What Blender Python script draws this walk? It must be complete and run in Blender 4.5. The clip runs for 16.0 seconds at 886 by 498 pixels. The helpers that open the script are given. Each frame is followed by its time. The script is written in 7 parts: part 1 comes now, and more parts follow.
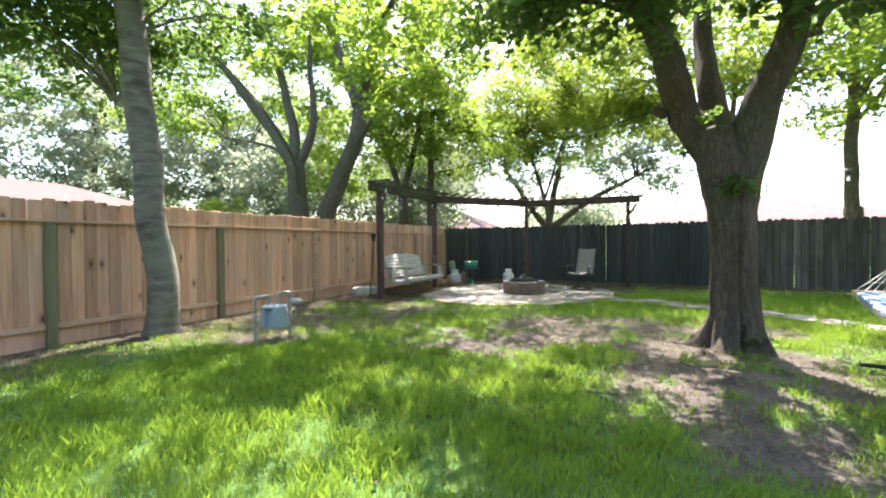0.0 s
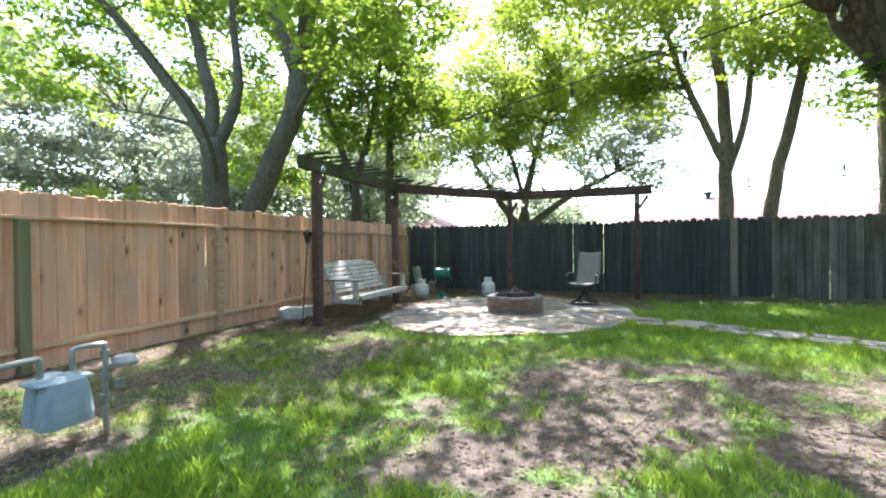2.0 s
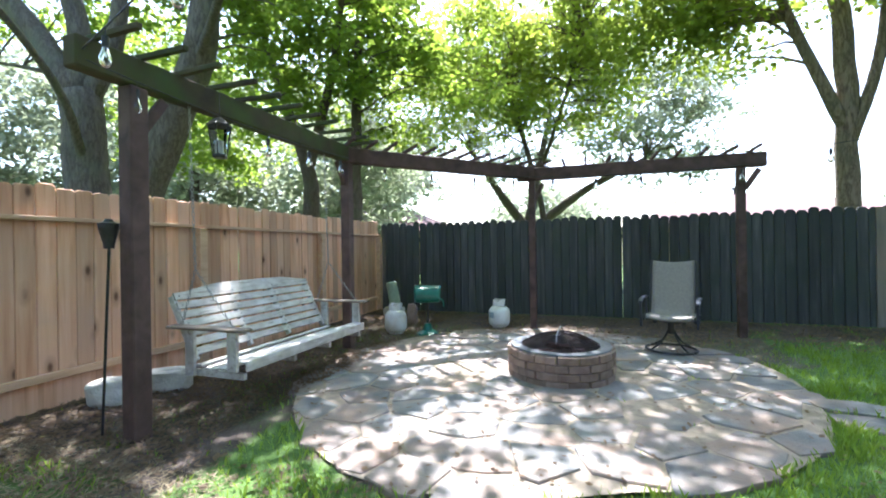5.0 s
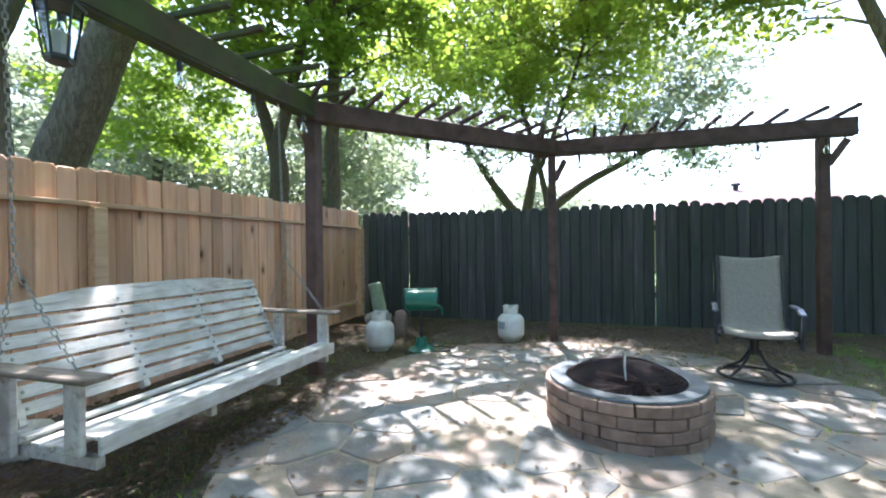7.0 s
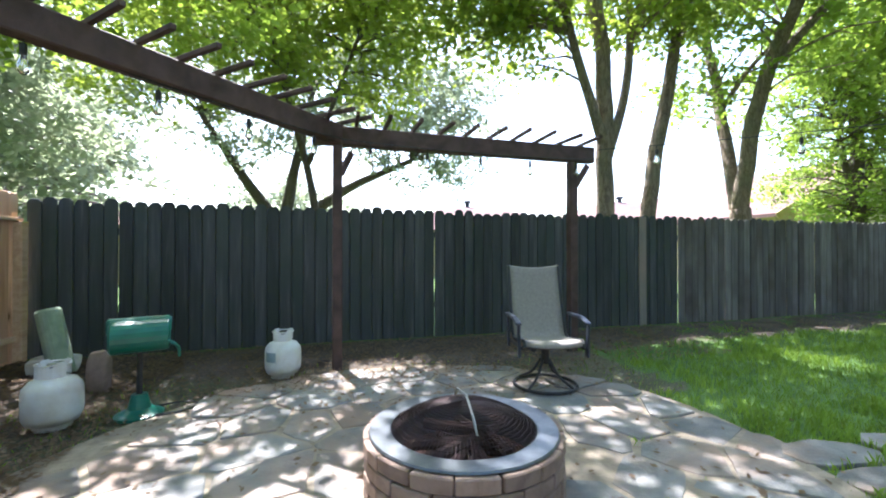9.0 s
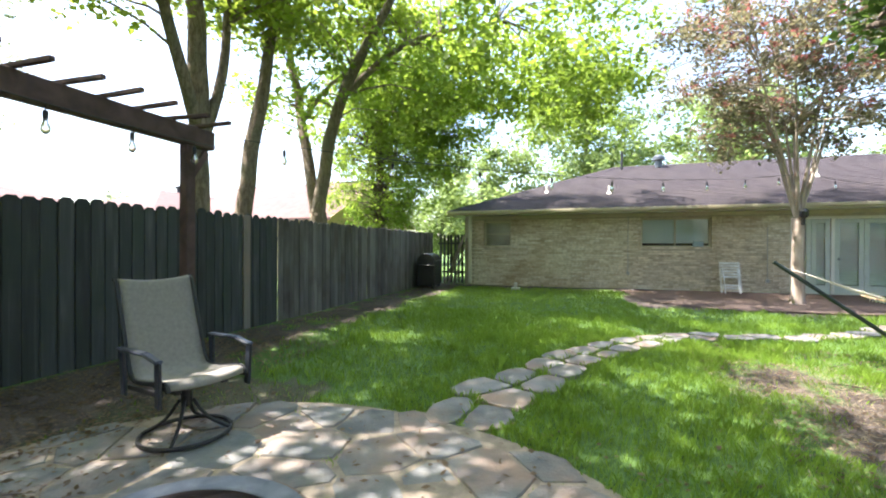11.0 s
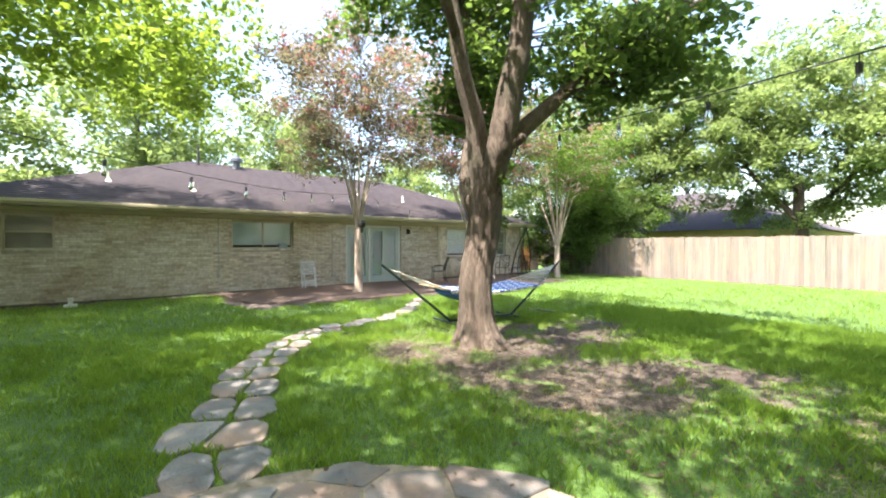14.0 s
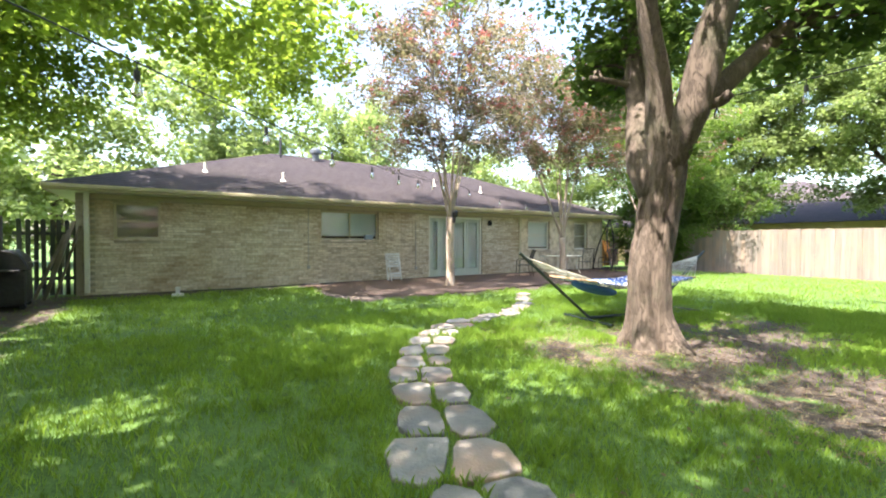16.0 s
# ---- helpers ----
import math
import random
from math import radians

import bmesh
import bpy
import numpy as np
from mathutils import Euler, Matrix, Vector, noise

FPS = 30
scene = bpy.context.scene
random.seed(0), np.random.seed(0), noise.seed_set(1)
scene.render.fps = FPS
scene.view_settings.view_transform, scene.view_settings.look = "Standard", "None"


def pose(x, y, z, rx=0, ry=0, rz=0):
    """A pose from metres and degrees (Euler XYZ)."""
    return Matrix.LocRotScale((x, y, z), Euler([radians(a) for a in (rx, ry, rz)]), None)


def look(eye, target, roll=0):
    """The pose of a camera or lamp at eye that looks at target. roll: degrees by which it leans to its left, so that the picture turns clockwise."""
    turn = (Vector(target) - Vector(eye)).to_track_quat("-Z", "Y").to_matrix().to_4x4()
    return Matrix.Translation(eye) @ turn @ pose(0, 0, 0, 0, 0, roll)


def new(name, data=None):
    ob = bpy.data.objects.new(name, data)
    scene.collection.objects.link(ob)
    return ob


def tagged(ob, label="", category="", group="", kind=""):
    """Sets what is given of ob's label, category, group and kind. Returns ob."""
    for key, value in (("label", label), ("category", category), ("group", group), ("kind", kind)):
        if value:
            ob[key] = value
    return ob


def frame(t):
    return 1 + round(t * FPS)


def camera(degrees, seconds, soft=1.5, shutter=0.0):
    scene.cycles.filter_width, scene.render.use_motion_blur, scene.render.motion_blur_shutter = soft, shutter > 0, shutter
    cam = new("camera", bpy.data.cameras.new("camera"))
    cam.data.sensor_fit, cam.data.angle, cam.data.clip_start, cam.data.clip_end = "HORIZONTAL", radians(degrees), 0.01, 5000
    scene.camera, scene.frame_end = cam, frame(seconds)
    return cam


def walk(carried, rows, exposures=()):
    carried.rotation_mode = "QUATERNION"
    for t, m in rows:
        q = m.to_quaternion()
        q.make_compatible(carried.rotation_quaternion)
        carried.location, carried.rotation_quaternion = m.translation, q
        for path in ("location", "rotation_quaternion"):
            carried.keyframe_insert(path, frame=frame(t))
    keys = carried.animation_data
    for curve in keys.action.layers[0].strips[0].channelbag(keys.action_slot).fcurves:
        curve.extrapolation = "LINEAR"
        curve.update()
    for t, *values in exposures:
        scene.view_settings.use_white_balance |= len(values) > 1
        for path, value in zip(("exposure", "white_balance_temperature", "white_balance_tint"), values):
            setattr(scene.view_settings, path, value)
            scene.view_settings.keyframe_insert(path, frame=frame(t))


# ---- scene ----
cam = camera(92.9, 16.0, soft=2.0)
METRES, EYE, TILT, LEAN, TURN = 13.4, 1.6, 0.0, 0.0, 18.0
PATH = [
    (0, (1.618, 1.544, 1.227), (0.753, 3.347, 1.202), -0.5),
    (0.5, (1.286, 2.126, 1.29), (0.474, 3.954, 1.26), -0.5),
    (1, (0.961, 2.713, 1.247), (0.207, 4.565, 1.218), -0.5),
    (1.5, (0.616, 3.326, 1.237), (-0.094, 5.196, 1.206), -0.4),
    (2, (0.359, 3.947, 1.227), (-0.327, 5.826, 1.211), -0.6),
    (2.5, (0.099, 4.637, 1.298), (-0.571, 6.521, 1.272), -0.7),
    (3, (-0.193, 5.292, 1.352), (-0.849, 7.181, 1.323), -0.7),
    (3.5, (-0.365, 5.919, 1.364), (-1.01, 7.812, 1.338), -0.7),
    (4, (-0.516, 6.504, 1.388), (-1.164, 8.396, 1.359), -0.7),
    (4.2, (-0.577, 6.707, 1.371), (-1.225, 8.599, 1.364), -0.7),
    (6.5, (-1.203, 8.378, 1.117), (-1.864, 10.266, 1.119), -0.9),
    (7, (-1.382, 8.662, 1.175), (-1.97, 10.574, 1.17), -0.7),
    (7.5, (-1.435, 8.823, 1.218), (-1.862, 10.777, 1.219), -0.7),
    (8, (-1.586, 9.088, 1.209), (-1.741, 11.082, 1.208), -0.4),
    (10.3, (-2.011, 10.151, 1.187), (-0.468, 11.423, 1.204), -0.0),
    (10.5, (-2.068, 10.217, 1.219), (-0.393, 11.31, 1.221), 0.2),
    (11, (-2.042, 10.434, 1.285), (-0.14, 11.053, 1.278), 0.2),
    (11.5, (-2.057, 10.672, 1.315), (-0.063, 10.827, 1.309), -0.0),
    (12, (-2.041, 10.867, 1.367), (-0.057, 10.621, 1.355), -0.2),
    (12.5, (-1.904, 11.085, 1.39), (0.002, 10.479, 1.373), -0.2),
    (13, (-1.919, 11.338, 1.423), (-0.138, 10.429, 1.402), -0.4),
    (13.5, (-1.945, 11.541, 1.446), (-0.3, 10.403, 1.426), -0.1),
    (14, (-1.925, 11.83, 1.452), (-0.377, 10.565, 1.433), 0.1),
    (14.5, (-1.661, 12.177, 1.385), (-0.134, 10.886, 1.359), 0.2),
    (15, (-1.316, 12.389, 1.35), (0.249, 11.144, 1.326), 0.6),
    (15.2, (-1.149, 12.442, 1.325), (0.433, 11.219, 1.291), 0.8),
    (15.5, (-0.865, 12.48, 1.353), (0.756, 11.31, 1.32), 0.4),
    (16, (-0.4, 12.562, 1.291), (1.272, 11.464, 1.254), 0.2),
]
walk(cam, [(t, look(eye, target, roll)) for t, eye, target, roll in PATH],
     exposures=[(0, 2.32, 6200, 14), (2.0, 2.42, 5850, 15), (3.5, 2.48, 5650, 16), (7.0, 2.56, 5550, 16), (8.2, 2.56, 5550, 16), (10.5, 2.33, 6100, 14), (12.3, 2.3, 6400, 14), (13.8, 2.3, 6450, 15), (16.0, 2.42, 6500, 15)])

# ---- light ----
SUN_EL, SUN_AZ = radians(60), radians(-14)   # azimuth from +y towards +x
world = bpy.data.worlds.new("sky")
scene.world = world
world.use_nodes = True
wn, wl = world.node_tree.nodes, world.node_tree.links
sky = wn.new("ShaderNodeTexSky")
sky.sky_type, sky.sun_disc = "NISHITA", False
sky.sun_elevation, sky.sun_rotation = SUN_EL, SUN_AZ
sky.dust_density, sky.air_density, sky.ozone_density = 2.6, 1.2, 0.8
wl.new(sky.outputs[0], wn["Background"].inputs[0])
wn["Background"].inputs[1].default_value = 0.15
sun = new("sun", bpy.data.lights.new("sun", "SUN"))
sun.data.energy, sun.data.angle, sun.data.color = 4.8, radians(0.55), (1.0, 0.93, 0.82)
to_sun = Vector((math.sin(SUN_AZ) * math.cos(SUN_EL), math.cos(SUN_AZ) * math.cos(SUN_EL), math.sin(SUN_EL)))
sun.matrix_world = look(to_sun * 30, (0, 0, 0))


# ---- helpers of this scene ----
def link(name, bm, material=None, parent=None, label="", smooth=False):
    me = bpy.data.meshes.new(name)
    bm.to_mesh(me)
    bm.free()
    if material:
        me.materials.append(material)
    if smooth:
        me.shade_smooth()
    ob = new(name, me)
    if parent:
        ob.parent = parent
    if label:
        ob["label"] = label
    return ob


part = link


def raw(name, verts, faces, material=None, parent=None, smooth=False):
    me = bpy.data.meshes.new(name)
    me.from_pydata([tuple(v) for v in verts], [], faces)
    if material:
        me.materials.append(material)
    if smooth:
        me.shade_smooth()
    ob = new(name, me)
    if parent:
        ob.parent = parent
    return ob


def tri_mesh(name, verts, tris, material, parent=None, quads=False):
    """A large mesh from numpy arrays."""
    me = bpy.data.meshes.new(name)
    n = 4 if quads else 3
    me.vertices.add(len(verts))
    me.vertices.foreach_set("co", verts.astype(np.float32).ravel())
    me.loops.add(len(tris) * n)
    me.loops.foreach_set("vertex_index", tris.astype(np.int32).ravel())
    me.polygons.add(len(tris))
    me.polygons.foreach_set("loop_start", np.arange(0, len(tris) * n, n, dtype=np.int32))
    me.update(calc_edges=True)
    me.materials.append(material)
    ob = new(name, me)
    if parent:
        ob.parent = parent
    return ob


def thing(name, at=(0, 0, 0), turn=0.0, label="", category="", group="", kind=""):
    e = new(name)
    e.location, e.rotation_euler = at, (0, 0, radians(turn))
    return tagged(e, label, category, group, kind)


def box(bm, x0, x1, y0, y1, z0, z1, bevel=0.0, m=None):
    """A box, its edges bevelled, put through the matrix m."""
    vs = [bm.verts.new((x, y, z)) for x in (x0, x1) for y in (y0, y1) for z in (z0, z1)]
    fs = [bm.faces.new([vs[i] for i in f]) for f in ((0, 1, 3, 2), (4, 6, 7, 5), (0, 4, 5, 1), (2, 3, 7, 6), (0, 2, 6, 4), (1, 5, 7, 3))]
    if bevel:
        es = list({e for f in fs for e in f.edges})
        r = bmesh.ops.bevel(bm, geom=es, offset=bevel, segments=1, affect="EDGES")
        vs = list({v for f in r["faces"] for v in f.verts} | {v for v in vs if v.is_valid})
    if m is not None:
        bmesh.ops.transform(bm, matrix=m, verts=vs)
    return vs


def beam(bm, a, b, w, h, bevel=0.004, up=(0, 0, 1)):
    """A squared bar from a to b, w wide and h high."""
    a, b = Vector(a), Vector(b)
    d = (b - a).normalized()
    side = d.cross(Vector(up))
    side = side.normalized() if side.length > 1e-4 else Vector((1, 0, 0))
    u = side.cross(d)
    m = Matrix((side, d, u)).transposed().to_4x4()
    m.translation = a
    return box(bm, -w / 2, w / 2, 0, (b - a).length, -h / 2, h / 2, bevel, m)


def tube(bm, pts, radii, seg=8, closed=False, cap=True, wob=0.0, rng=None):
    """A round tube along points."""
    pts = [Vector(p) for p in pts]
    n = len(pts)
    if not hasattr(radii, "__len__"):
        radii = [radii] * n
    rings = []
    ref = Vector((0.31, 0.95, 0.12))
    for i, p in enumerate(pts):
        if closed:
            d = pts[(i + 1) % n] - pts[i - 1]
        else:
            d = pts[min(i + 1, n - 1)] - pts[max(i - 1, 0)]
        d.normalize()
        s = d.cross(ref)
        if s.length < 0.15:
            s = d.cross(Vector((1, 0, 0)))
        s.normalize()
        u = s.cross(d)
        ring = []
        for k in range(seg):
            a = 2 * math.pi * k / seg
            r = radii[i] * (1 + (rng.uniform(-wob, wob) if rng else 0))
            ring.append(bm.verts.new(p + (s * math.cos(a) + u * math.sin(a)) * r))
        rings.append(ring)
    for i in range(n if closed else n - 1):
        A, B = rings[i], rings[(i + 1) % n]
        for k in range(seg):
            bm.faces.new((A[k], A[(k + 1) % seg], B[(k + 1) % seg], B[k]))
    if cap and not closed:
        bm.faces.new(rings[0][::-1])
        bm.faces.new(rings[-1])
    return rings


def lathe(bm, profile, seg=24, at=(0, 0, 0)):
    """A body of revolution from (radius, height) pairs."""
    rings = []
    for r, z in profile:
        if r < 1e-5:
            rings.append([bm.verts.new((at[0], at[1], at[2] + z))])
        else:
            rings.append([bm.verts.new((at[0] + r * math.cos(2 * math.pi * k / seg), at[1] + r * math.sin(2 * math.pi * k / seg), at[2] + z)) for k in range(seg)])
    for A, B in zip(rings, rings[1:]):
        for k in range(seg):
            a0, a1, b0, b1 = A[k % len(A)], A[(k + 1) % len(A)], B[k % len(B)], B[(k + 1) % len(B)]
            vs = [v for i, v in enumerate((a0, a1, b1, b0)) if v not in (a0, a1, b1, b0)[:i]]
            if len(vs) > 2:
                bm.faces.new(vs)
    return rings


# ---- materials ----
def material(name, rough=0.8, metal=0.0):
    m = bpy.data.materials.new(name)
    m.use_nodes = True
    b = m.node_tree.nodes["Principled BSDF"]
    b.inputs["Roughness"].default_value = rough
    b.inputs["Metallic"].default_value = metal
    return m, m.node_tree.nodes, m.node_tree.links, b


def ramp(nodes, stops):
    r = nodes.new("ShaderNodeValToRGB")
    e = r.color_ramp.elements
    while len(e) < len(stops):
        e.new(0.5)
    for k, (p, c) in zip(e, stops):
        k.position, k.color = p, (*c, 1)
    return r


def noise_node(nodes, links, scale, detail=4, coords=None, rough=0.55, stretch=None, dist=0.0):
    n = nodes.new("ShaderNodeTexNoise")
    n.inputs["Scale"].default_value, n.inputs["Detail"].default_value, n.inputs["Roughness"].default_value = scale, detail, rough
    n.inputs["Distortion"].default_value = dist
    c = coords
    if c is None:
        c = nodes.new("ShaderNodeTexCoord").outputs["Object"]
    if stretch:
        mp = nodes.new("ShaderNodeMapping")
        mp.inputs["Scale"].default_value = stretch
        links.new(c, mp.inputs["Vector"])
        c = mp.outputs[0]
    links.new(c, n.inputs["Vector"])
    return n.outputs["Fac"]


def mix(nodes, links, fac, a, b, mode="MIX"):
    m = nodes.new("ShaderNodeMix")
    m.data_type, m.blend_type = "RGBA", mode
    for sock, v in ((m.inputs[0], fac), (m.inputs[6], a), (m.inputs[7], b)):
        if hasattr(v, "links"):
            links.new(v, sock)
        else:
            sock.default_value = (*v, 1) if hasattr(v, "__len__") else v
    return m.outputs[2]


def bump(nodes, links, bsdf, height, strength, dist=0.01):
    b = nodes.new("ShaderNodeBump")
    b.inputs["Strength"].default_value, b.inputs["Distance"].default_value = strength, dist
    links.new(height, b.inputs["Height"])
    links.new(b.outputs[0], bsdf.inputs["Normal"])


def surface(name, stops, scale=6, rough=0.8, metal=0.0, stretch=None, fine=60, bump_s=0.3, bump_d=0.004, vary=0.0, stain=None, stain_scale=1.2, detail=5, knots=None):
    """Grain from stretched noise, a per-piece shift, broad stains and a fine relief."""
    m, n, l, b = material(name, rough, metal)
    geo = n.new("ShaderNodeTexCoord").outputs["Object"]
    info = n.new("ShaderNodeObjectInfo")
    add = n.new("ShaderNodeVectorMath")
    add.operation = "MULTIPLY_ADD"
    comb = n.new("ShaderNodeCombineXYZ")
    for i in range(3):
        l.new(info.outputs["Random"], comb.inputs[i])
    l.new(comb.outputs[0], add.inputs[0])
    add.inputs[1].default_value = (37, 51, 23)
    l.new(geo, add.inputs[2])
    f = noise_node(n, l, scale, detail, add.outputs[0], stretch=stretch, dist=0.4)
    r = ramp(n, stops)
    l.new(f, r.inputs[0])
    col = r.outputs[0]
    if stain:
        w = noise_node(n, l, stain_scale, 5, add.outputs[0])
        rr = ramp(n, [(0.42, (0, 0, 0)), (0.68, (1, 1, 1))])
        l.new(w, rr.inputs[0])
        col = mix(n, l, rr.outputs[0], col, stain)
    if knots:
        mp = n.new("ShaderNodeMapping")
        mp.inputs["Scale"].default_value = (3.2, 1.0, 1.5)
        l.new(add.outputs[0], mp.inputs[0])
        vo = n.new("ShaderNodeTexVoronoi")
        vo.inputs["Scale"].default_value = 1.0
        vo.voronoi_dimensions = "2D"
        sp, cb = n.new("ShaderNodeSeparateXYZ"), n.new("ShaderNodeCombineXYZ")
        l.new(mp.outputs[0], sp.inputs[0])
        l.new(sp.outputs[0], cb.inputs[0])
        l.new(sp.outputs[2], cb.inputs[1])
        l.new(cb.outputs[0], vo.inputs["Vector"])
        kr = ramp(n, [(0.025, (0.95, 0.95, 0.95)), (0.05, (0.75, 0.75, 0.75)), (0.08, (0.32, 0.32, 0.32)), (0.18, (0, 0, 0))])
        l.new(vo.outputs["Distance"], kr.inputs[0])
        few = ramp(n, [(0.44, (0, 0, 0)), (0.50, (1, 1, 1))])
        l.new(noise_node(n, l, 1.7, 1, add.outputs[0]), few.inputs[0])
        col = mix(n, l, mix(n, l, 1.0, kr.outputs[0], few.outputs[0], "MULTIPLY"), col, knots)
    if vary:
        hs = n.new("ShaderNodeHueSaturation")
        mr = n.new("ShaderNodeMapRange")
        mr.inputs[3].default_value, mr.inputs[4].default_value = 1 - vary, 1 + vary
        l.new(info.outputs["Random"], mr.inputs[0])
        l.new(mr.outputs[0], hs.inputs["Value"])
        l.new(col, hs.inputs["Color"])
        col = hs.outputs[0]
    l.new(col, b.inputs["Base Color"])
    if bump_s:
        g = noise_node(n, l, fine, 3, add.outputs[0], stretch=stretch)
        bump(n, l, b, g, bump_s, bump_d)
    return m


def foliage(name, dark, light, back, rough=0.5, thin=0.6):
    """Leaves: colour by leaf and by clump, light let through."""
    m, n, l, b = material(name, rough)
    geo = n.new("ShaderNodeNewGeometry")
    r = ramp(n, [(0.0, dark), (0.6, [(a + c) / 2 for a, c in zip(dark, light)]), (1.0, light)])
    w = noise_node(n, l, 0.9, 2, n.new("ShaderNodeTexCoord").outputs["Object"])
    ad = n.new("ShaderNodeMath")
    ad.operation = "MULTIPLY_ADD"
    l.new(geo.outputs["Random Per Island"], ad.inputs[0])
    ad.inputs[1].default_value = 0.6
    sb = n.new("ShaderNodeMath")
    sb.operation = "MULTIPLY_ADD"
    l.new(w, sb.inputs[0])
    sb.inputs[1].default_value, sb.inputs[2].default_value = 1.2, -0.4
    l.new(sb.outputs[0], ad.inputs[2])
    l.new(ad.outputs[0], r.inputs[0])
    l.new(r.outputs[0], b.inputs["Base Color"])
    tr = n.new("ShaderNodeBsdfTranslucent")
    l.new(mix(n, l, 0.5, r.outputs[0], back), tr.inputs["Color"])
    ms = n.new("ShaderNodeMixShader")
    ms.inputs[0].default_value = thin
    l.new(b.outputs[0], ms.inputs[1])
    l.new(tr.outputs[0], ms.inputs[2])
    l.new(ms.outputs[0], n["Material Output"].inputs[0])
    return m


UP = (9, 9, 0.5)     # grain that runs upright
M_CEDAR = surface("cedar_boards", [(0.25, (0.50, 0.24, 0.135)), (0.5, (0.69, 0.385, 0.235)), (0.8, (0.80, 0.52, 0.36))], 2.2, 0.8, stretch=UP, vary=0.27, stain=(0.58, 0.37, 0.26), fine=14, knots=(0.12, 0.055, 0.03))
M_CEDAR_RAIL = surface("cedar_rail", [(0.3, (0.48, 0.29, 0.18)), (0.7, (0.66, 0.46, 0.31))], 3, 0.8, stretch=(6, 0.6, 6), vary=0.1, fine=20)
M_POST_GREEN = surface("treated_post", [(0.3, (0.16, 0.17, 0.09)), (0.7, (0.28, 0.25, 0.14))], 2, 0.85, stretch=UP, vary=0.2, fine=14)
M_DARK = surface("weathered_dark_boards", [(0.2, (0.031, 0.032, 0.034)), (0.55, (0.061, 0.063, 0.064)), (0.85, (0.135, 0.130, 0.125))], 2.0, 0.85, stretch=UP, vary=0.3, stain=(0.042, 0.052, 0.045), fine=14)
M_DARK_BROWN = surface("weathered_grey_brown_boards", [(0.2, (0.072, 0.065, 0.062)), (0.55, (0.145, 0.132, 0.125)), (0.85, (0.25, 0.23, 0.215))], 2.0, 0.85, stretch=UP, vary=0.35, stain=(0.075, 0.06, 0.05), fine=14)
M_PALE = surface("pale_grey_boards", [(0.25, (0.125, 0.107, 0.09)), (0.6, (0.19, 0.168, 0.145)), (0.85, (0.25, 0.225, 0.20))], 2.0, 0.85, stretch=UP, vary=0.15, stain=(0.24, 0.175, 0.13), fine=14)
M_PERGOLA = surface("stained_pergola_wood", [(0.3, (0.05, 0.028, 0.024)), (0.7, (0.12, 0.07, 0.06))], 3, 0.75, stretch=(2, 2, 2), vary=0.1, fine=40)
M_PERGOLA_MOSS = surface("mossy_pergola_wood", [(0.3, (0.040, 0.030, 0.018)), (0.7, (0.08, 0.065, 0.032))], 3, 0.85, vary=0.1, fine=40, stain=(0.055, 0.085, 0.02), stain_scale=2.5)
M_SWING = surface("flaking_white_wood", [(0.33, (0.30, 0.27, 0.24)), (0.44, (0.52, 0.50, 0.47)), (0.7, (0.66, 0.65, 0.63))], 5, 0.75, stretch=(6, 1, 6), vary=0.08, fine=30, stain=(0.40, 0.37, 0.34), stain_scale=7)
M_ARM = surface("bare_weathered_wood", [(0.3, (0.13, 0.10, 0.078)), (0.7, (0.27, 0.22, 0.18))], 5, 0.85, stretch=(1, 6, 6), fine=30)
M_STONE = surface("grey_flagstone", [(0.25, (0.11, 0.115, 0.12)), (0.5, (0.185, 0.185, 0.18)), (0.75, (0.27, 0.25, 0.225))], 4.5, 0.85, vary=0.16, fine=45, bump_s=0.8, bump_d=0.008, stain=(0.29, 0.205, 0.155), stain_scale=2.0)
M_JOINT = surface("sandy_joint", [(0.3, (0.20, 0.165, 0.125)), (0.7, (0.34, 0.28, 0.215))], 12, 0.95, fine=90, bump_s=0.8)
M_PAVER = surface("brown_concrete_block", [(0.3, (0.17, 0.115, 0.09)), (0.7, (0.29, 0.21, 0.17))], 9, 0.9, vary=0.2, fine=90, bump_s=0.6)


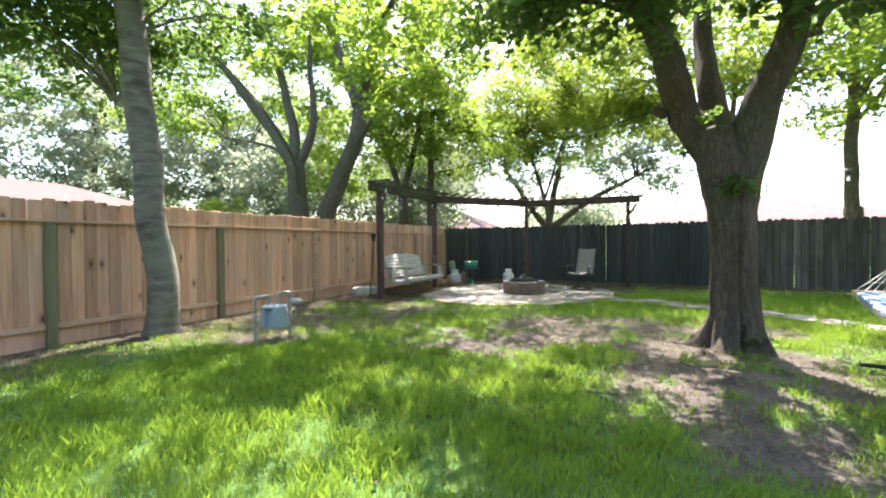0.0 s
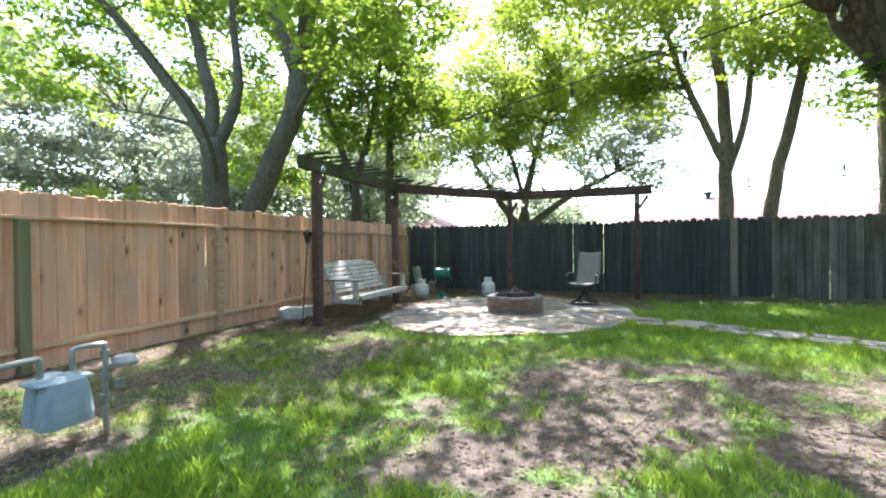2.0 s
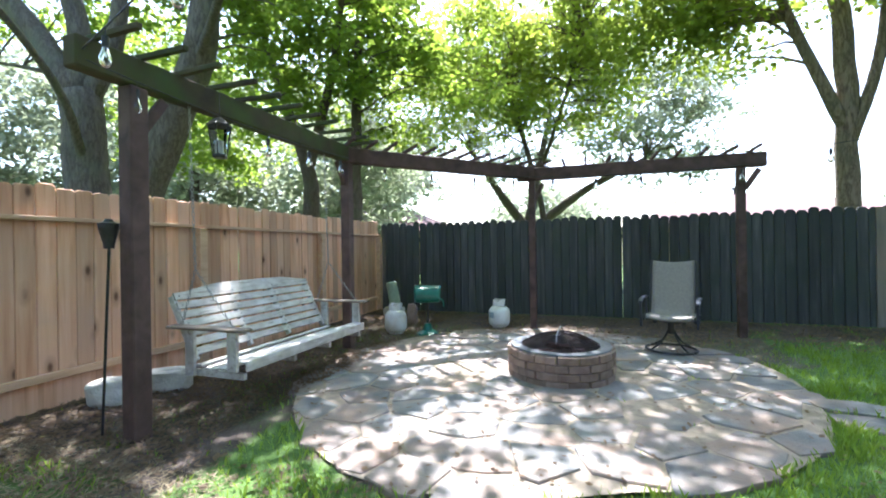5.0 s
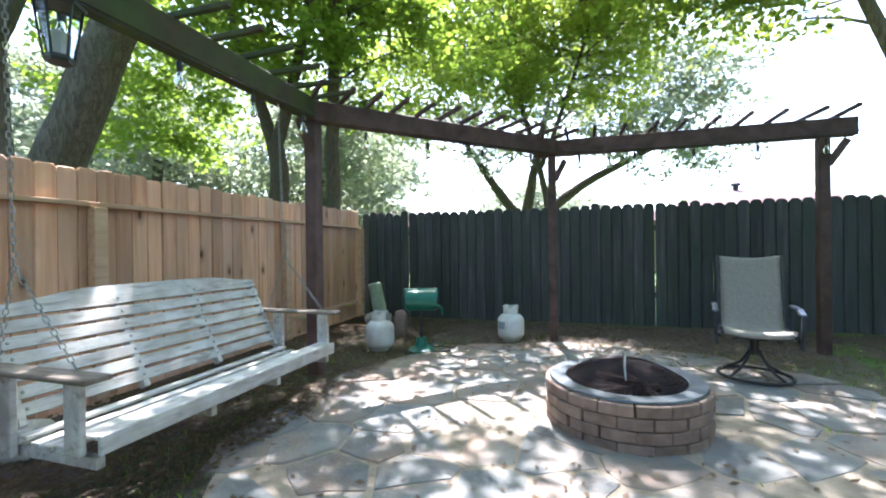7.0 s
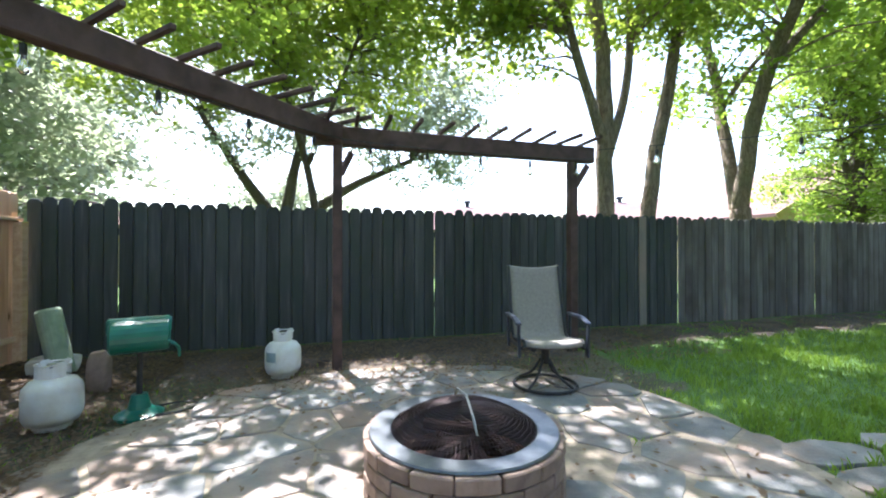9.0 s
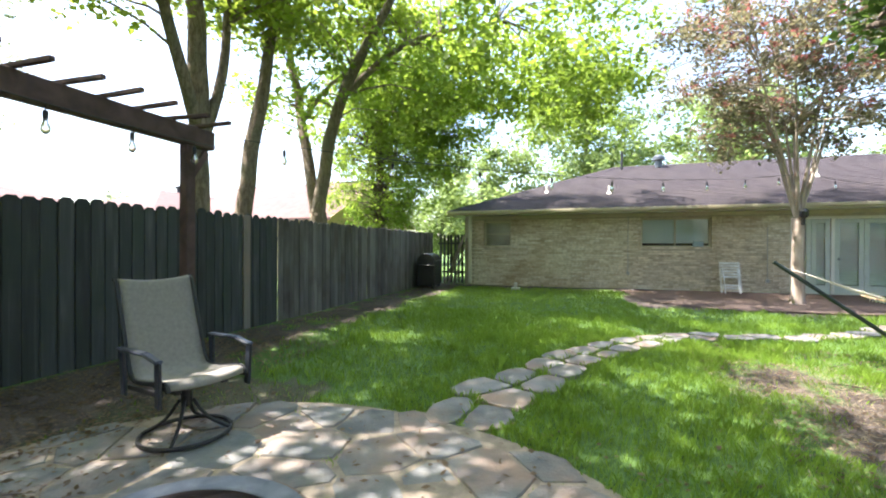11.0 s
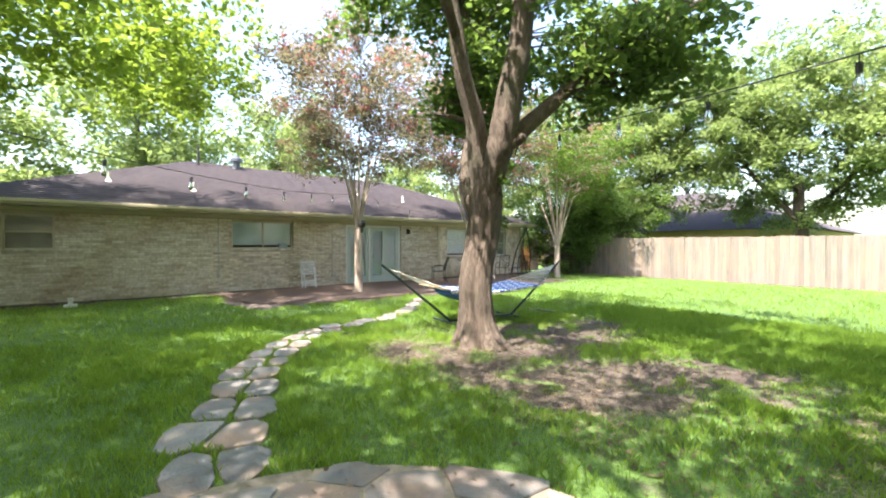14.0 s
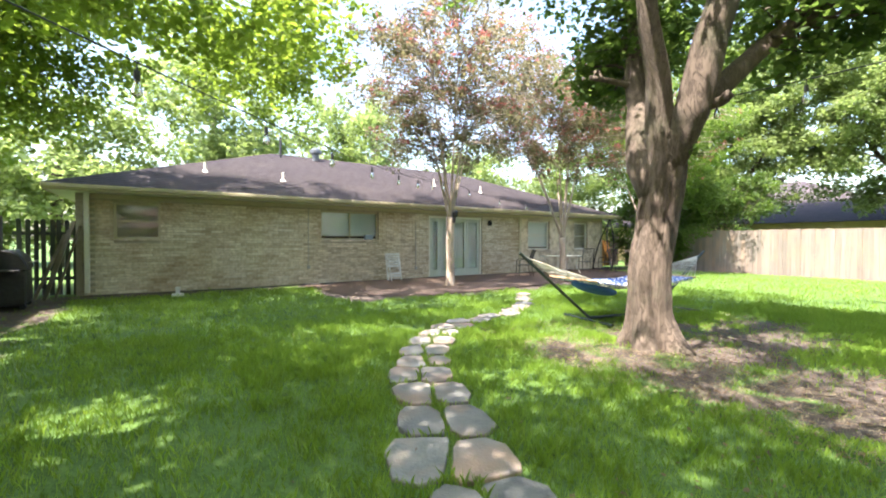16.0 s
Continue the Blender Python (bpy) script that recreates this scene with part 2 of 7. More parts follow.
def bark(name, dark, mid, light, scale, depth, moss):
    m, n, l, bs = material(name, 0.95)
    tc = n.new("ShaderNodeTexCoord").outputs["Object"]
    mp = n.new("ShaderNodeMapping")
    mp.inputs["Scale"].default_value = (1, 1, 0.22)
    l.new(tc, mp.inputs[0])
    w = noise_node(n, l, 3.0, 4, mp.outputs[0])
    ad = n.new("ShaderNodeVectorMath")
    ad.operation = "MULTIPLY_ADD"
    l.new(w, ad.inputs[0])
    ad.inputs[1].default_value = (0.16, 0.16, 0.10)
    l.new(mp.outputs[0], ad.inputs[2])
    v = noise_node(n, l, scale, 5, ad.outputs[0], rough=0.62)
    sub = n.new("ShaderNodeMath")
    sub.operation = "SUBTRACT"
    l.new(v, sub.inputs[0])
    sub.inputs[1].default_value = 0.5
    ab = n.new("ShaderNodeMath")
    ab.operation = "ABSOLUTE"
    l.new(sub.outputs[0], ab.inputs[0])
    r0 = ramp(n, [(0.0, (0.25, 0.25, 0.25)), (0.055, (1, 1, 1))])
    l.new(ab.outputs[0], r0.inputs[0])
    g = noise_node(n, l, 26, 5, mp.outputs[0])
    r = ramp(n, [(0.3, mid), (0.7, light)])
    l.new(g, r.inputs[0])
    c = mix(n, l, r0.outputs[0], dark, r.outputs[0])
    s = noise_node(n, l, 1.3, 5, tc)
    k = ramp(n, [(0.5, (0, 0, 0)), (0.72, (0.7, 0.7, 0.7))])
    l.new(s, k.inputs[0])
    l.new(mix(n, l, k.outputs[0], c, moss), bs.inputs["Base Color"])
    h = n.new("ShaderNodeMath")
    h.operation = "MULTIPLY_ADD"
    l.new(g, h.inputs[0])
    h.inputs[1].default_value = 0.35
    l.new(r0.outputs[0], h.inputs[2])
    bump(n, l, bs, h.outputs[0], 1.0, depth)
    return m


M_BARK = bark("grey_brown_bark", (0.055, 0.040, 0.031), (0.095, 0.071, 0.055), (0.145, 0.112, 0.087), 19, 0.009, (0.09, 0.10, 0.06))
M_BARK_GREY = bark("pale_grey_brown_bark", (0.058, 0.046, 0.038), (0.108, 0.087, 0.071), (0.17, 0.142, 0.12), 15, 0.009, (0.12, 0.13, 0.09))
M_BARK_PALE = surface("banded_grey_bark", [(0.3, (0.07, 0.058, 0.048)), (0.5, (0.145, 0.125, 0.105)), (0.75, (0.27, 0.24, 0.21))], 5, 0.85, stretch=(0.8, 0.8, 2.6), fine=24, bump_s=0.6, bump_d=0.01, stain=(0.20, 0.20, 0.15), stain_scale=2)
M_BARK_CRAPE = surface("crape_myrtle_bark", [(0.3, (0.22, 0.165, 0.125)), (0.55, (0.36, 0.29, 0.235)), (0.8, (0.50, 0.43, 0.36))], 4, 0.7, stretch=(2.5, 2.5, 0.5), fine=20, bump_s=0.3, bump_d=0.006)
M_BARK_BROWN = bark("brown_bark", (0.07, 0.05, 0.035), (0.17, 0.125, 0.09), (0.29, 0.23, 0.17), 14, 0.012, (0.15, 0.15, 0.10))
M_LEAF = foliage("leaf_green", (0.07, 0.12, 0.018), (0.20, 0.30, 0.042), (0.43, 0.58, 0.065))
M_LEAF_DARK = foliage("leaf_dark_green", (0.035, 0.075, 0.022), (0.11, 0.185, 0.045), (0.24, 0.36, 0.06))
M_LEAF_MID = foliage("leaf_mid_green", (0.04, 0.085, 0.015), (0.13, 0.22, 0.035), (0.27, 0.42, 0.05))
# green washed out: the haze over far trees is put into this colour
M_LEAF_HAZE = foliage("leaf_hazed_green", (0.09, 0.135, 0.045), (0.25, 0.32, 0.12), (0.38, 0.50, 0.14))
M_LEAF_YELLOW = foliage("leaf_yellow_green", (0.10, 0.165, 0.02), (0.26, 0.33, 0.05), (0.48, 0.58, 0.07))
# grey-green lightened further, distance haze painted into the leaves
M_LEAF_GREY_HAZE = foliage("leaf_hazed_grey_green", (0.14, 0.17, 0.10), (0.32, 0.35, 0.24), (0.42, 0.48, 0.28))
M_LEAF_CRAPE = foliage("leaf_crape", (0.075, 0.085, 0.05), (0.21, 0.20, 0.12), (0.32, 0.28, 0.14))
M_FLOWER = foliage("blossom_pink", (0.25, 0.08, 0.07), (0.45, 0.20, 0.17), (0.4, 0.14, 0.12))
M_GRASS = foliage("grass_blades", (0.097, 0.19, 0.027), (0.285, 0.43, 0.057), (0.47, 0.62, 0.065), 0.5, 0.45)
M_BLACK = surface("black_metal", [(0.3, (0.012, 0.012, 0.014)), (0.7, (0.03, 0.03, 0.033))], 20, 0.45, fine=120, bump_s=0.1)
M_STEEL = surface("grey_steel", [(0.3, (0.10, 0.11, 0.125)), (0.7, (0.17, 0.185, 0.20))], 14, 0.4, 0.6, fine=120, bump_s=0.1)
M_PIPE = surface("galvanised_pipe", [(0.3, (0.28, 0.28, 0.27)), (0.7, (0.42, 0.42, 0.41))], 14, 0.55, 0.5, fine=90, bump_s=0.2)
M_METER = surface("grey_blue_paint", [(0.3, (0.24, 0.31, 0.36)), (0.7, (0.32, 0.40, 0.45))], 9, 0.5, fine=60, bump_s=0.15)
M_GREEN_ENAMEL = surface("green_enamel", [(0.3, (0.008, 0.10, 0.075)), (0.7, (0.015, 0.16, 0.115))], 6, 0.3, fine=60, bump_s=0.05)
M_FOAM = surface("green_foam", [(0.3, (0.20, 0.26, 0.19)), (0.7, (0.31, 0.37, 0.28))], 9, 0.9, fine=90)
M_TANK = surface("white_tank_paint", [(0.3, (0.60, 0.61, 0.60)), (0.7, (0.76, 0.77, 0.76))], 7, 0.4, fine=60, bump_s=0.08, stain=(0.5, 0.47, 0.42), stain_scale=4)
M_RUST = surface("rusty_ash", [(0.3, (0.03, 0.016, 0.014)), (0.6, (0.10, 0.042, 0.035)), (0.8, (0.20, 0.10, 0.08))], 30, 0.9, fine=90, bump_s=0.8)
M_SCREEN_RUST = surface("rusty_wire", [(0.3, (0.020, 0.012, 0.013)), (0.7, (0.055, 0.028, 0.028))], 12, 0.7, 0.3, fine=80, bump_s=0.2)
M_CHAR = surface("charred_log", [(0.3, (0.015, 0.01, 0.01)), (0.7, (0.09, 0.045, 0.04))], 14, 0.95, fine=60, bump_s=1)
M_SLING = surface("grey_taupe_mesh_fabric", [(0.3, (0.205, 0.188, 0.168)), (0.7, (0.26, 0.24, 0.215))], 40, 0.85, fine=400, bump_s=0.5, bump_d=0.001)
M_ROPE = surface("off_white_rope", [(0.3, (0.55, 0.52, 0.46)), (0.7, (0.72, 0.69, 0.62))], 60, 0.9, fine=200)
M_BLUE = surface("blue_cloth", [(0.3, (0.03, 0.09, 0.30)), (0.7, (0.045, 0.14, 0.42))], 6, 0.85, fine=200, bump_s=0.2)
M_BRICK = surface("cream_brick", [(0.25, (0.49, 0.40, 0.285)), (0.5, (0.64, 0.545, 0.41)), (0.8, (0.75, 0.665, 0.53))], 9, 0.9, vary=0.15, fine=60, bump_s=0.6, bump_d=0.006, stain=(0.34, 0.27, 0.20), stain_scale=3)
M_MORTAR = surface("grey_mortar", [(0.3, (0.34, 0.30, 0.23)), (0.7, (0.46, 0.41, 0.33))], 9, 0.95, fine=90, bump_s=0.5)
M_TRIM = surface("beige_paint", [(0.3, (0.44, 0.39, 0.27)), (0.7, (0.52, 0.46, 0.33))], 3, 0.7, fine=60, bump_s=0.1)
M_TRIM_WHITE = surface("off_white_paint", [(0.3, (0.60, 0.58, 0.50)), (0.7, (0.70, 0.68, 0.60))], 3, 0.6, fine=60, bump_s=0.1)
M_DOOR = surface("pale_green_white_paint", [(0.3, (0.42, 0.46, 0.40)), (0.7, (0.50, 0.54, 0.47))], 3, 0.5, fine=60, bump_s=0.05)
M_BLIND = surface("window_blind", [(0.3, (0.60, 0.64, 0.64)), (0.7, (0.68, 0.72, 0.72))], 3, 0.7, bump_s=0)
M_SHINGLE = surface("asphalt_shingle", [(0.3, (0.028, 0.022, 0.026)), (0.7, (0.055, 0.043, 0.048))], 5, 0.95, vary=0.2, fine=120, bump_s=0.7, stain=(0.055, 0.044, 0.045), stain_scale=0.8)
M_ROOF_PINK = surface("faded_red_shingle", [(0.3, (0.115, 0.062, 0.056)), (0.7, (0.155, 0.088, 0.080))], 3, 0.95, fine=60, bump_s=0.5)
M_SIDING_YELLOW = surface("ochre_siding", [(0.3, (0.42, 0.33, 0.17)), (0.7, (0.50, 0.41, 0.22))], 3, 0.8, bump_s=0.1)
M_GATE_ORANGE = surface("orange_stained_boards", [(0.3, (0.38, 0.17, 0.04)), (0.7, (0.52, 0.26, 0.08))], 2, 0.8, stretch=UP, vary=0.15)
M_MULCH = surface("brown_mulch", [(0.3, (0.05, 0.032, 0.024)), (0.6, (0.11, 0.075, 0.058)), (0.8, (0.18, 0.13, 0.10))], 25, 0.95, fine=80, bump_s=1)
M_LITTER = foliage("dry_leaf_litter", (0.07, 0.05, 0.037), (0.28, 0.21, 0.15), (0.3, 0.2, 0.1), 0.8)
M_STRAW = foliage("dry_straw", (0.17, 0.135, 0.085), (0.44, 0.37, 0.24), (0.4, 0.32, 0.18), 0.8, 0.3)


def glass(name, tint=(0.9, 0.95, 0.93), rough=0.02):
    m, n, l, b = material(name, rough)
    b.inputs["Base Color"].default_value = (*tint, 1)
    b.inputs["Transmission Weight"].default_value = 1.0
    b.inputs["IOR"].default_value = 1.45
    return m


M_GLASS = glass("pane_glass")
M_BULB = glass("bulb_glass", (0.95, 0.95, 0.9))
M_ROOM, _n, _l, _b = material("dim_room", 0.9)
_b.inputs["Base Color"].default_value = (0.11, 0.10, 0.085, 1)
# a dark screen made pale beige: the reflection on it is painted in
M_SCREEN_REFLECT = surface("screen_with_reflection", [(0.3, (0.36, 0.31, 0.25)), (0.7, (0.52, 0.46, 0.38))], 2, 0.6, bump_s=0)


def hammock_cloth():
    m, n, l, b = material("blue_white_lattice_cloth", 0.85)
    tc = n.new("ShaderNodeTexCoord").outputs["UV"]
    mp = n.new("ShaderNodeMapping")
    mp.inputs["Scale"].default_value = (15, 8, 1)
    mp.inputs["Rotation"].default_value = (0, 0, 0.785)
    l.new(tc, mp.inputs[0])
    ck = n.new("ShaderNodeTexBrick")
    ck.inputs["Scale"].default_value = 1.0
    ck.inputs["Brick Width"].default_value, ck.inputs["Row Height"].default_value = 1.0, 1.0
    ck.inputs["Mortar Size"].default_value = 0.11
    ck.inputs["Color1"].default_value = ck.inputs["Color2"].default_value = (0.045, 0.13, 0.46, 1)
    ck.inputs["Mortar"].default_value = (0.72, 0.76, 0.82, 1)
    l.new(mp.outputs[0], ck.inputs[0])
    l.new(ck.outputs[0], b.inputs["Base Color"])
    return m


M_HAMMOCK = hammock_cloth()


# ---- what covers the ground ----
def vnoise(x, y, s, seed=0.0):
    """Smooth value noise over arrays, 0 to 1."""
    x, y = np.asarray(x) * s + seed * 17.3, np.asarray(y) * s + seed * 9.1
    xi, yi = np.floor(x), np.floor(y)
    fx, fy = x - xi, y - yi
    fx, fy = fx * fx * (3 - 2 * fx), fy * fy * (3 - 2 * fy)

    def h(a, b):
        v = np.sin(a * 127.1 + b * 311.7) * 43758.5453
        return v - np.floor(v)
    return (h(xi, yi) * (1 - fx) + h(xi + 1, yi) * fx) * (1 - fy) + (h(xi, yi + 1) * (1 - fx) + h(xi + 1, yi + 1) * fx) * fy


PATIO_C, PATIO_R = (-1.15, 11.6), 2.42
STEPS = [(1.08, 11.18), (1.6, 11.08), (2.1, 10.86), (3.0, 10.5), (3.85, 9.9), (4.5, 9.3), (5.05, 8.3), (5.45, 7.1), (6.2, 6.0), (7.0, 5.1)]


def seg_dist(x, y, pts):
    d = np.full(np.shape(x), 1e9)
    for (ax, ay), (bx, by) in zip(pts, pts[1:]):
        vx, vy = bx - ax, by - ay
        t = np.clip(((x - ax) * vx + (y - ay) * vy) / (vx * vx + vy * vy), 0, 1)
        d = np.minimum(d, np.hypot(x - ax - t * vx, y - ay - t * vy))
    return d


def blob(x, y, cx, cy, rx, ry, turn=0.0):
    a = radians(turn)
    u, v = (x - cx) * math.cos(a) + (y - cy) * math.sin(a), -(x - cx) * math.sin(a) + (y - cy) * math.cos(a)
    return 1 - np.hypot(u / rx, v / ry)


def grass_cover(x, y):
    """How thick the grass stands, 0 (bare) to 1."""
    x, y = np.asarray(x, float), np.asarray(y, float)
    n = vnoise(x, y, 1.3) * 0.5 + vnoise(x, y, 3.1, 2) * 0.3 + vnoise(x, y, 8, 5) * 0.2
    bare = np.maximum.reduce([
        blob(x, y, 2.45, 6.3, 2.1, 1.45, 75),
        blob(x, y, 0.7, 7.1, 1.7, 0.8, 25) * 0.6,
        blob(x, y, 1.0, 8.2, 1.6, 0.7, 20),
        blob(x, y, 2.3, 8.2, 1.25, 0.9, 20),
        blob(x, y, 2.1, 7.4, 1.5, 1.4, 0),
        blob(x, y, -3.0, 8.0, 1.7, 1.2, 60) * 0.34,
        blob(x, y, -3.0, 6.0, 1.0, 1.2, 0) * 0.4,
    ])
    g = np.clip(0.68 - bare * 1.7 + (n - 0.5) * 2.6, 0, 1)
    g = np.where(bare < -0.5, np.clip(0.9 + (n - 0.5) * 0.7, 0, 1), g)
    edge = np.minimum.reduce([x + 5.05 - 0.75 - (n - 0.5) * 1.2, 15.48 - y - 1.2 - (n - 0.5), y + 7.8 - 0.5, 11.55 - x - (n - 0.5) * 0.8])
    g = g * np.clip(edge * 3 + 0.3, 0.04, 1)
    behind = (x < 1.3 + (n - 0.5)) & (y > 12.6) | (x < -2.9) & (y > 9.0)
    g = np.where(behind, g * 0.24, g)
    mulch = (x > 8.1 + (n - 0.5)) & (y < 9.3 + (n - 0.5)) & (y > -3.5)
    g = np.where(mulch, 0, g)
    pr = np.hypot(x - PATIO_C[0], y - PATIO_C[1])
    rim = np.interp(np.degrees(np.arctan2(y - PATIO_C[1], x - PATIO_C[0])), [-110, -75, -5, 25, 60], [PATIO_R, 2.03, 2.10, 2.33, PATIO_R])
    g = np.where(pr < rim - 0.08, np.where(x > -0.6, np.clip((n - 0.52) * 3, 0, 0.5), 0.0), g)
    tufts = np.clip((vnoise(x, y, 4.3, 21) - 0.66) * 4, 0, 0.5)
    soil = (pr > rim) & ~mulch & ~behind
    return np.clip(np.where(soil, np.maximum(g, np.maximum(tufts, 0.05)), g), 0, 1)


def ground_material():
    m, n, l, b = material("lawn_and_soil", 0.95)
    at = n.new("ShaderNodeAttribute")
    at.attribute_name = "grass"
    tc = n.new("ShaderNodeTexCoord").outputs["Object"]
    s1 = noise_node(n, l, 2.2, 6, tc)
    s2 = noise_node(n, l, 45, 4, tc)
    soil = ramp(n, [(0.3, (0.062, 0.048, 0.041)), (0.55, (0.125, 0.100, 0.085)), (0.8, (0.215, 0.175, 0.15))])
    l.new(s1, soil.inputs[0])
    spk = ramp(n, [(0.35, (0.55, 0.5, 0.45)), (0.65, (1.0, 1.0, 1.0))])
    l.new(s2, spk.inputs[0])
    sc = mix(n, l, 1.0, soil.outputs[0], spk.outputs[0], "MULTIPLY")
    gr = ramp(n, [(0.3, (0.045, 0.09, 0.016)), (0.7, (0.09, 0.17, 0.03))])
    l.new(s2, gr.inputs[0])
    ad = n.new("ShaderNodeMath")
    ad.operation = "MULTIPLY_ADD"
    ad.inputs[1].default_value = 0.6
    l.new(s2, ad.inputs[0])
    l.new(at.outputs["Fac"], ad.inputs[2])
    k = ramp(n, [(0.45, (0, 0, 0)), (0.8, (1, 1, 1))])
    l.new(ad.outputs[0], k.inputs[0])
    l.new(mix(n, l, k.outputs[0], sc, gr.outputs[0]), b.inputs["Base Color"])
    bump(n, l, b, s2, 0.8, 0.02)
    return m


def ground():
    """One sheet: fine in the yard, coarse out to the horizon."""
    def axis(a, b, step, far):
        return np.concatenate([[-far, -400, -120, -50, -25], np.arange(a, b + 0.01, step), [45, 70, 130, 400, far]])
    xs, ys = axis(-7, 22, 0.16, 2500), axis(-12, 20, 0.16, 2500)
    X, Y = np.meshgrid(xs, ys)
    inside = (np.abs(X) < 30) & (np.abs(Y) < 30)
    Z = np.where(inside, (vnoise(X, Y, 0.8, 3) - 0.5) * 0.03 + (vnoise(X, Y, 3, 4) - 0.5) * 0.012 - 0.02, -0.02)
    g = grass_cover(X, Y)
    g = np.where((X < -5.1) | (X > 12.4) | (Y > 15.5) | (Y < -7.9), 0.9, g)
    verts = np.stack([X.ravel(), Y.ravel(), Z.ravel()], 1)
    nx = len(xs)
    idx = np.arange(len(verts)).reshape(len(ys), nx)
    q = np.stack([idx[:-1, :-1], idx[:-1, 1:], idx[1:, 1:], idx[1:, :-1]], -1).reshape(-1, 4)
    ob = tri_mesh("ground", verts, q, ground_material(), quads=True)
    a = ob.data.attributes.new("grass", "FLOAT", "POINT")
    a.data.foreach_set("value", g.ravel().astype(np.float32))
    ob.data.shade_smooth()
    tagged(ob, "uneven lawn with bare trodden soil under the trees", "ground", kind="structure")
    return ob


ground()


# ---- fences ----
def picket_mesh(name, w, h, t, mat, ear=0.03):
    """One dog-eared board, its foot at the origin, its face towards -y."""
    bm = bmesh.new()
    pts = [(-w / 2, 0), (w / 2, 0), (w / 2, h - ear), (w / 2 - ear, h), (-w / 2 + ear, h), (-w / 2, h - ear)]
    e = 0.007
    inner = [(-w / 2 + e, 0), (w / 2 - e, 0), (w / 2 - e, h - ear - e / 2), (w / 2 - ear - e / 2, h - e), (-w / 2 + ear + e / 2, h - e), (-w / 2 + e, h - ear - e / 2)]
    fr = [bm.verts.new((x, -t / 2, z)) for x, z in inner]
    md = [bm.verts.new((x, -t / 2 + e, z)) for x, z in pts]
    bk = [bm.verts.new((x, t / 2, z)) for x, z in pts]
    bm.faces.new(fr)
    bm.faces.new(bk[::-1])
    for i in range(len(pts)):
        j = (i + 1) % len(pts)
        bm.faces.new((fr[j], fr[i], md[i], md[j]))
        bm.faces.new((md[j], md[i], bk[i], bk[j]))
    me = bpy.data.meshes.new(name)
    bm.to_mesh(me)
    bm.free()
    me.materials.append(mat)
    return me


FENCES = {}


def fence_run(fence, a, b, w, h, mat, pitch, rng, z0=0.0, gaps=0.0, jit=0.008, ear=0.03, t=0.018, lean=0.3, name="picket"):
    """Upright boards from a to b as parts of the fence."""
    a, b = Vector((*a, 0)), Vector((*b, 0))
    d = b - a
    ang = math.atan2(d.y, d.x)
    n = int(d.length / pitch)
    meshes = [picket_mesh(name, w * k, h + dz, t, mat, ear) for k, dz in ((1.0, 0.0), (0.995, 0.012), (1.0, -0.014), (0.93, 0.004))]
    for i in range(n):
        p = a + d * ((i + 0.5) / n)
        ob = new(name, meshes[3 if rng.random() < gaps else rng.randrange(3)])
        ob.parent = fence
        off = rng.uniform(-jit, jit) * 0.5
        ob.matrix_local = Matrix.LocRotScale((p.x - math.sin(ang) * off, p.y + math.cos(ang) * off, z0 + rng.uniform(-jit, jit)), Euler((0, radians(rng.gauss(0, lean)), ang)), None)


def fence_thing(name, label):
    e = thing(name, label=label, category="fence", kind="structure")
    return e


def cedar_fence():
    f = fence_thing("fence_west", "new cedar board fence with rails, posts and a kick board")
    y0, y1, x = -7.8, 15.44, -5.05
    posts = [15.4 - 0.0] + [13.37 - 2.31 * i for i in range(10)]
    for i, y in enumerate(posts):
        bm = bmesh.new()
        green = y < 7 and y > 3
        box(bm, x + 0.012, x + 0.10, y - 0.05, y + 0.05, -0.1, 1.53, 0.004)
        part("post", bm, M_POST_GREEN if green else M_CEDAR_RAIL, f, "greenish treated post" if green else "cedar post")
    spans = sorted([y0] + posts)
    for a, b in zip(spans, spans[1:]):
        if b - a < 0.3:
            continue
        bm = bmesh.new()
        box(bm, x + 0.012, x + 0.055, a + 0.052, b - 0.052, 0.21, 0.275, 0.003)
        part("lower_rail", bm, M_CEDAR_RAIL, f)
    bm = bmesh.new()
    box(bm, x + 0.012, x + 0.06, y0, y1, 1.535, 1.572, 0.003)
    part("upper_rail", bm, M_CEDAR_RAIL, f)
    bm = bmesh.new()
    box(bm, x - 0.01, x + 0.01, y0, y1, -0.1, 0.2, 0.003)
    part("kick_board", bm, M_CEDAR, f)
    return f


def dark_fence():
    return fence_thing("fence_north", "old dark weathered board fence with narrow gaps")


def pale_fence():
    f = fence_thing("fence_south", "bleached board fence with rusty stains")
    return f


F_W, F_N, F_S = cedar_fence(), dark_fence(), pale_fence()
F_G = fence_thing("gate_fence", "dark open picket fence beside the house")


# ---- house ----
HX, HY0, HY1, EAVE = 12.4, -4.9, 14.12, 2.5


def wall_with_holes(name, x, y0, y1, z0, z1, holes, mat, parent, t=0.2):
    """A wall in the plane x with openings through it: a grid of boxes left out where a hole is."""
    ys = sorted({y0, y1, *[v for h in holes for v in h[:2]]})
    zs = sorted({z0, z1, *[v for h in holes for v in h[2:]]})
    bm = bmesh.new()
    for a, b in zip(ys, ys[1:]):
        for c, d in zip(zs, zs[1:]):
            my, mz = (a + b) / 2, (c + d) / 2
            if any(h[0] < my < h[1] and h[2] < mz < h[3] for h in holes):
                continue
            box(bm, x, x + t, a, b, c, d)
    bmesh.ops.remove_doubles(bm, verts=bm.verts, dist=1e-4)
    return part(name, bm, mat, parent)


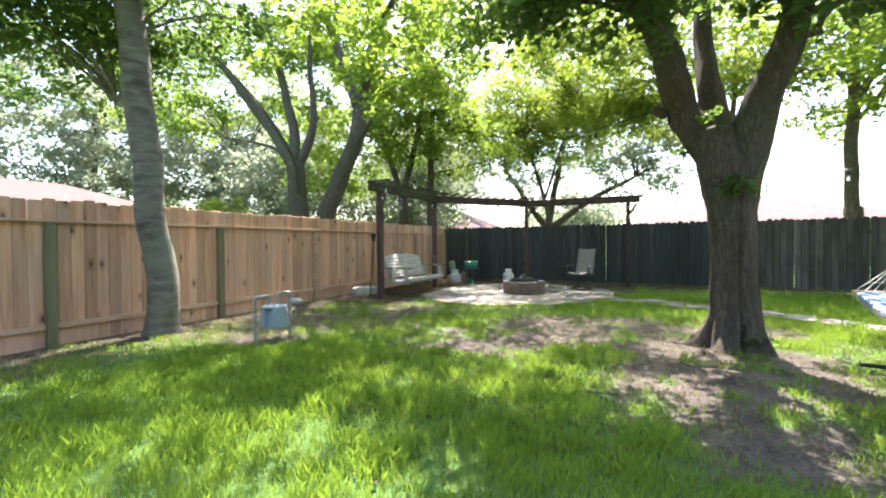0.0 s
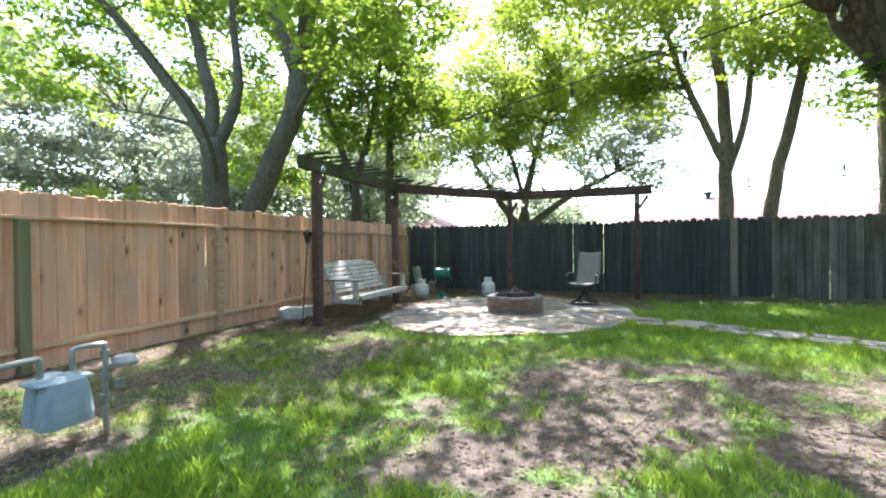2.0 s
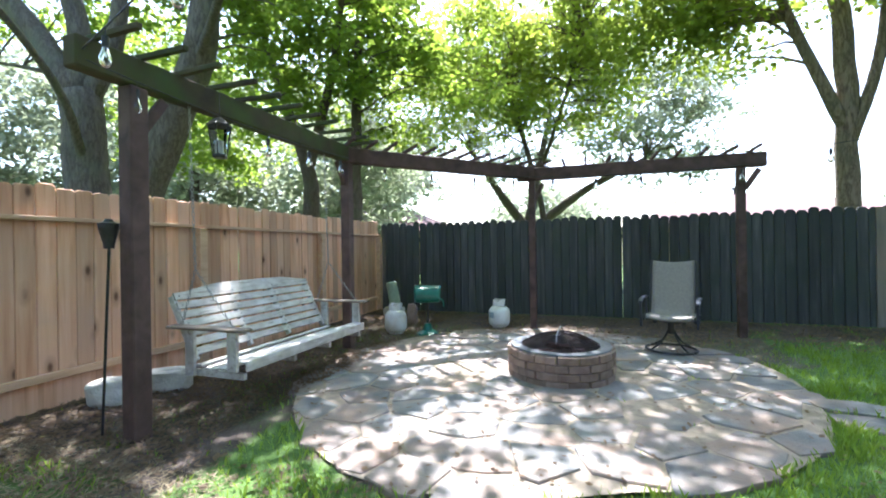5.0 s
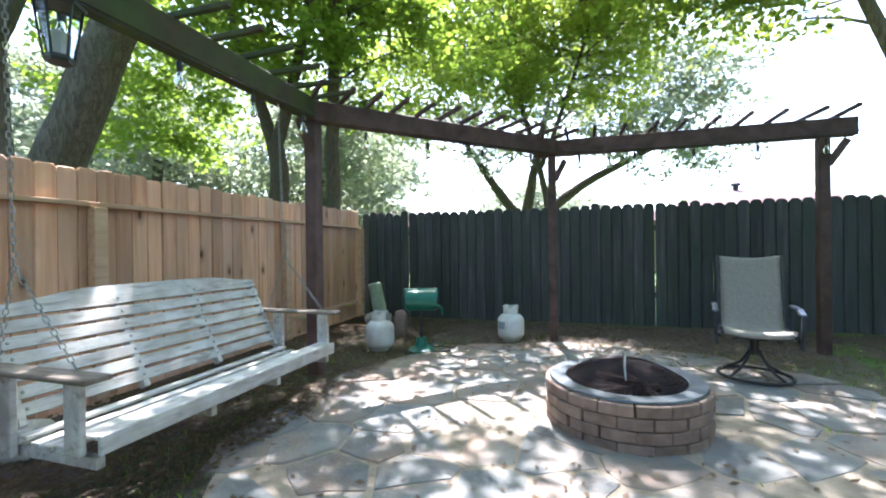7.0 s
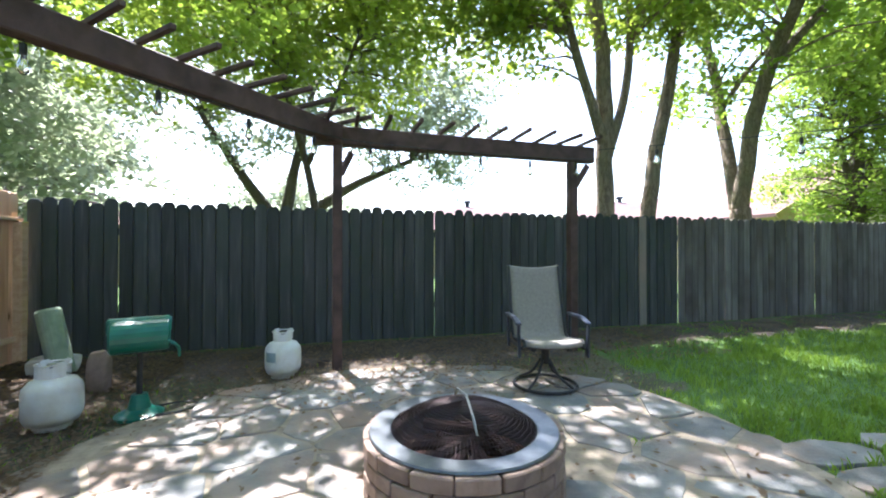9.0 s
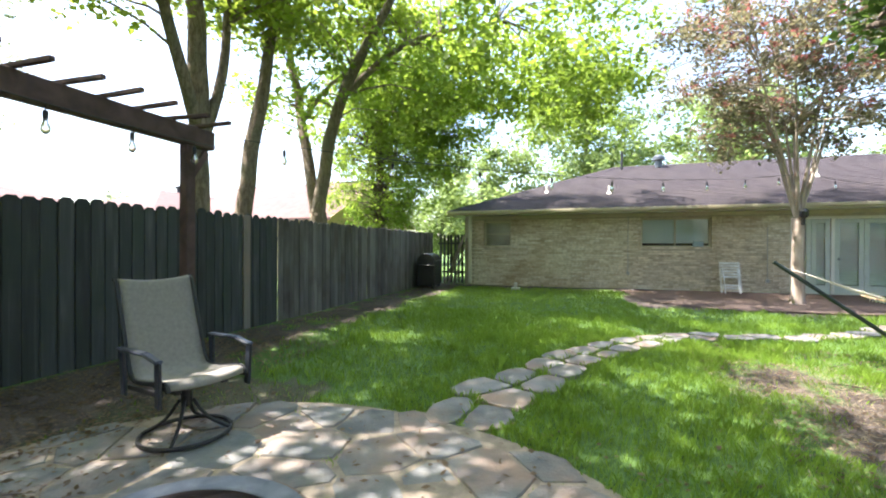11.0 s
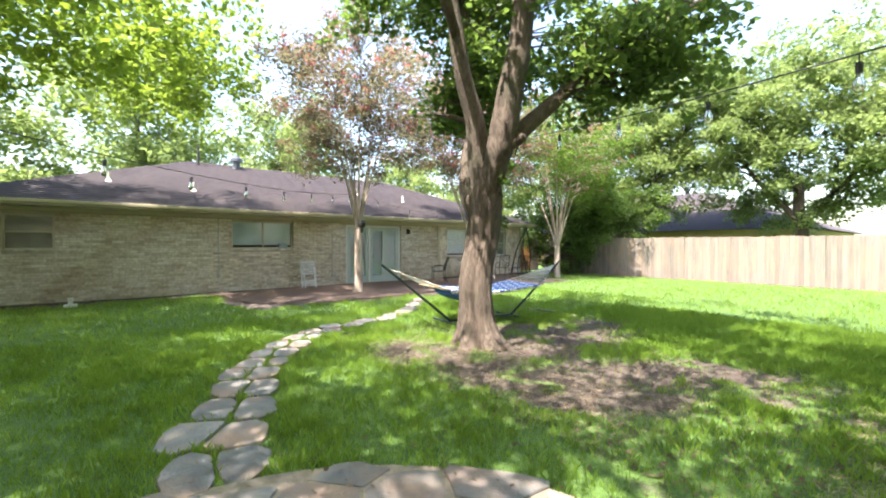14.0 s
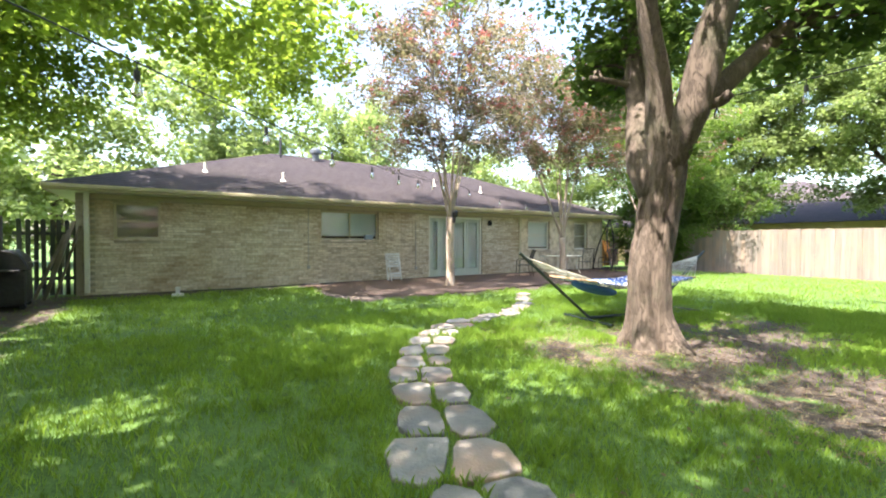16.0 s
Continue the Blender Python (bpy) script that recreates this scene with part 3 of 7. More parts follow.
W1 = (12.68, 13.62, 1.32, 2.2)
W2 = (6.70, 8.62, 1.32, 2.22)
DR = (2.34, 4.75, 0.02, 2.2)
W3 = (-1.40, -0.10, 0.95, 2.15)
W4 = (-3.95, -3.0, 0.95, 2.15)
HOUSE = thing("house", label="single-storey cream brick ranch house with a dark shingle hip roof", category="house", kind="structure")
wall_with_holes("wall_core", HX + 0.03, HY0, HY1, -0.1, EAVE, [W1, W2, DR, W3, W4], M_MORTAR, HOUSE)
bm = bmesh.new()
box(bm, HX + 0.03, 22.5, HY1, HY1 + 0.2, -0.1, EAVE)
box(bm, HX + 0.03, 22.5, HY0 - 0.2, HY0, -0.1, EAVE)
box(bm, 22.5, 22.7, HY0 - 0.2, HY1 + 0.2, -0.1, EAVE)
part("outer_wall", bm, M_MORTAR, HOUSE)
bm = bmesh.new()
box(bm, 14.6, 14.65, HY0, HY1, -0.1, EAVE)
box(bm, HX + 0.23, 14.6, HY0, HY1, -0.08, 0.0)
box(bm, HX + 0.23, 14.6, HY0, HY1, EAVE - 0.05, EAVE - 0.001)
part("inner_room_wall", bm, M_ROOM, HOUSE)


def roof():
    ex0, ex1, ey0, ey1, ze = 11.78, 23.3, -5.6, 14.78, 2.52
    rx = (ex0 + ex1) / 2
    rz = ze + 2.25
    d = rx - ex0
    bm = bmesh.new()
    P = [(ex0, ey0, ze), (ex1, ey0, ze), (ex1, ey1, ze), (ex0, ey1, ze), (rx, ey1 - d, rz), (rx, ey0 + d, rz)]
    v = [bm.verts.new(p) for p in P]
    for f in ((0, 3, 4, 5), (1, 5, 4, 2), (2, 4, 3), (0, 5, 1)):
        bm.faces.new([v[i] for i in f][::-1])
    part("roof", bm, M_SHINGLE, HOUSE, "dark brown shingle hip roof")
    # shingle courses on the slope that faces the yard
    bm = bmesh.new()
    n = 36
    s = (rz - ze) / d
    for i in range(n):
        u0, u1 = i / n, (i + 1) / n
        xa, xb = ex0 + d * u0, ex0 + d * u1
        ya0, ya1 = ey0 + d * u0, ey1 - d * u0
        yb0, yb1 = ey0 + d * u1, ey1 - d * u1
        za, zb = ze + (xa - ex0) * s + 0.022, ze + (xb - ex0) * s + 0.008
        q = [bm.verts.new(p) for p in ((xa, ya0, za), (xa, ya1, za), (xb, yb1, zb), (xb, yb0, zb), (xa, ya0, za - 0.016), (xa, ya1, za - 0.016))]
        bm.faces.new((q[0], q[3], q[2], q[1]))
        bm.faces.new((q[4], q[0], q[1], q[5]))
    o = part("shingle_courses", bm, M_SHINGLE, HOUSE)
    o["kind"] = "stuff"
    bm = bmesh.new()
    box(bm, ex0, ex0 + 0.03, ey0, ey1, ze - 0.14, ze - 0.004, 0.004)
    box(bm, ex0 + 0.03, ex1, ey1 - 0.03, ey1, ze - 0.14, ze - 0.004)
    box(bm, ex0 + 0.03, ex1, ey0, ey0 + 0.03, ze - 0.14, ze - 0.004)
    part("fascia", bm, M_TRIM, HOUSE, "beige painted fascia board")
    bm = bmesh.new()
    box(bm, ex0 + 0.03, HX + 0.03, ey0 + 0.03, ey1 - 0.03, ze - 0.13, ze - 0.11)
    box(bm, HX + 0.03, ex1, HY1 + 0.2, ey1 - 0.03, ze - 0.13, ze - 0.11)
    part("soffit", bm, M_TRIM_WHITE, HOUSE)
    bm = bmesh.new()
    box(bm, ex0 - 0.09, ex0 - 0.001, ey0, ey1, ze - 0.09, ze + 0.0, 0.012)
    part("gutter", bm, M_TRIM, HOUSE, "beige metal gutter")
    bm = bmesh.new()
    box(bm, HX - 0.02, HX + 0.03, HY0, HY1, 2.28, 2.38, 0.004)
    part("frieze_board", bm, M_TRIM, HOUSE)
    bm = bmesh.new()
    box(bm, HX - 0.11, HX - 0.02, HY1 - 0.06, HY1 + 0.04, 0.05, 2.39, 0.008)
    part("downpipe", bm, M_TRIM_WHITE, HOUSE, "off-white downpipe at the corner")
    bm = bmesh.new()
    tube(bm, [(rx - 0.6, 8.8, rz - 0.3), (rx - 0.6, 8.8, rz + 0.55)], 0.045, 10)
    part("vent_pipe", bm, M_BLACK, HOUSE)
    bm = bmesh.new()
    lathe(bm, [(0.0, 0), (0.14, 0), (0.14, 0.28), (0.24, 0.3), (0.24, 0.42), (0.12, 0.52), (0, 0.54)], 16, (rx - 0.5, 7.4, rz - 0.2))
    part("roof_vent", bm, M_STEEL, HOUSE, "round metal roof vent")
    for y, dx in ((11.6, 2.0), (9.5, 1.6), (3.2, 2.8), (1.2, 2.2)):
        bm = bmesh.new()
        lathe(bm, [(0.12, -0.05), (0.06, 0.05), (0.035, 0.08), (0.035, 0.28), (0, 0.28)], 10, (ex0 + dx, y, ze + dx * s))
        part("flue", bm, M_TRIM_WHITE, HOUSE)


roof()


def window(name, y0, y1, z0, z1, label, mull, screen=False, frame_mat=None):
    w = thing(name, label=label, category="window", kind="structure")
    fm = frame_mat or M_TRIM
    x = HX + 0.03
    for nm, b in (("window_sill", (x - 0.06, x + 0.10, y0 - 0.03, y1 + 0.03, z0 - 0.05, z0 - 0.001)),):
        bm = bmesh.new()
        box(bm, *b, 0.005)
        part(nm, bm, M_BRICK, w)
    bm = bmesh.new()
    t = 0.05
    box(bm, x + 0.06, x + 0.12, y0, y0 + t, z0, z1)
    box(bm, x + 0.06, x + 0.12, y1 - t, y1, z0, z1)
    box(bm, x + 0.06, x + 0.12, y0 + t, y1 - t, z1 - t, z1)
    box(bm, x + 0.06, x + 0.12, y0 + t, y1 - t, z0, z0 + t)
    if mull == "v":
        box(bm, x + 0.06, x + 0.12, (y0 + y1) / 2 - 0.02, (y0 + y1) / 2 + 0.02, z0 + t, z1 - t)
    else:
        box(bm, x + 0.06, x + 0.12, y0 + t, y1 - t, (z0 + z1) / 2 - 0.02, (z0 + z1) / 2 + 0.02)
    part("window_frame", bm, fm, w)
    bm = bmesh.new()
    box(bm, x + 0.085, x + 0.09, y0 + t, y1 - t, z0 + t, z1 - t)
    part("pane", bm, M_GLASS, w)
    bm = bmesh.new()
    box(bm, x + 0.15, x + 0.155, y0 + 0.02, y1 - 0.02, z0 + 0.12 if not screen else z0 + 0.02, z1 - 0.02)
    part("blind", bm, M_SCREEN_REFLECT if screen else M_BLIND, w)
    return w


window("window_1", *W1, "beige framed sash window with a dark screen", "h", True)
window("window_2", *W2, "wide sliding window with pale blinds", "v")
window("window_3", *W3, "cream framed sash window", "h", False, M_TRIM_WHITE)
window("window_4", *W4, "cream framed sash window with a dark screen", "h", True, M_TRIM_WHITE)


def french_door():
    d = thing("door_1", label="pale painted glazed double door with a side light", category="door", kind="structure")
    y0, y1, z0, z1 = DR
    x = HX + 0.06
    bm = bmesh.new()
    for a, b in ((y0, y0 + 0.08), (y1 - 0.08, y1), (3.70, 3.78)):
        box(bm, x, x + 0.12, a, b, z0, z1)
    box(bm, x, x + 0.12, y0 + 0.08, 3.70, z1 - 0.08, z1)
    box(bm, x, x + 0.12, 3.78, y1 - 0.08, z1 - 0.08, z1)
    part("door_frame", bm, M_TRIM_WHITE, d)
    for a, b in ((y0 + 0.09, 3.03), (3.04, 3.69), (3.79, 4.22), (4.23, y1 - 0.09)):
        bm = bmesh.new()
        t = 0.11
        box(bm, x + 0.03, x + 0.08, a, a + t, z0, z1 - 0.09)
        box(bm, x + 0.03, x + 0.08, b - t, b, z0, z1 - 0.09)
        box(bm, x + 0.03, x + 0.08, a + t, b - t, z1 - 0.09 - t, z1 - 0.09)
        box(bm, x + 0.03, x + 0.08, a + t, b - t, z0, z0 + 0.25)
        leaf = part("door_leaf", bm, M_DOOR, d)
        bm = bmesh.new()
        box(bm, x + 0.052, x + 0.058, a + t, b - t, z0 + 0.25, z1 - 0.09 - t)
        part("pane", bm, M_GLASS, leaf)
        bm = bmesh.new()
        n = 34
        for i in range(n):
            z = z0 + 0.27 + i * (z1 - z0 - 0.09 - t - 0.27) / n
            box(bm, x + 0.085, x + 0.10, a + t - 0.02, b - t + 0.02, z, z + 0.042)
        part("blind", bm, M_BLIND, leaf)
    bm = bmesh.new()
    lathe(bm, [(0, 0), (0.028, 0.01), (0.028, 0.04), (0, 0.05)], 12)
    bmesh.ops.transform(bm, matrix=pose(x + 0.03, 3.60, 1.0, 0, -90, 0), verts=bm.verts)
    part("door_handle", bm, M_STEEL, d)


french_door()

# ---- trees ----
def smooth_line(pts, k=4):
    """A Catmull-Rom line through points."""
    P = [Vector(p) for p in pts]
    P = [P[0] * 2 - P[1]] + P + [P[-1] * 2 - P[-2]]
    out = []
    for i in range(1, len(P) - 2):
        for j in range(k):
            t = j / k
            out.append(0.5 * (2 * P[i] + (P[i + 1] - P[i - 1]) * t + (2 * P[i - 1] - 5 * P[i] + 4 * P[i + 1] - P[i + 2]) * t * t + (3 * P[i] - P[i - 1] - 3 * P[i + 1] + P[i + 2]) * t ** 3))
    out.append(P[-2])
    return out


def leaf_cloud(centers, radii, counts, size, rng, droop=0.0):
    """Folded leaves, four triangles' worth of corners each, around the clump centres."""
    C = np.repeat(np.asarray(centers, float), counts, axis=0)
    R = np.repeat(np.asarray(radii, float), counts)[:, None]
    n = len(C)
    d = rng.normal(size=(n, 3))
    d /= np.linalg.norm(d, axis=1)[:, None]
    rad = rng.random((n, 1)) ** 0.5
    p = C + d * rad * R * np.array([1, 1, 0.62])
    p[:, 2] -= droop * rng.random(n) * R[:, 0]
    a = rng.normal(size=(n, 3))
    a[:, 2] = a[:, 2] * 0.5 - 0.3
    a /= np.linalg.norm(a, axis=1)[:, None]
    up = rng.normal(size=(n, 3)) * 0.6 + np.array([0, 0, 1])
    s = np.cross(a, up)
    s /= np.linalg.norm(s, axis=1)[:, None] + 1e-9
    nn = np.cross(s, a)
    L = (size * (0.6 + 0.8 * rng.random((n, 1))))
    W = L * 0.36
    v = np.stack([p, p + a * L * 0.5 + s * W + nn * L * 0.08, p + a * L, p + a * L * 0.5 - s * W + nn * L * 0.08], 1).reshape(-1, 3)
    i = np.arange(n)[:, None] * 4
    f = np.concatenate([i + np.array([0, 1, 2]), i + np.array([0, 2, 3])])
    return v, f


def tree(name, base, limbs, crowns, label, bark, leaf, seed, leaf_size=0.11, per=120, clump=0.55, bark_seg=12, flare=1.0, droop=0.3, extra=None, min_z=2.2, twig=0.018):
    """A tree: limbs are lists of (x, y, z, radius), the first is the trunk; crowns are (centre, radii, clumps)."""
    rng, nr = random.Random(seed), np.random.default_rng(seed)
    top = thing(name, base, label=label, category="tree")
    nodes, woods = [], []
    for k, limb in enumerate(limbs):
        bm = bmesh.new()
        pts = smooth_line([q[:3] for q in limb], 5)
        rr = np.interp(np.linspace(0, len(limb) - 1, len(pts)), range(len(limb)), [q[3] for q in limb])
        w = [Vector((noise.noise(p * 0.9 + Vector((seed, k, 0))), noise.noise(p * 0.9 + Vector((0, seed, k + 5))), 0)) * min(0.09, r * 0.6) for p, r in zip(pts, rr)]
        pts = [p + o for p, o in zip(pts, w)]
        seg = bark_seg if rr[0] > 0.08 else 7
        rings = tube(bm, pts, list(rr), seg)
        if rr[0] > 0.14:
            for ring, p, r in zip(rings, pts, rr):
                for v in ring:
                    d = v.co - p
                    ridge = math.sin(3 * math.atan2(d.y, d.x) + seed + v.co.z * 0.5) * 0.06 + math.sin(7 * math.atan2(d.y, d.x) + seed) * 0.035
                    f = 1 + ridge * 0.6 + noise.noise(v.co * 4.0) * 0.08
                    if r > 0.22:
                        f += 0.16 * abs(math.sin(3.5 * math.atan2(d.y, d.x) + seed + 0.3 * math.sin(v.co.z * 1.3))) ** 0.45 - 0.12
                    if seg >= 48 and k == 0:
                        low = max(0.0, 1 - v.co.z / 2.3)
                        t = math.atan2(d.y, d.x) + 0.12 * math.sin(v.co.z * 2.1)
                        f -= (0.10 + 0.22 * low) * max(0.0, math.cos(5 * t + 0.6)) ** 10
                        f -= 0.30 * low * max(0.0, math.cos(t + 1.75)) ** 60
                    if k == 0 and flare:
                        h = max(0, 0.5 - v.co.z)
                        f += flare * h * h * (1.5 + 1.2 * math.sin(5 * math.atan2(d.y, d.x) + seed))
                    v.co = p + d * f
        nodes += [(p, r) for p, r in zip(pts, rr)]
        woods.append(bm)
    trunk_top = [(p, r) for p, r in nodes if p.z > min_z - 0.3] or nodes[-4:]
    bt = bmesh.new()
    cs, rs = [], []
    for (c, r, n) in crowns:
        c = Vector(c)
        for i in range(n):
            d = Vector((rng.gauss(0, 1), rng.gauss(0, 1), rng.gauss(0, 1))).normalized() * rng.random() ** 0.42
            p = c + Vector((d.x * r[0], d.y * r[1], d.z * r[2]))
            if p.z + base[2] < min_z:
                p.z = min_z - base[2] + rng.random() * 0.4
            q, qr = min(trunk_top, key=lambda t: (t[0] - p).length + max(0, t[0].z - p.z) * 1.5 + rng.random() * 0.5)
            mid = (p + q) / 2 + Vector((rng.uniform(-.2, .2), rng.uniform(-.2, .2), (p - q).length * 0.12))
            if (p - q).length < 2.2:
                tube(bt, [q, (q + mid) / 2 + Vector((0, 0, .05)), mid, p], [min(qr * 0.5, twig * 1.7), twig * 1.3, twig, 0.005], 4, cap=False)
            cs.append(p)
            rs.append(clump * rng.uniform(0.6, 1.25))
            for j in range(2):
                cs.append(p.lerp(mid, 0.3 + 0.25 * j) + Vector((rng.uniform(-.35, .35), rng.uniform(-.35, .35), rng.uniform(-.25, .25))))
                rs.append(clump * rng.uniform(0.4, 0.8))
    for k, bm in enumerate(woods):
        part("limb" if k else "trunk", bm, bark, top, smooth=True)
    part("twig", bt, bark, top)["kind"] = "stuff"
    counts = [max(10, int(per * (r / clump) ** 2)) for r in rs]
    v, f = leaf_cloud(cs, rs, counts, leaf_size, nr, droop)
    o = tri_mesh("crown", v, f, leaf, top)
    if extra:
        emat, share, esize = extra
        pick = [i for i in range(len(cs)) if rng.random() < share]
        v, f = leaf_cloud([cs[i] + Vector((0, 0, rs[i] * 0.5)) for i in pick], [rs[i] * 0.45 for i in pick], [22] * len(pick), esize, nr)
        tri_mesh("blossom", v, f, emat, top)["label"] = "sparse pink blossom"
    return top


def bush(name, base, crowns, label, leaf, seed, leaf_size=0.1, per=160, clump=0.5):
    nr, rng = np.random.default_rng(seed), random.Random(seed)
    top = thing(name, base, label=label, category="bush")
    bm = bmesh.new()
    cs, rs = [], []
    for c, r, n in crowns:
        for i in range(n):
            d = Vector((rng.gauss(0, 1), rng.gauss(0, 1), rng.gauss(0, 1))).normalized() * rng.random() ** 0.4
            p = Vector((c[0] + d.x * r[0], c[1] + d.y * r[1], max(0.25, c[2] + d.z * r[2])))
            cs.append(p)
            rs.append(clump * rng.uniform(0.6, 1.2))
            if i % 2 == 0:
                tube(bm, [(p.x * 0.12, p.y * 0.12, 0), (p.x * 0.35, p.y * 0.35, p.z * 0.55), p], [0.03, 0.02, 0.006], 4, cap=False)
    part("stem", bm, M_BARK, top)["kind"] = "stuff"
    v, f = leaf_cloud(cs, rs, [int(per * (r / clump) ** 2) for r in rs], leaf_size, nr)
    tri_mesh("foliage", v, f, leaf, top)
    return top


def plant_trees():
    # the tree in the middle of the lawn
    shade = tree("shade_tree", (2.5, 7.45, 0), [
        [(0.04, 0.02, -0.1, 0.315), (0.05, 0.03, 0.15, 0.285), (0.07, 0.05, 0.5, 0.25), (0.07, 0.05, 1.0, 0.238), (0.03, 0.02, 1.4, 0.238), (-0.02, 0.0, 1.8, 0.248), (-0.07, 0.02, 2.2, 0.25), (-0.14, 0.05, 2.55, 0.20)],
        [(-0.15, 0.06, 2.2, 0.17), (-0.37, 0.14, 2.6, 0.18), (-0.49, 0.17, 2.85, 0.185), (-0.58, 0.12, 3.41, 0.18), (-0.72, 0.11, 3.85, 0.16), (-0.86, 0.12, 4.6, 0.135), (-1.1, 0.3, 6.2, 0.09), (-1.2, 0.5, 7.8, 0.04)],
        [(0.06, 0.04, 1.9, 0.19), (0.17, 0.04, 2.3, 0.20), (0.32, -0.07, 2.79, 0.18), (0.44, -0.26, 3.13, 0.155), (0.52, -0.34, 3.5, 0.14), (0.62, -0.42, 4.6, 0.11), (1.1, -0.2, 6.6, 0.05)],
        [(-0.08, 0.04, 2.1, 0.17), (-0.12, 0.2, 2.7, 0.16), (-0.14, 0.35, 3.29, 0.13), (-0.15, 0.6, 3.9, 0.11), (-0.2, 0.9, 5.0, 0.08), (-0.5, 1.6, 6.4, 0.04)],
        [(-0.46, 0.12, 2.75, 0.13), (-0.6, -0.3, 3.15, 0.12), (-0.74, -0.66, 3.48, 0.105), (-0.94, -0.9, 3.72, 0.095), (-1.5, -1.5, 4.3, 0.075), (-2.3, -2.2, 4.9, 0.05), (-3.0, -2.9, 5.3, 0.02)],
        [(-0.5, 0.1, 2.85, 0.065), (-0.68, 0.06, 2.82, 0.06), (-0.80, 0.04, 2.90, 0.055)],
        [(0.5, -0.3, 3.4, 0.045), (0.72, 0.05, 3.5, 0.04), (0.9, 0.2, 3.56, 0.03)],
        [(-0.2, 0.7, 4.2, 0.07), (-0.9, 2.2, 5.6, 0.05), (-1.2, 3.4, 6.4, 0.03)],
        [(0.55, -0.35, 3.9, 0.09), (1.0, -1.2, 4.8, 0.06), (1.4, -2.2, 5.6, 0.03)],
    # the 62-clump crown is added above the view to shade the bare soil
    ], [((-0.8, -0.6, 6.0), (4.6, 4.2, 1.6), 80), ((-1.5, -1.5, 4.1), (1.4, 1.3, 0.7), 26), ((0.7, -0.7, 4.5), (1.3, 1.2, 0.8), 20), ((1.0, 0.1, 6.3), (2.3, 1.9, 1.0), 62), ((-0.4, -2.2, 4.6), (2.2, 1.2, 0.6), 22), ((0.9, -0.6, 4.0), (0.8, 0.9, 0.7), 16)],
        "large shade tree with a fluted grey-brown trunk forking into heavy limbs", M_BARK, M_LEAF_DARK, 11, 0.11, 90, 0.48, 64, 0.75, min_z=3.2)
    nr = np.random.default_rng(77)
    for c, r, n in (((0.02, -0.3, 1.85), 0.2, 110), ((0.24, -0.2, 0.12), 0.14, 60), ((-0.42, 0.05, 2.35), 0.12, 30), ((-0.25, -0.35, 2.65), 0.12, 30)):
        v, f = leaf_cloud([c], [r], [n], 0.09, nr)
        tri_mesh("shoot", v, f, M_LEAF_DARK, shade)["label"] = "leafy shoot growing from the trunk"
    # beside the cedar fence, at the start of the walk
    tree("slim_tree", (-4.5, 5.2, 0), [
        [(0.0, -0.03, -0.1, 0.235), (-0.01, -0.04, 0.15, 0.205), (-0.025, -0.05, 0.6, 0.195), (-0.045, -0.08, 1.5, 0.178), (-0.09, -0.15, 2.3, 0.178), (-0.14, -0.23, 3.2, 0.18), (-0.18, -0.30, 4.5, 0.165), (-0.3, -0.3, 7.5, 0.07)],
        [(-0.12, -0.2, 3.0, 0.06), (-0.7, -0.1, 3.3, 0.035), (-1.5, 0.2, 3.5, 0.02)],
    ], [((-0.3, -0.5, 5.8), (2.8, 2.8, 1.4), 110), ((-1.8, -0.6, 5.1), (1.8, 2.4, 0.9), 64), ((-3.6, 0.2, 5.2), (2.6, 2.8, 1.6), 100)],
        "slim tree with a banded grey trunk beside the cedar fence", M_BARK_PALE, M_LEAF_DARK, 12, 0.1, 80, 0.48, 18, 0.25, min_z=3.4)
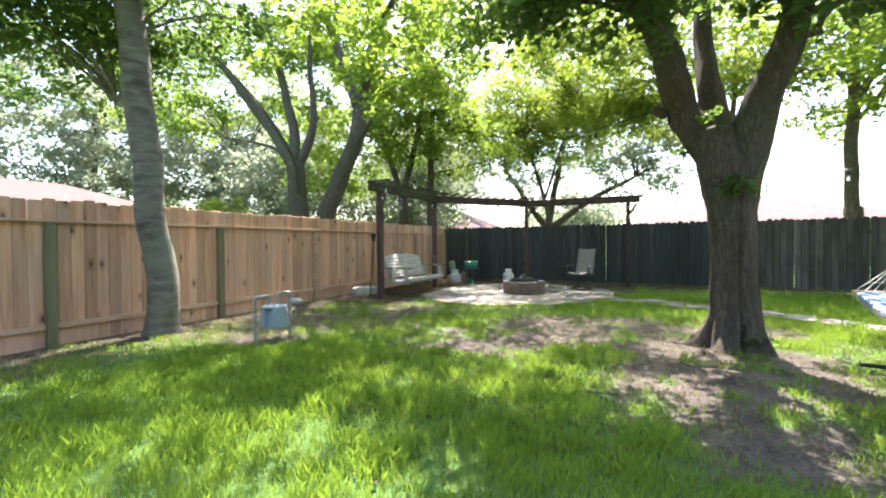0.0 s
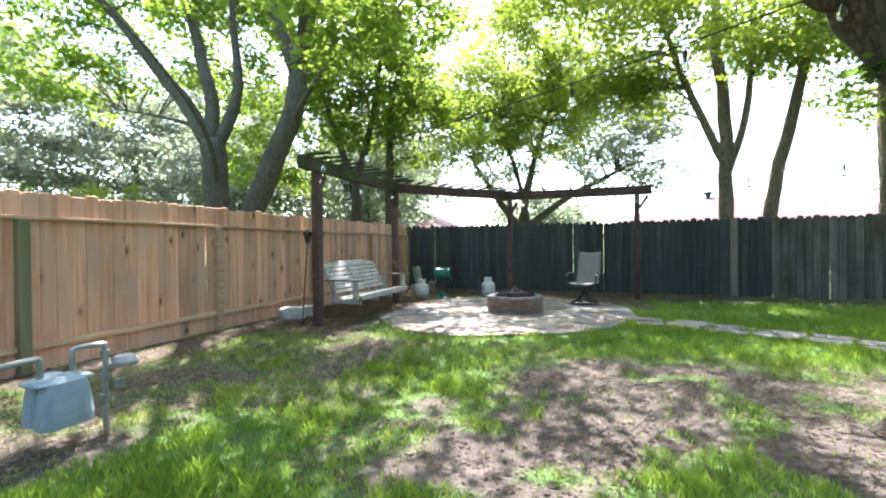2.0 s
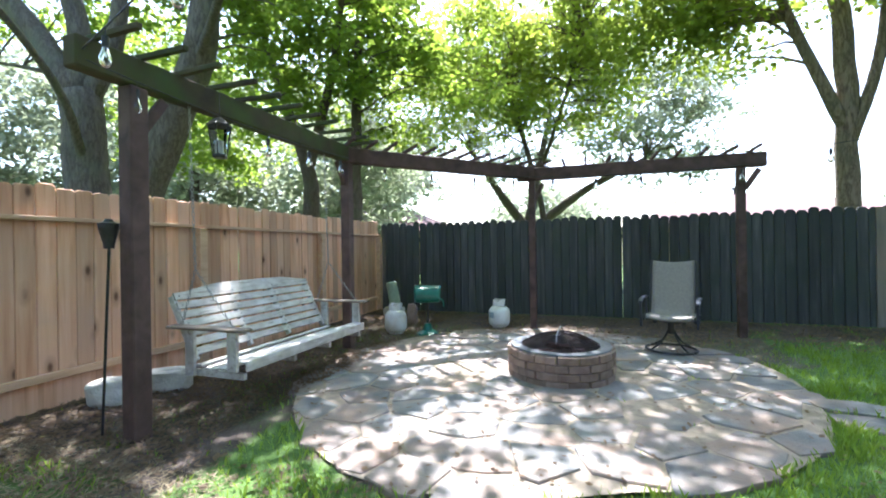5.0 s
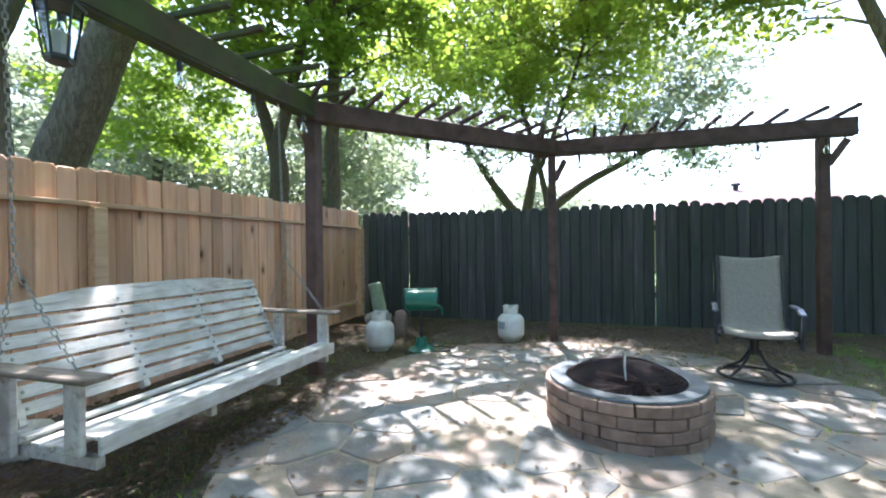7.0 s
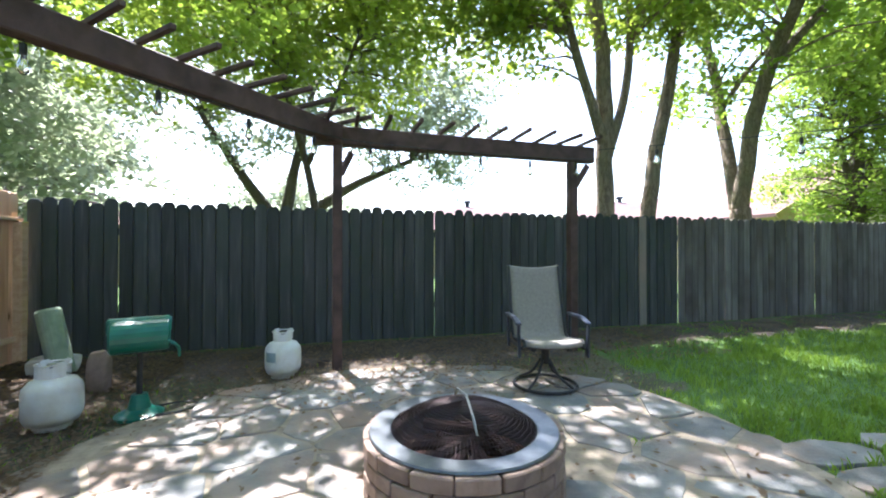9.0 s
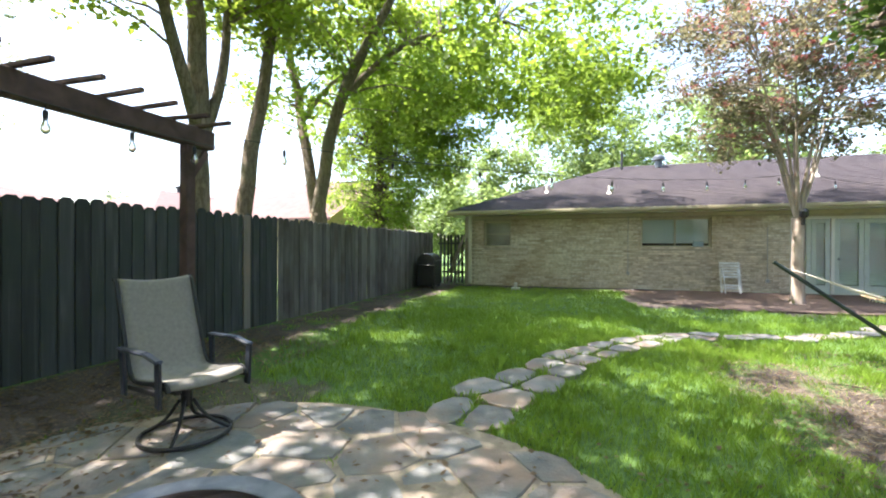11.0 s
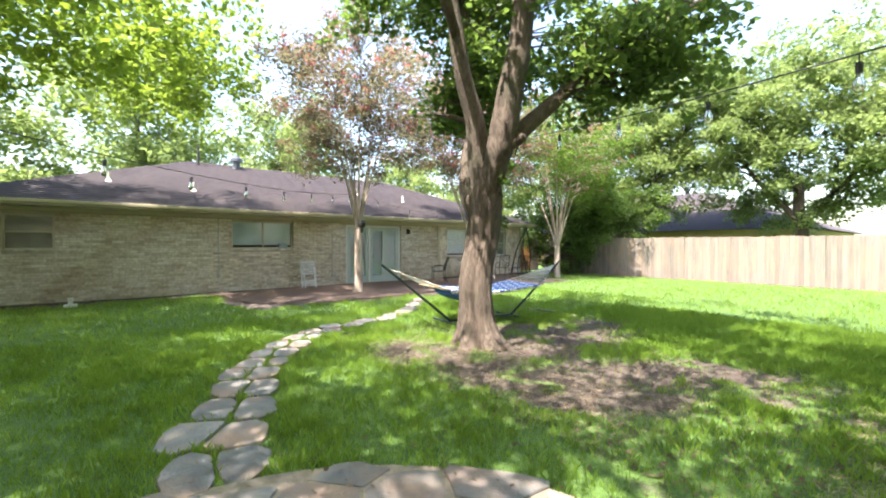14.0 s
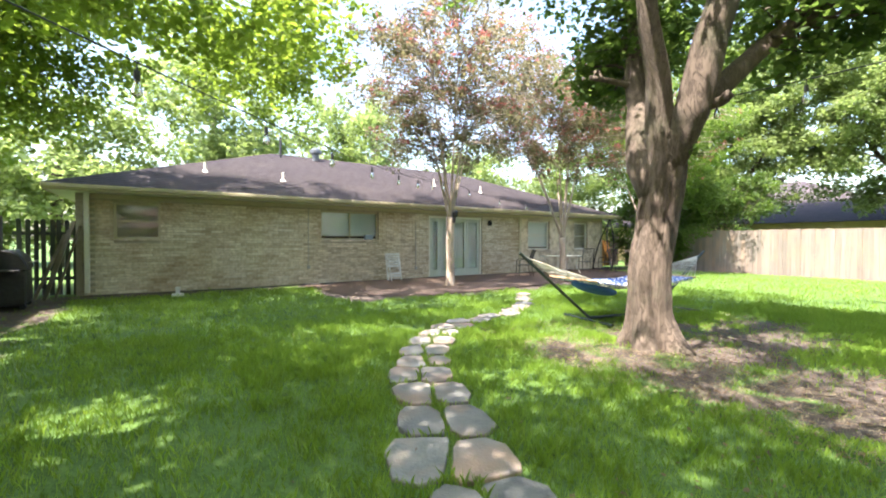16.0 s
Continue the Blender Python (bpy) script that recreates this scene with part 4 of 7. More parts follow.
    # forked tree behind the cedar fence
    tree("forked_tree", (-8.5, 12.1, 0), [[(0.87 * x, 0.87 * y, 0.87 * z, 0.9 * r) for x, y, z, r in limb] for limb in [
        [(0, 0, -0.1, 0.42), (-0.2, 0.1, 1.5, 0.36), (-0.4, 0.1, 3.2, 0.34), (-0.55, 0.1, 4.6, 0.32)],
        [(-0.5, 0.1, 4.4, 0.24), (-1.6, -0.3, 6.2, 0.19), (-3.2, -1.0, 8.4, 0.12), (-4.6, -1.5, 10.0, 0.05)],
        [(-0.5, 0.1, 4.4, 0.22), (-0.7, 0.1, 6.5, 0.17), (-1.5, 0, 9.0, 0.11), (-2, 0, 11, 0.05)],
        [(-0.5, 0.1, 4.3, 0.2), (0.1, 0.4, 5.9, 0.15), (0.1, 0.3, 8.0, 0.09), (0.4, 0, 9.5, 0.05)],
        [(0.4, 0.5, -0.1, 0.36), (0.5, 0.4, 1.8, 0.32), (1.2, 0.6, 3.8, 0.30), (1.9, 0.7, 5.4, 0.27), (2.1, 0.7, 6.6, 0.24)],
        [(2.1, 0.7, 6.4, 0.2), (1.5, 0.2, 8.5, 0.14), (1.2, -0.4, 10.5, 0.06)],
        [(2.1, 0.7, 6.4, 0.2), (3.0, 0.3, 8.4, 0.14), (4.6, -0.4, 9.8, 0.08), (6.4, -1.2, 10.4, 0.04)],
        [(2.1, 0.7, 6.6, 0.14), (3.4, -0.6, 7.6, 0.10), (5.4, -2.2, 8.2, 0.06), (7.4, -3.8, 8.0, 0.03)],
        [(1.6, 0.7, 4.8, 0.10), (2.8, 0.2, 5.6, 0.07), (4.6, -0.8, 6.1, 0.045), (6.6, -1.8, 6.0, 0.02)],
        [(-0.55, 0.1, 4.0, 0.11), (-1.8, 0.6, 5.2, 0.08), (-3.4, 0.8, 5.8, 0.05), (-5.2, 0.4, 6.2, 0.02)],
        [(-0.4, 0.1, 3.0, 0.09), (0.3, -0.8, 4.4, 0.06), (0.6, -2.2, 5.6, 0.04), (0.8, -3.6, 6.4, 0.02)],
    ]], [((-1.2, 2.4, 8.6), (5.0, 4.6, 2.4), 150), ((5.2, -1.2, 7.4), (3.2, 4.6, 1.2), 52), ((-2, -5, 8.8), (4, 3.4, 1.4), 30), ((-5.0, -1.0, 7.0), (2.6, 3.0, 2.0), 36), ((2.4, 3.2, 6.0), (2.6, 2.0, 1.8), 40), ((-2.0, 4.4, 5.0), (3.0, 2.0, 2.4), 46), ((4.6, -2.6, 5.2), (2.2, 2.6, 0.9), 12)],
        "big forked tree with two leaning trunks behind the cedar fence", M_BARK_GREY, M_LEAF, 13, 0.14, 95, 0.62, 16, 0.4, min_z=3.6)
    # slender forked tree at the corner
    tree("corner_tree", (-6.6, 15.3, 0), [
        [(0, 0, -0.1, 0.22), (0, 0, 2.4, 0.18), (-0.1, 0, 3.2, 0.15)],
        [(-0.1, 0, 3.0, 0.13), (-0.8, 0, 5.0, 0.10), (-1.6, 0, 7.2, 0.05)],
        [(-0.1, 0, 3.0, 0.13), (0.5, 0, 4.8, 0.10), (0.9, 0, 7.0, 0.06)],
        [(1.0, 0.2, -0.1, 0.16), (1.0, 0.2, 3.0, 0.13), (1.2, 0.1, 6.0, 0.08)],
    ], [((0.3, 0.2, 6.8), (3.4, 2.6, 2.6), 80), ((2.4, 0.4, 4.8), (2.2, 1.4, 1.3), 26)],
        "slender forked tree beyond the fence corner", M_BARK, M_LEAF, 14, 0.12, 75, 0.55, 10, 0, min_z=3.2)
    # oak beyond the dark fence
    tree("oak_tree", (-3.0, 24.0, 0), [
        [(0, 0, -0.1, 0.32), (0, 0, 1.6, 0.28), (0.1, 0, 2.3, 0.25)],
        [(0, 0, 2.0, 0.2), (-1.2, 0, 3.6, 0.15), (-2.4, 0, 5.5, 0.08)],
        [(0, 0, 2.0, 0.2), (0.4, 0, 4.2, 0.15), (0.9, 0, 6.5, 0.08)],
        [(0.1, 0, 1.9, 0.2), (2.0, 0, 3.3, 0.15), (4.2, 0, 4.4, 0.08)],
    ], [((0.0, 0, 8.0), (5.6, 3.6, 4.2), 190), ((4.8, 0, 6.4), (3.4, 2.4, 3.2), 90), ((-6, -2, 7), (3, 3, 4), 70)],
        "spreading grey-green oak beyond the dark fence", M_BARK, M_LEAF_GREY_HAZE, 15, 0.15, 75, 0.7, 10, 0, min_z=2.9)
    tree("yellow_tree", (-1.6, 19.0, 0), [
        [(0, 0, -0.1, 0.10), (-0.5, 0, 3.0, 0.08), (-1.2, -0.5, 5.5, 0.05)],
        [(-0.5, 0, 3.0, 0.06), (0.4, -0.8, 5.2, 0.04), (0.8, -1.0, 6.5, 0.02)],
    ], [((0.2, -0.6, 6.4), (3.6, 1.9, 2.6), 125), ((-3.0, 0.5, 6.6), (2.8, 2.0, 2.6), 70), ((0.0, -2.4, 8.2), (3.4, 1.8, 1.2), 16)],
        "light yellow-green young tree beyond the dark fence", M_BARK, M_LEAF_YELLOW, 16, 0.12, 75, 0.6, 8, 0, min_z=3.0)
    # row behind the dark fence
    tree("tall_tree", (3.5, 16.6, 0), [
        [(0, 0, -0.1, 0.21), (0, 0, 2, 0.17), (-0.05, 0, 4.4, 0.15), (-0.2, 0, 6.6, 0.12), (-0.3, 0, 9, 0.05)],
        [(-0.02, 0, 3.2, 0.11), (-0.9, -0.2, 5.2, 0.08), (-1.7, -0.5, 7.4, 0.04)],
        [(0, 0, 2.9, 0.10), (0.45, -0.1, 4.8, 0.08), (0.6, 0.1, 7.4, 0.04)],
    # second and third crowns: added out of view to break the sun on the patio
    ], [((-0.3, -0.6, 7.2), (3.6, 3.4, 1.9), 84), ((-3.6, -1.6, 7.6), (3.4, 2.8, 1.1), 54), ((-4.6, -2.6, 8.3), (3.8, 3.2, 0.9), 38), ((-2.4, 0.2, 5.6), (2.2, 1.2, 0.9), 46)],
        "tall straight tree behind the dark fence", M_BARK_BROWN, M_LEAF_YELLOW, 17, 0.12, 72, 0.7, 12, 0, min_z=4.4)
    tree("leaning_tree", (4.4, 16.5, 0), [
        [(0, 0, -0.1, 0.17), (0, 0, 1.8, 0.15), (0.25, 0, 3.6, 0.14), (0.75, 0, 5.8, 0.10), (1.2, 0, 8.0, 0.05)],
    ], [((1.0, -0.8, 6.8), (2.8, 2.6, 1.6), 46)],
        "slender leaning tree behind the dark fence", M_BARK_BROWN, M_LEAF_YELLOW, 18, 0.12, 75, 0.7, 12, 0, min_z=4.2)
    tree("vee_tree", (6.6, 16.4, 0), [
        [(0, 0, -0.1, 0.22), (0, 0, 1.4, 0.2), (0, 0, 2.1, 0.2)],
        [(0, 0, 1.9, 0.15), (0.12, 0.35, 3.4, 0.13), (0.25, 0.75, 5.0, 0.11), (0.33, 1.05, 6.2, 0.09), (0.4, 1.2, 8.0, 0.05)],
        [(0, 0, 1.9, 0.16), (-0.10, -0.28, 3.2, 0.15), (-0.26, -0.8, 4.7, 0.13), (-0.62, -1.9, 6.0, 0.09), (-1.0, -3.0, 7.2, 0.04)],
        [(-0.26, -0.8, 4.7, 0.09), (0.2, -2.2, 5.9, 0.06), (0.6, -4.2, 6.3, 0.03)],
        [(0.2, 0.6, 4.4, 0.07), (0.9, 0.4, 5.4, 0.05), (1.8, 0.0, 6.4, 0.03)],
    # last two crowns: unseen, added high up to shade lawn and path
    ], [((0.4, -0.4, 6.4), (3.6, 3.0, 2.4), 84), ((0.8, -4.2, 5.0), (3.2, 2.0, 1.2), 56), ((4.0, -6.0, 5.5), (2.6, 2.0, 1.1), 60), ((2.6, -5.8, 6.9), (3.6, 2.6, 1.2), 34), ((-2.2, -3.8, 7.6), (3.2, 2.6, 0.9), 18), ((0.5, -6.4, 7.8), (3.5, 2.6, 0.9), 14)],
        "tree forking low into a vee behind the dark fence", M_BARK_BROWN, M_LEAF, 19, 0.125, 58, 0.5, 12, 0, min_z=3.5)
    tree("drooping_tree", (12.3, 17.6, 0), [
        [(0, 0, -0.1, 0.22), (0, 0, 2, 0.2), (-0.1, 0, 3.2, 0.18), (0, 0, 6, 0.1)],
        [(0, 0, 2, 0.1), (-0.5, 0, 3.6, 0.07), (-1, 0, 5, 0.04)],
        [(0, 0, 2.2, 0.1), (0.5, 0, 3.6, 0.07), (1.2, 0, 5, 0.04)],
    ], [((0.2, -0.2, 5.2), (3.6, 2.6, 3.3), 230), ((-2.0, -2.4, 7.4), (4.2, 3.2, 2.0), 120), ((-2.2, -3.3, 5.2), (1.5, 1.3, 2.0), 60)],
        "drooping tree with fine foliage behind the dark fence", M_BARK, M_LEAF, 20, 0.10, 110, 0.5, 10, 0, min_z=2.2, droop=0.8)
    # no separate boughs above the path: vee_tree's added unseen crowns shade it
    # crape myrtles by the house
    for i, (b, seed, spread, tall) in enumerate((((9.75, 5.65, 0), 21, 1.0, 1.0), ((10.2, 0.3, 0), 22, 1.1, 0.98), ((9.6, -4.3, 0), 23, 1.1, 0.95))):
        limbs = [[(0, 0, -0.05, 0.15), (0, 0, 0.3, 0.13), (0, 0, 1.3, 0.115), (0, 0, 2.0 if i == 0 else 1.4, 0.13)]]
        zf = 1.9 if i == 0 else 1.35
        rg = random.Random(seed)
        for k in range(9):
            a = k * 2.4 + 0.3
            s = spread * rg.uniform(0.35, 1.0)
            limbs.append([(0, 0, zf, 0.06), (0.22 * s * math.cos(a), 0.22 * s * math.sin(a), zf + 0.6, 0.042), (0.7 * s * math.cos(a), 0.7 * s * math.sin(a), zf + 1.9, 0.026), (1.3 * s * math.cos(a), 1.3 * s * math.sin(a), zf + 3.4, 0.016), (1.7 * s * math.cos(a), 1.7 * s * math.sin(a), zf + 4.8, 0.008)])
        tree("crape_myrtle", b, limbs, [((0, 0, 5.7), (3.3, 3.3, 2.5), 255)],
             "vase-shaped crape myrtle with smooth pale stems and sparse pink blossom", M_BARK_CRAPE, M_LEAF_CRAPE if i < 2 else M_LEAF_MID, seed, 0.085, 66, 0.42, 12, 0.3, min_z=3.5, extra=(M_FLOWER, (0.5, 0.95, 0.3)[i], 0.06))["group"] = "crape myrtles by the house"
    # beyond the pale fence and behind the house
    bush("corner_bush", (10.7, -6.4, 0), [((0, 0, 2.2), (2.1, 1.2, 2.2), 150), ((-1.6, 0.0, 3.2), (1.3, 0.9, 1.6), 70)], "dense dark green bush in the far corner of the yard", M_LEAF_DARK, 31, 0.11, 170, 0.5)
    bush("fence_bush", (8.6, -8.7, 0), [((0, 0, 3.0), (2.4, 0.7, 1.9), 90)], "tall loose green bush behind the pale fence", M_LEAF_DARK, 38, 0.11, 140, 0.5)
    # the three paler ones carry painted haze in their leaf colour
    for k, (b, r, h, mt, sd) in enumerate((((2.5, -12.4, 0), 5.4, 7.0, M_LEAF_HAZE, 32), ((-7, -13, 0), 5.2, 7.0, M_LEAF_HAZE, 33), ((10.5, -11.5, 0), 5.6, 7.2, M_LEAF_HAZE, 34), ((-13, -12, 0), 4.2, 6.2, M_LEAF_DARK, 35))):
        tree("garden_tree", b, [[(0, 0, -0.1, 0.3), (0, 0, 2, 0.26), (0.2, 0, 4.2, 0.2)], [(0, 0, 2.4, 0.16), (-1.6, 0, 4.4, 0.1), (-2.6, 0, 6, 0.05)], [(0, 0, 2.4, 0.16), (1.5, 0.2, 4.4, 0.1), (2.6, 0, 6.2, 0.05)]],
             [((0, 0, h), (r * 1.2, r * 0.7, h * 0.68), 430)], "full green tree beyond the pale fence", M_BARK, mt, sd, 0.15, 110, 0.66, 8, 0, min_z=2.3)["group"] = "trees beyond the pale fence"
    bush("sunlit_shrub", (-10.4, 10.2, 0), [((0, 0, 1.9), (0.7, 1.5, 1.0), 40)], "bright yellow-green shrub behind the cedar fence", M_LEAF_YELLOW, 37, 0.10, 120, 0.36)
    # distance haze is in the leaf colours, there is no haze in the air
    far = [(-25, 27, 6.0, 14, M_LEAF_GREY_HAZE), (-34, 18, 7.0, 15, M_LEAF_GREY_HAZE), (-19, 36, 6.0, 13, M_LEAF_GREY_HAZE), (-30, 1, 6.0, 13, M_LEAF_GREY_HAZE), (-14, 34, 5, 10, M_LEAF_GREY_HAZE), (-36, 9, 7, 13, M_LEAF_GREY_HAZE), (-18, 22, 4.6, 9.0, M_LEAF_GREY_HAZE), (-12, 25, 4.0, 7.5, M_LEAF_GREY_HAZE), (30, 10, 6.0, 13, M_LEAF_HAZE), (31, 1, 6, 12.5, M_LEAF_HAZE), (27, 17, 4, 8, M_LEAF_HAZE), (28, -9, 5, 9, M_LEAF_HAZE), (21, -12, 4.5, 8.5, M_LEAF_HAZE), (8, 40, 4, 4.4, M_LEAF_HAZE), (20, 42, 5, 4.6, M_LEAF_GREY_HAZE), (-4, 38, 5, 5.5, M_LEAF_GREY_HAZE), (34, 34, 5, 5, M_LEAF_HAZE), (-26, 2, 5, 8, M_LEAF_GREY_HAZE), (-22, -8, 5, 7, M_LEAF_HAZE), (30, 20, 4, 6, M_LEAF_HAZE), (-31, 25, 7, 13, M_LEAF_GREY_HAZE)]
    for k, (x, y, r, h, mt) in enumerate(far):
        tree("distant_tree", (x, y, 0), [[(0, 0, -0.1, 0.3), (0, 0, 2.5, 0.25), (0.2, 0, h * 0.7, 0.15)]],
             [((0, 0, h * 0.6), (r, r, h * 0.5), int(7 * r * h ** 0.5))], "distant tree with haze put into its leaf colour", M_BARK, mt, 50 + k, 0.26, 85, 1.15, 7, 0, min_z=1.2)["group"] = "distant trees"


plant_trees()


# ---- neighbouring houses ----
def neighbour(name, x0, x1, y0, y1, eave, ridge, wall, roofm, label, along="x"):
    h = thing(name, label=label, category="house")
    bm = bmesh.new()
    box(bm, x0, x1, y0, y1, -0.1, eave)
    part("wall", bm, wall, h)
    o = 0.5
    bm = bmesh.new()
    X0, X1, Y0, Y1 = x0 - o, x1 + o, y0 - o, y1 + o
    if along == "x":
        ym, d = (Y0 + Y1) / 2, (Y1 - Y0) / 2
        R = [(X0 + d * 0.9, ym, ridge), (X1 - d * 0.9, ym, ridge)]
        f = ((0, 1, 5, 4), (1, 2, 5), (2, 3, 4, 5), (3, 0, 4))
    else:
        xm, d = (X0 + X1) / 2, (X1 - X0) / 2
        R = [(xm, Y0 + d * 0.9, ridge), (xm, Y1 - d * 0.9, ridge)]
        f = ((0, 1, 4), (1, 2, 5, 4), (2, 3, 5), (3, 0, 4, 5))
    v = [bm.verts.new(p) for p in ((X0, Y0, eave), (X1, Y0, eave), (X1, Y1, eave), (X0, Y1, eave), *R)]
    for q in f:
        bm.faces.new([v[i] for i in q])
    bm.faces.new([v[i] for i in (3, 2, 1, 0)])
    part("roof", bm, roofm, h)
    bm = bmesh.new()
    lathe(bm, [(0.15, -0.2), (0.15, 0.25), (0.25, 0.27), (0.25, 0.4), (0, 0.5)], 10, (R[0][0] + 1.2, R[0][1], ridge - 0.05))
    part("roof_vent", bm, M_BLACK, h)
    return h


neighbour("north_house", 1.4, 13.4, 30, 40, 2.3, 4.1, M_SIDING_YELLOW, M_ROOF_PINK, "neighbouring house with a low faded pinkish shingle roof")
neighbour("far_house", 12.0, 31, 29, 40, 2.3, 4.7, M_SIDING_YELLOW, M_ROOF_PINK, "long neighbouring house with a faded pinkish shingle roof")


def gable_house(x0, x1, y0, y1, eave, ridge):
    """A house whose gable end looks over the fence."""
    h = thing("gable_house", label="ochre-sided gable-ended neighbouring house with a pinkish roof", category="house")
    xm = (x0 + x1) / 2
    bm = bmesh.new()
    P = [(x0, -0.1), (x1, -0.1), (x1, eave), (xm, ridge), (x0, eave)]
    f = [bm.verts.new((x, y0, z)) for x, z in P]
    g = [bm.verts.new((x, y1, z)) for x, z in P]
    bm.faces.new(f)
    bm.faces.new(g[::-1])
    for i in range(5):
        j = (i + 1) % 5
        bm.faces.new((f[j], f[i], g[i], g[j]))
    part("wall", bm, M_SIDING_YELLOW, h)
    for sx, name in ((-1, "roof"), (1, "roof")):
        xe = xm + sx * ((x1 - x0) / 2 + 0.4)
        ze = ridge - (ridge - eave) * ((x1 - x0) / 2 + 0.4) / ((x1 - x0) / 2)
        bm = bmesh.new()
        q = [(xm, y0 - 0.3, ridge + 0.03), (xe, y0 - 0.3, ze + 0.03), (xe, y1 + 0.3, ze + 0.03), (xm, y1 + 0.3, ridge + 0.03)]
        lo = [bm.verts.new(p) for p in q]
        hi = [bm.verts.new((p[0], p[1], p[2] + 0.12)) for p in q]
        bm.faces.new(lo)
        bm.faces.new(hi[::-1])
        for i in range(4):
            j = (i + 1) % 4
            bm.faces.new((lo[j], lo[i], hi[i], hi[j]))
        bmesh.ops.recalc_face_normals(bm, faces=bm.faces)
        part(name, bm, M_ROOF_PINK, h)
        bm = bmesh.new()
        beam(bm, (xm, y0 - 0.33, ridge + 0.05), (xe, y0 - 0.33, ze + 0.05), 0.03, 0.2)
        part("bargeboard", bm, M_SIDING_YELLOW, h)


gable_house(12.6, 20.6, 20.0, 28.0, 2.5, 4.4)
neighbour("west_house", -32, -21, 4, 18, 2.4, 4.6, M_SIDING_YELLOW, M_ROOF_PINK, "neighbouring house with a pale pinkish roof beyond the cedar fence", "y")
neighbour("northwest_house", -20, -9, 28, 36, 2.2, 4.2, M_SIDING_YELLOW, M_ROOF_PINK, "low neighbouring house seen over the fence corner")
neighbour("south_house", 2.8, 24, -30, -14.5, 2.3, 5.3, M_SIDING_YELLOW, M_SHINGLE, "neighbouring house with a grey shingle roof beyond the pale fence")


# ---- pergola ----
def pergola():
    p = thing("pergola", label="dark stained corner pergola with moss and short slats", category="pergola", kind="structure")
    posts = [(-3.71, 9.42), (-3.72, 12.12), (-1.62, 14.15), (1.2, 14.2)]
    for x, y in posts:
        bm = bmesh.new()
        w = (0.063, 0.06, 0.05, 0.052)[posts.index((x, y))]
        box(bm, x - w, x + w, y - w, y + w, -0.1, 2.385 if x < -3 else 2.305, 0.008)
        part("post", bm, M_PERGOLA, p)
    ends = [((-3.72, 9.05), (-3.72, 12.28)), ((-3.80, 12.02), (-1.5, 14.27)), ((-1.85, 14.17), (1.5, 14.22))]
    for k, (a, b) in enumerate(ends):
        va, vb = Vector((*a, 0)), Vector((*b, 0))
        d = (vb - va).normalized()
        s = Vector((d.y, -d.x, 0))
        za, zb = ((2.49, 2.49), (2.475, 2.42), (2.41, 2.41))[k]
        z = za
        bm = bmesh.new()
        beam(bm, va + Vector((0, 0, za)), vb + Vector((0, 0, zb)), 0.125, 0.195, 0.01)
        part("beam", bm, M_PERGOLA_MOSS if k == 0 else M_PERGOLA, p, "mossy beam" if k == 0 else "")
    rng = random.Random(4)
    for k, (a, b) in enumerate(ends):
        va, vb = Vector((*a, 0)), Vector((*b, 0))
        d = (vb - va).normalized()
        s = Vector((d.y, -d.x, 0))
        n = (11, 12, 11)[k]
        for i in range(n):
            q = va.lerp(vb, (i + 0.4) / n)
            w = (s + d * rng.uniform(-0.06, 0.06)).normalized()
            z = ((2.49, 2.49), (2.475, 2.42), (2.41, 2.41))[k][0] + (((2.49, 2.49), (2.475, 2.42), (2.41, 2.41))[k][1] - ((2.49, 2.49), (2.475, 2.42), (2.41, 2.41))[k][0]) * (i + 0.4) / n + 0.116
            bm = bmesh.new()
            beam(bm, q - w * 0.14 + Vector((0, 0, z)), q + w * 0.46 + Vector((0, 0, z + rng.uniform(-0.01, 0.01))), 0.036, 0.036, 0.003)
            part("slat", bm, M_PERGOLA_MOSS if k == 0 else M_PERGOLA, p)
    for i, (x, y) in enumerate(posts):
        d = Vector(((1, 0, 0), (0.7, 0.7, 0), (0.7, 0.7, 0), (1, 0, 0))[i]) if i in (2, 3) else Vector((0, 1 if i == 0 else -1, 0))
        bm = bmesh.new()
        a = Vector((x, y, 2.10 if x < -3 else 2.02))
        beam(bm, a + d * 0.05, a + d * 0.22 + Vector((0, 0, 0.26)), 0.04, 0.07)
        part("brace", bm, M_PERGOLA, p)
    return p


pergola()


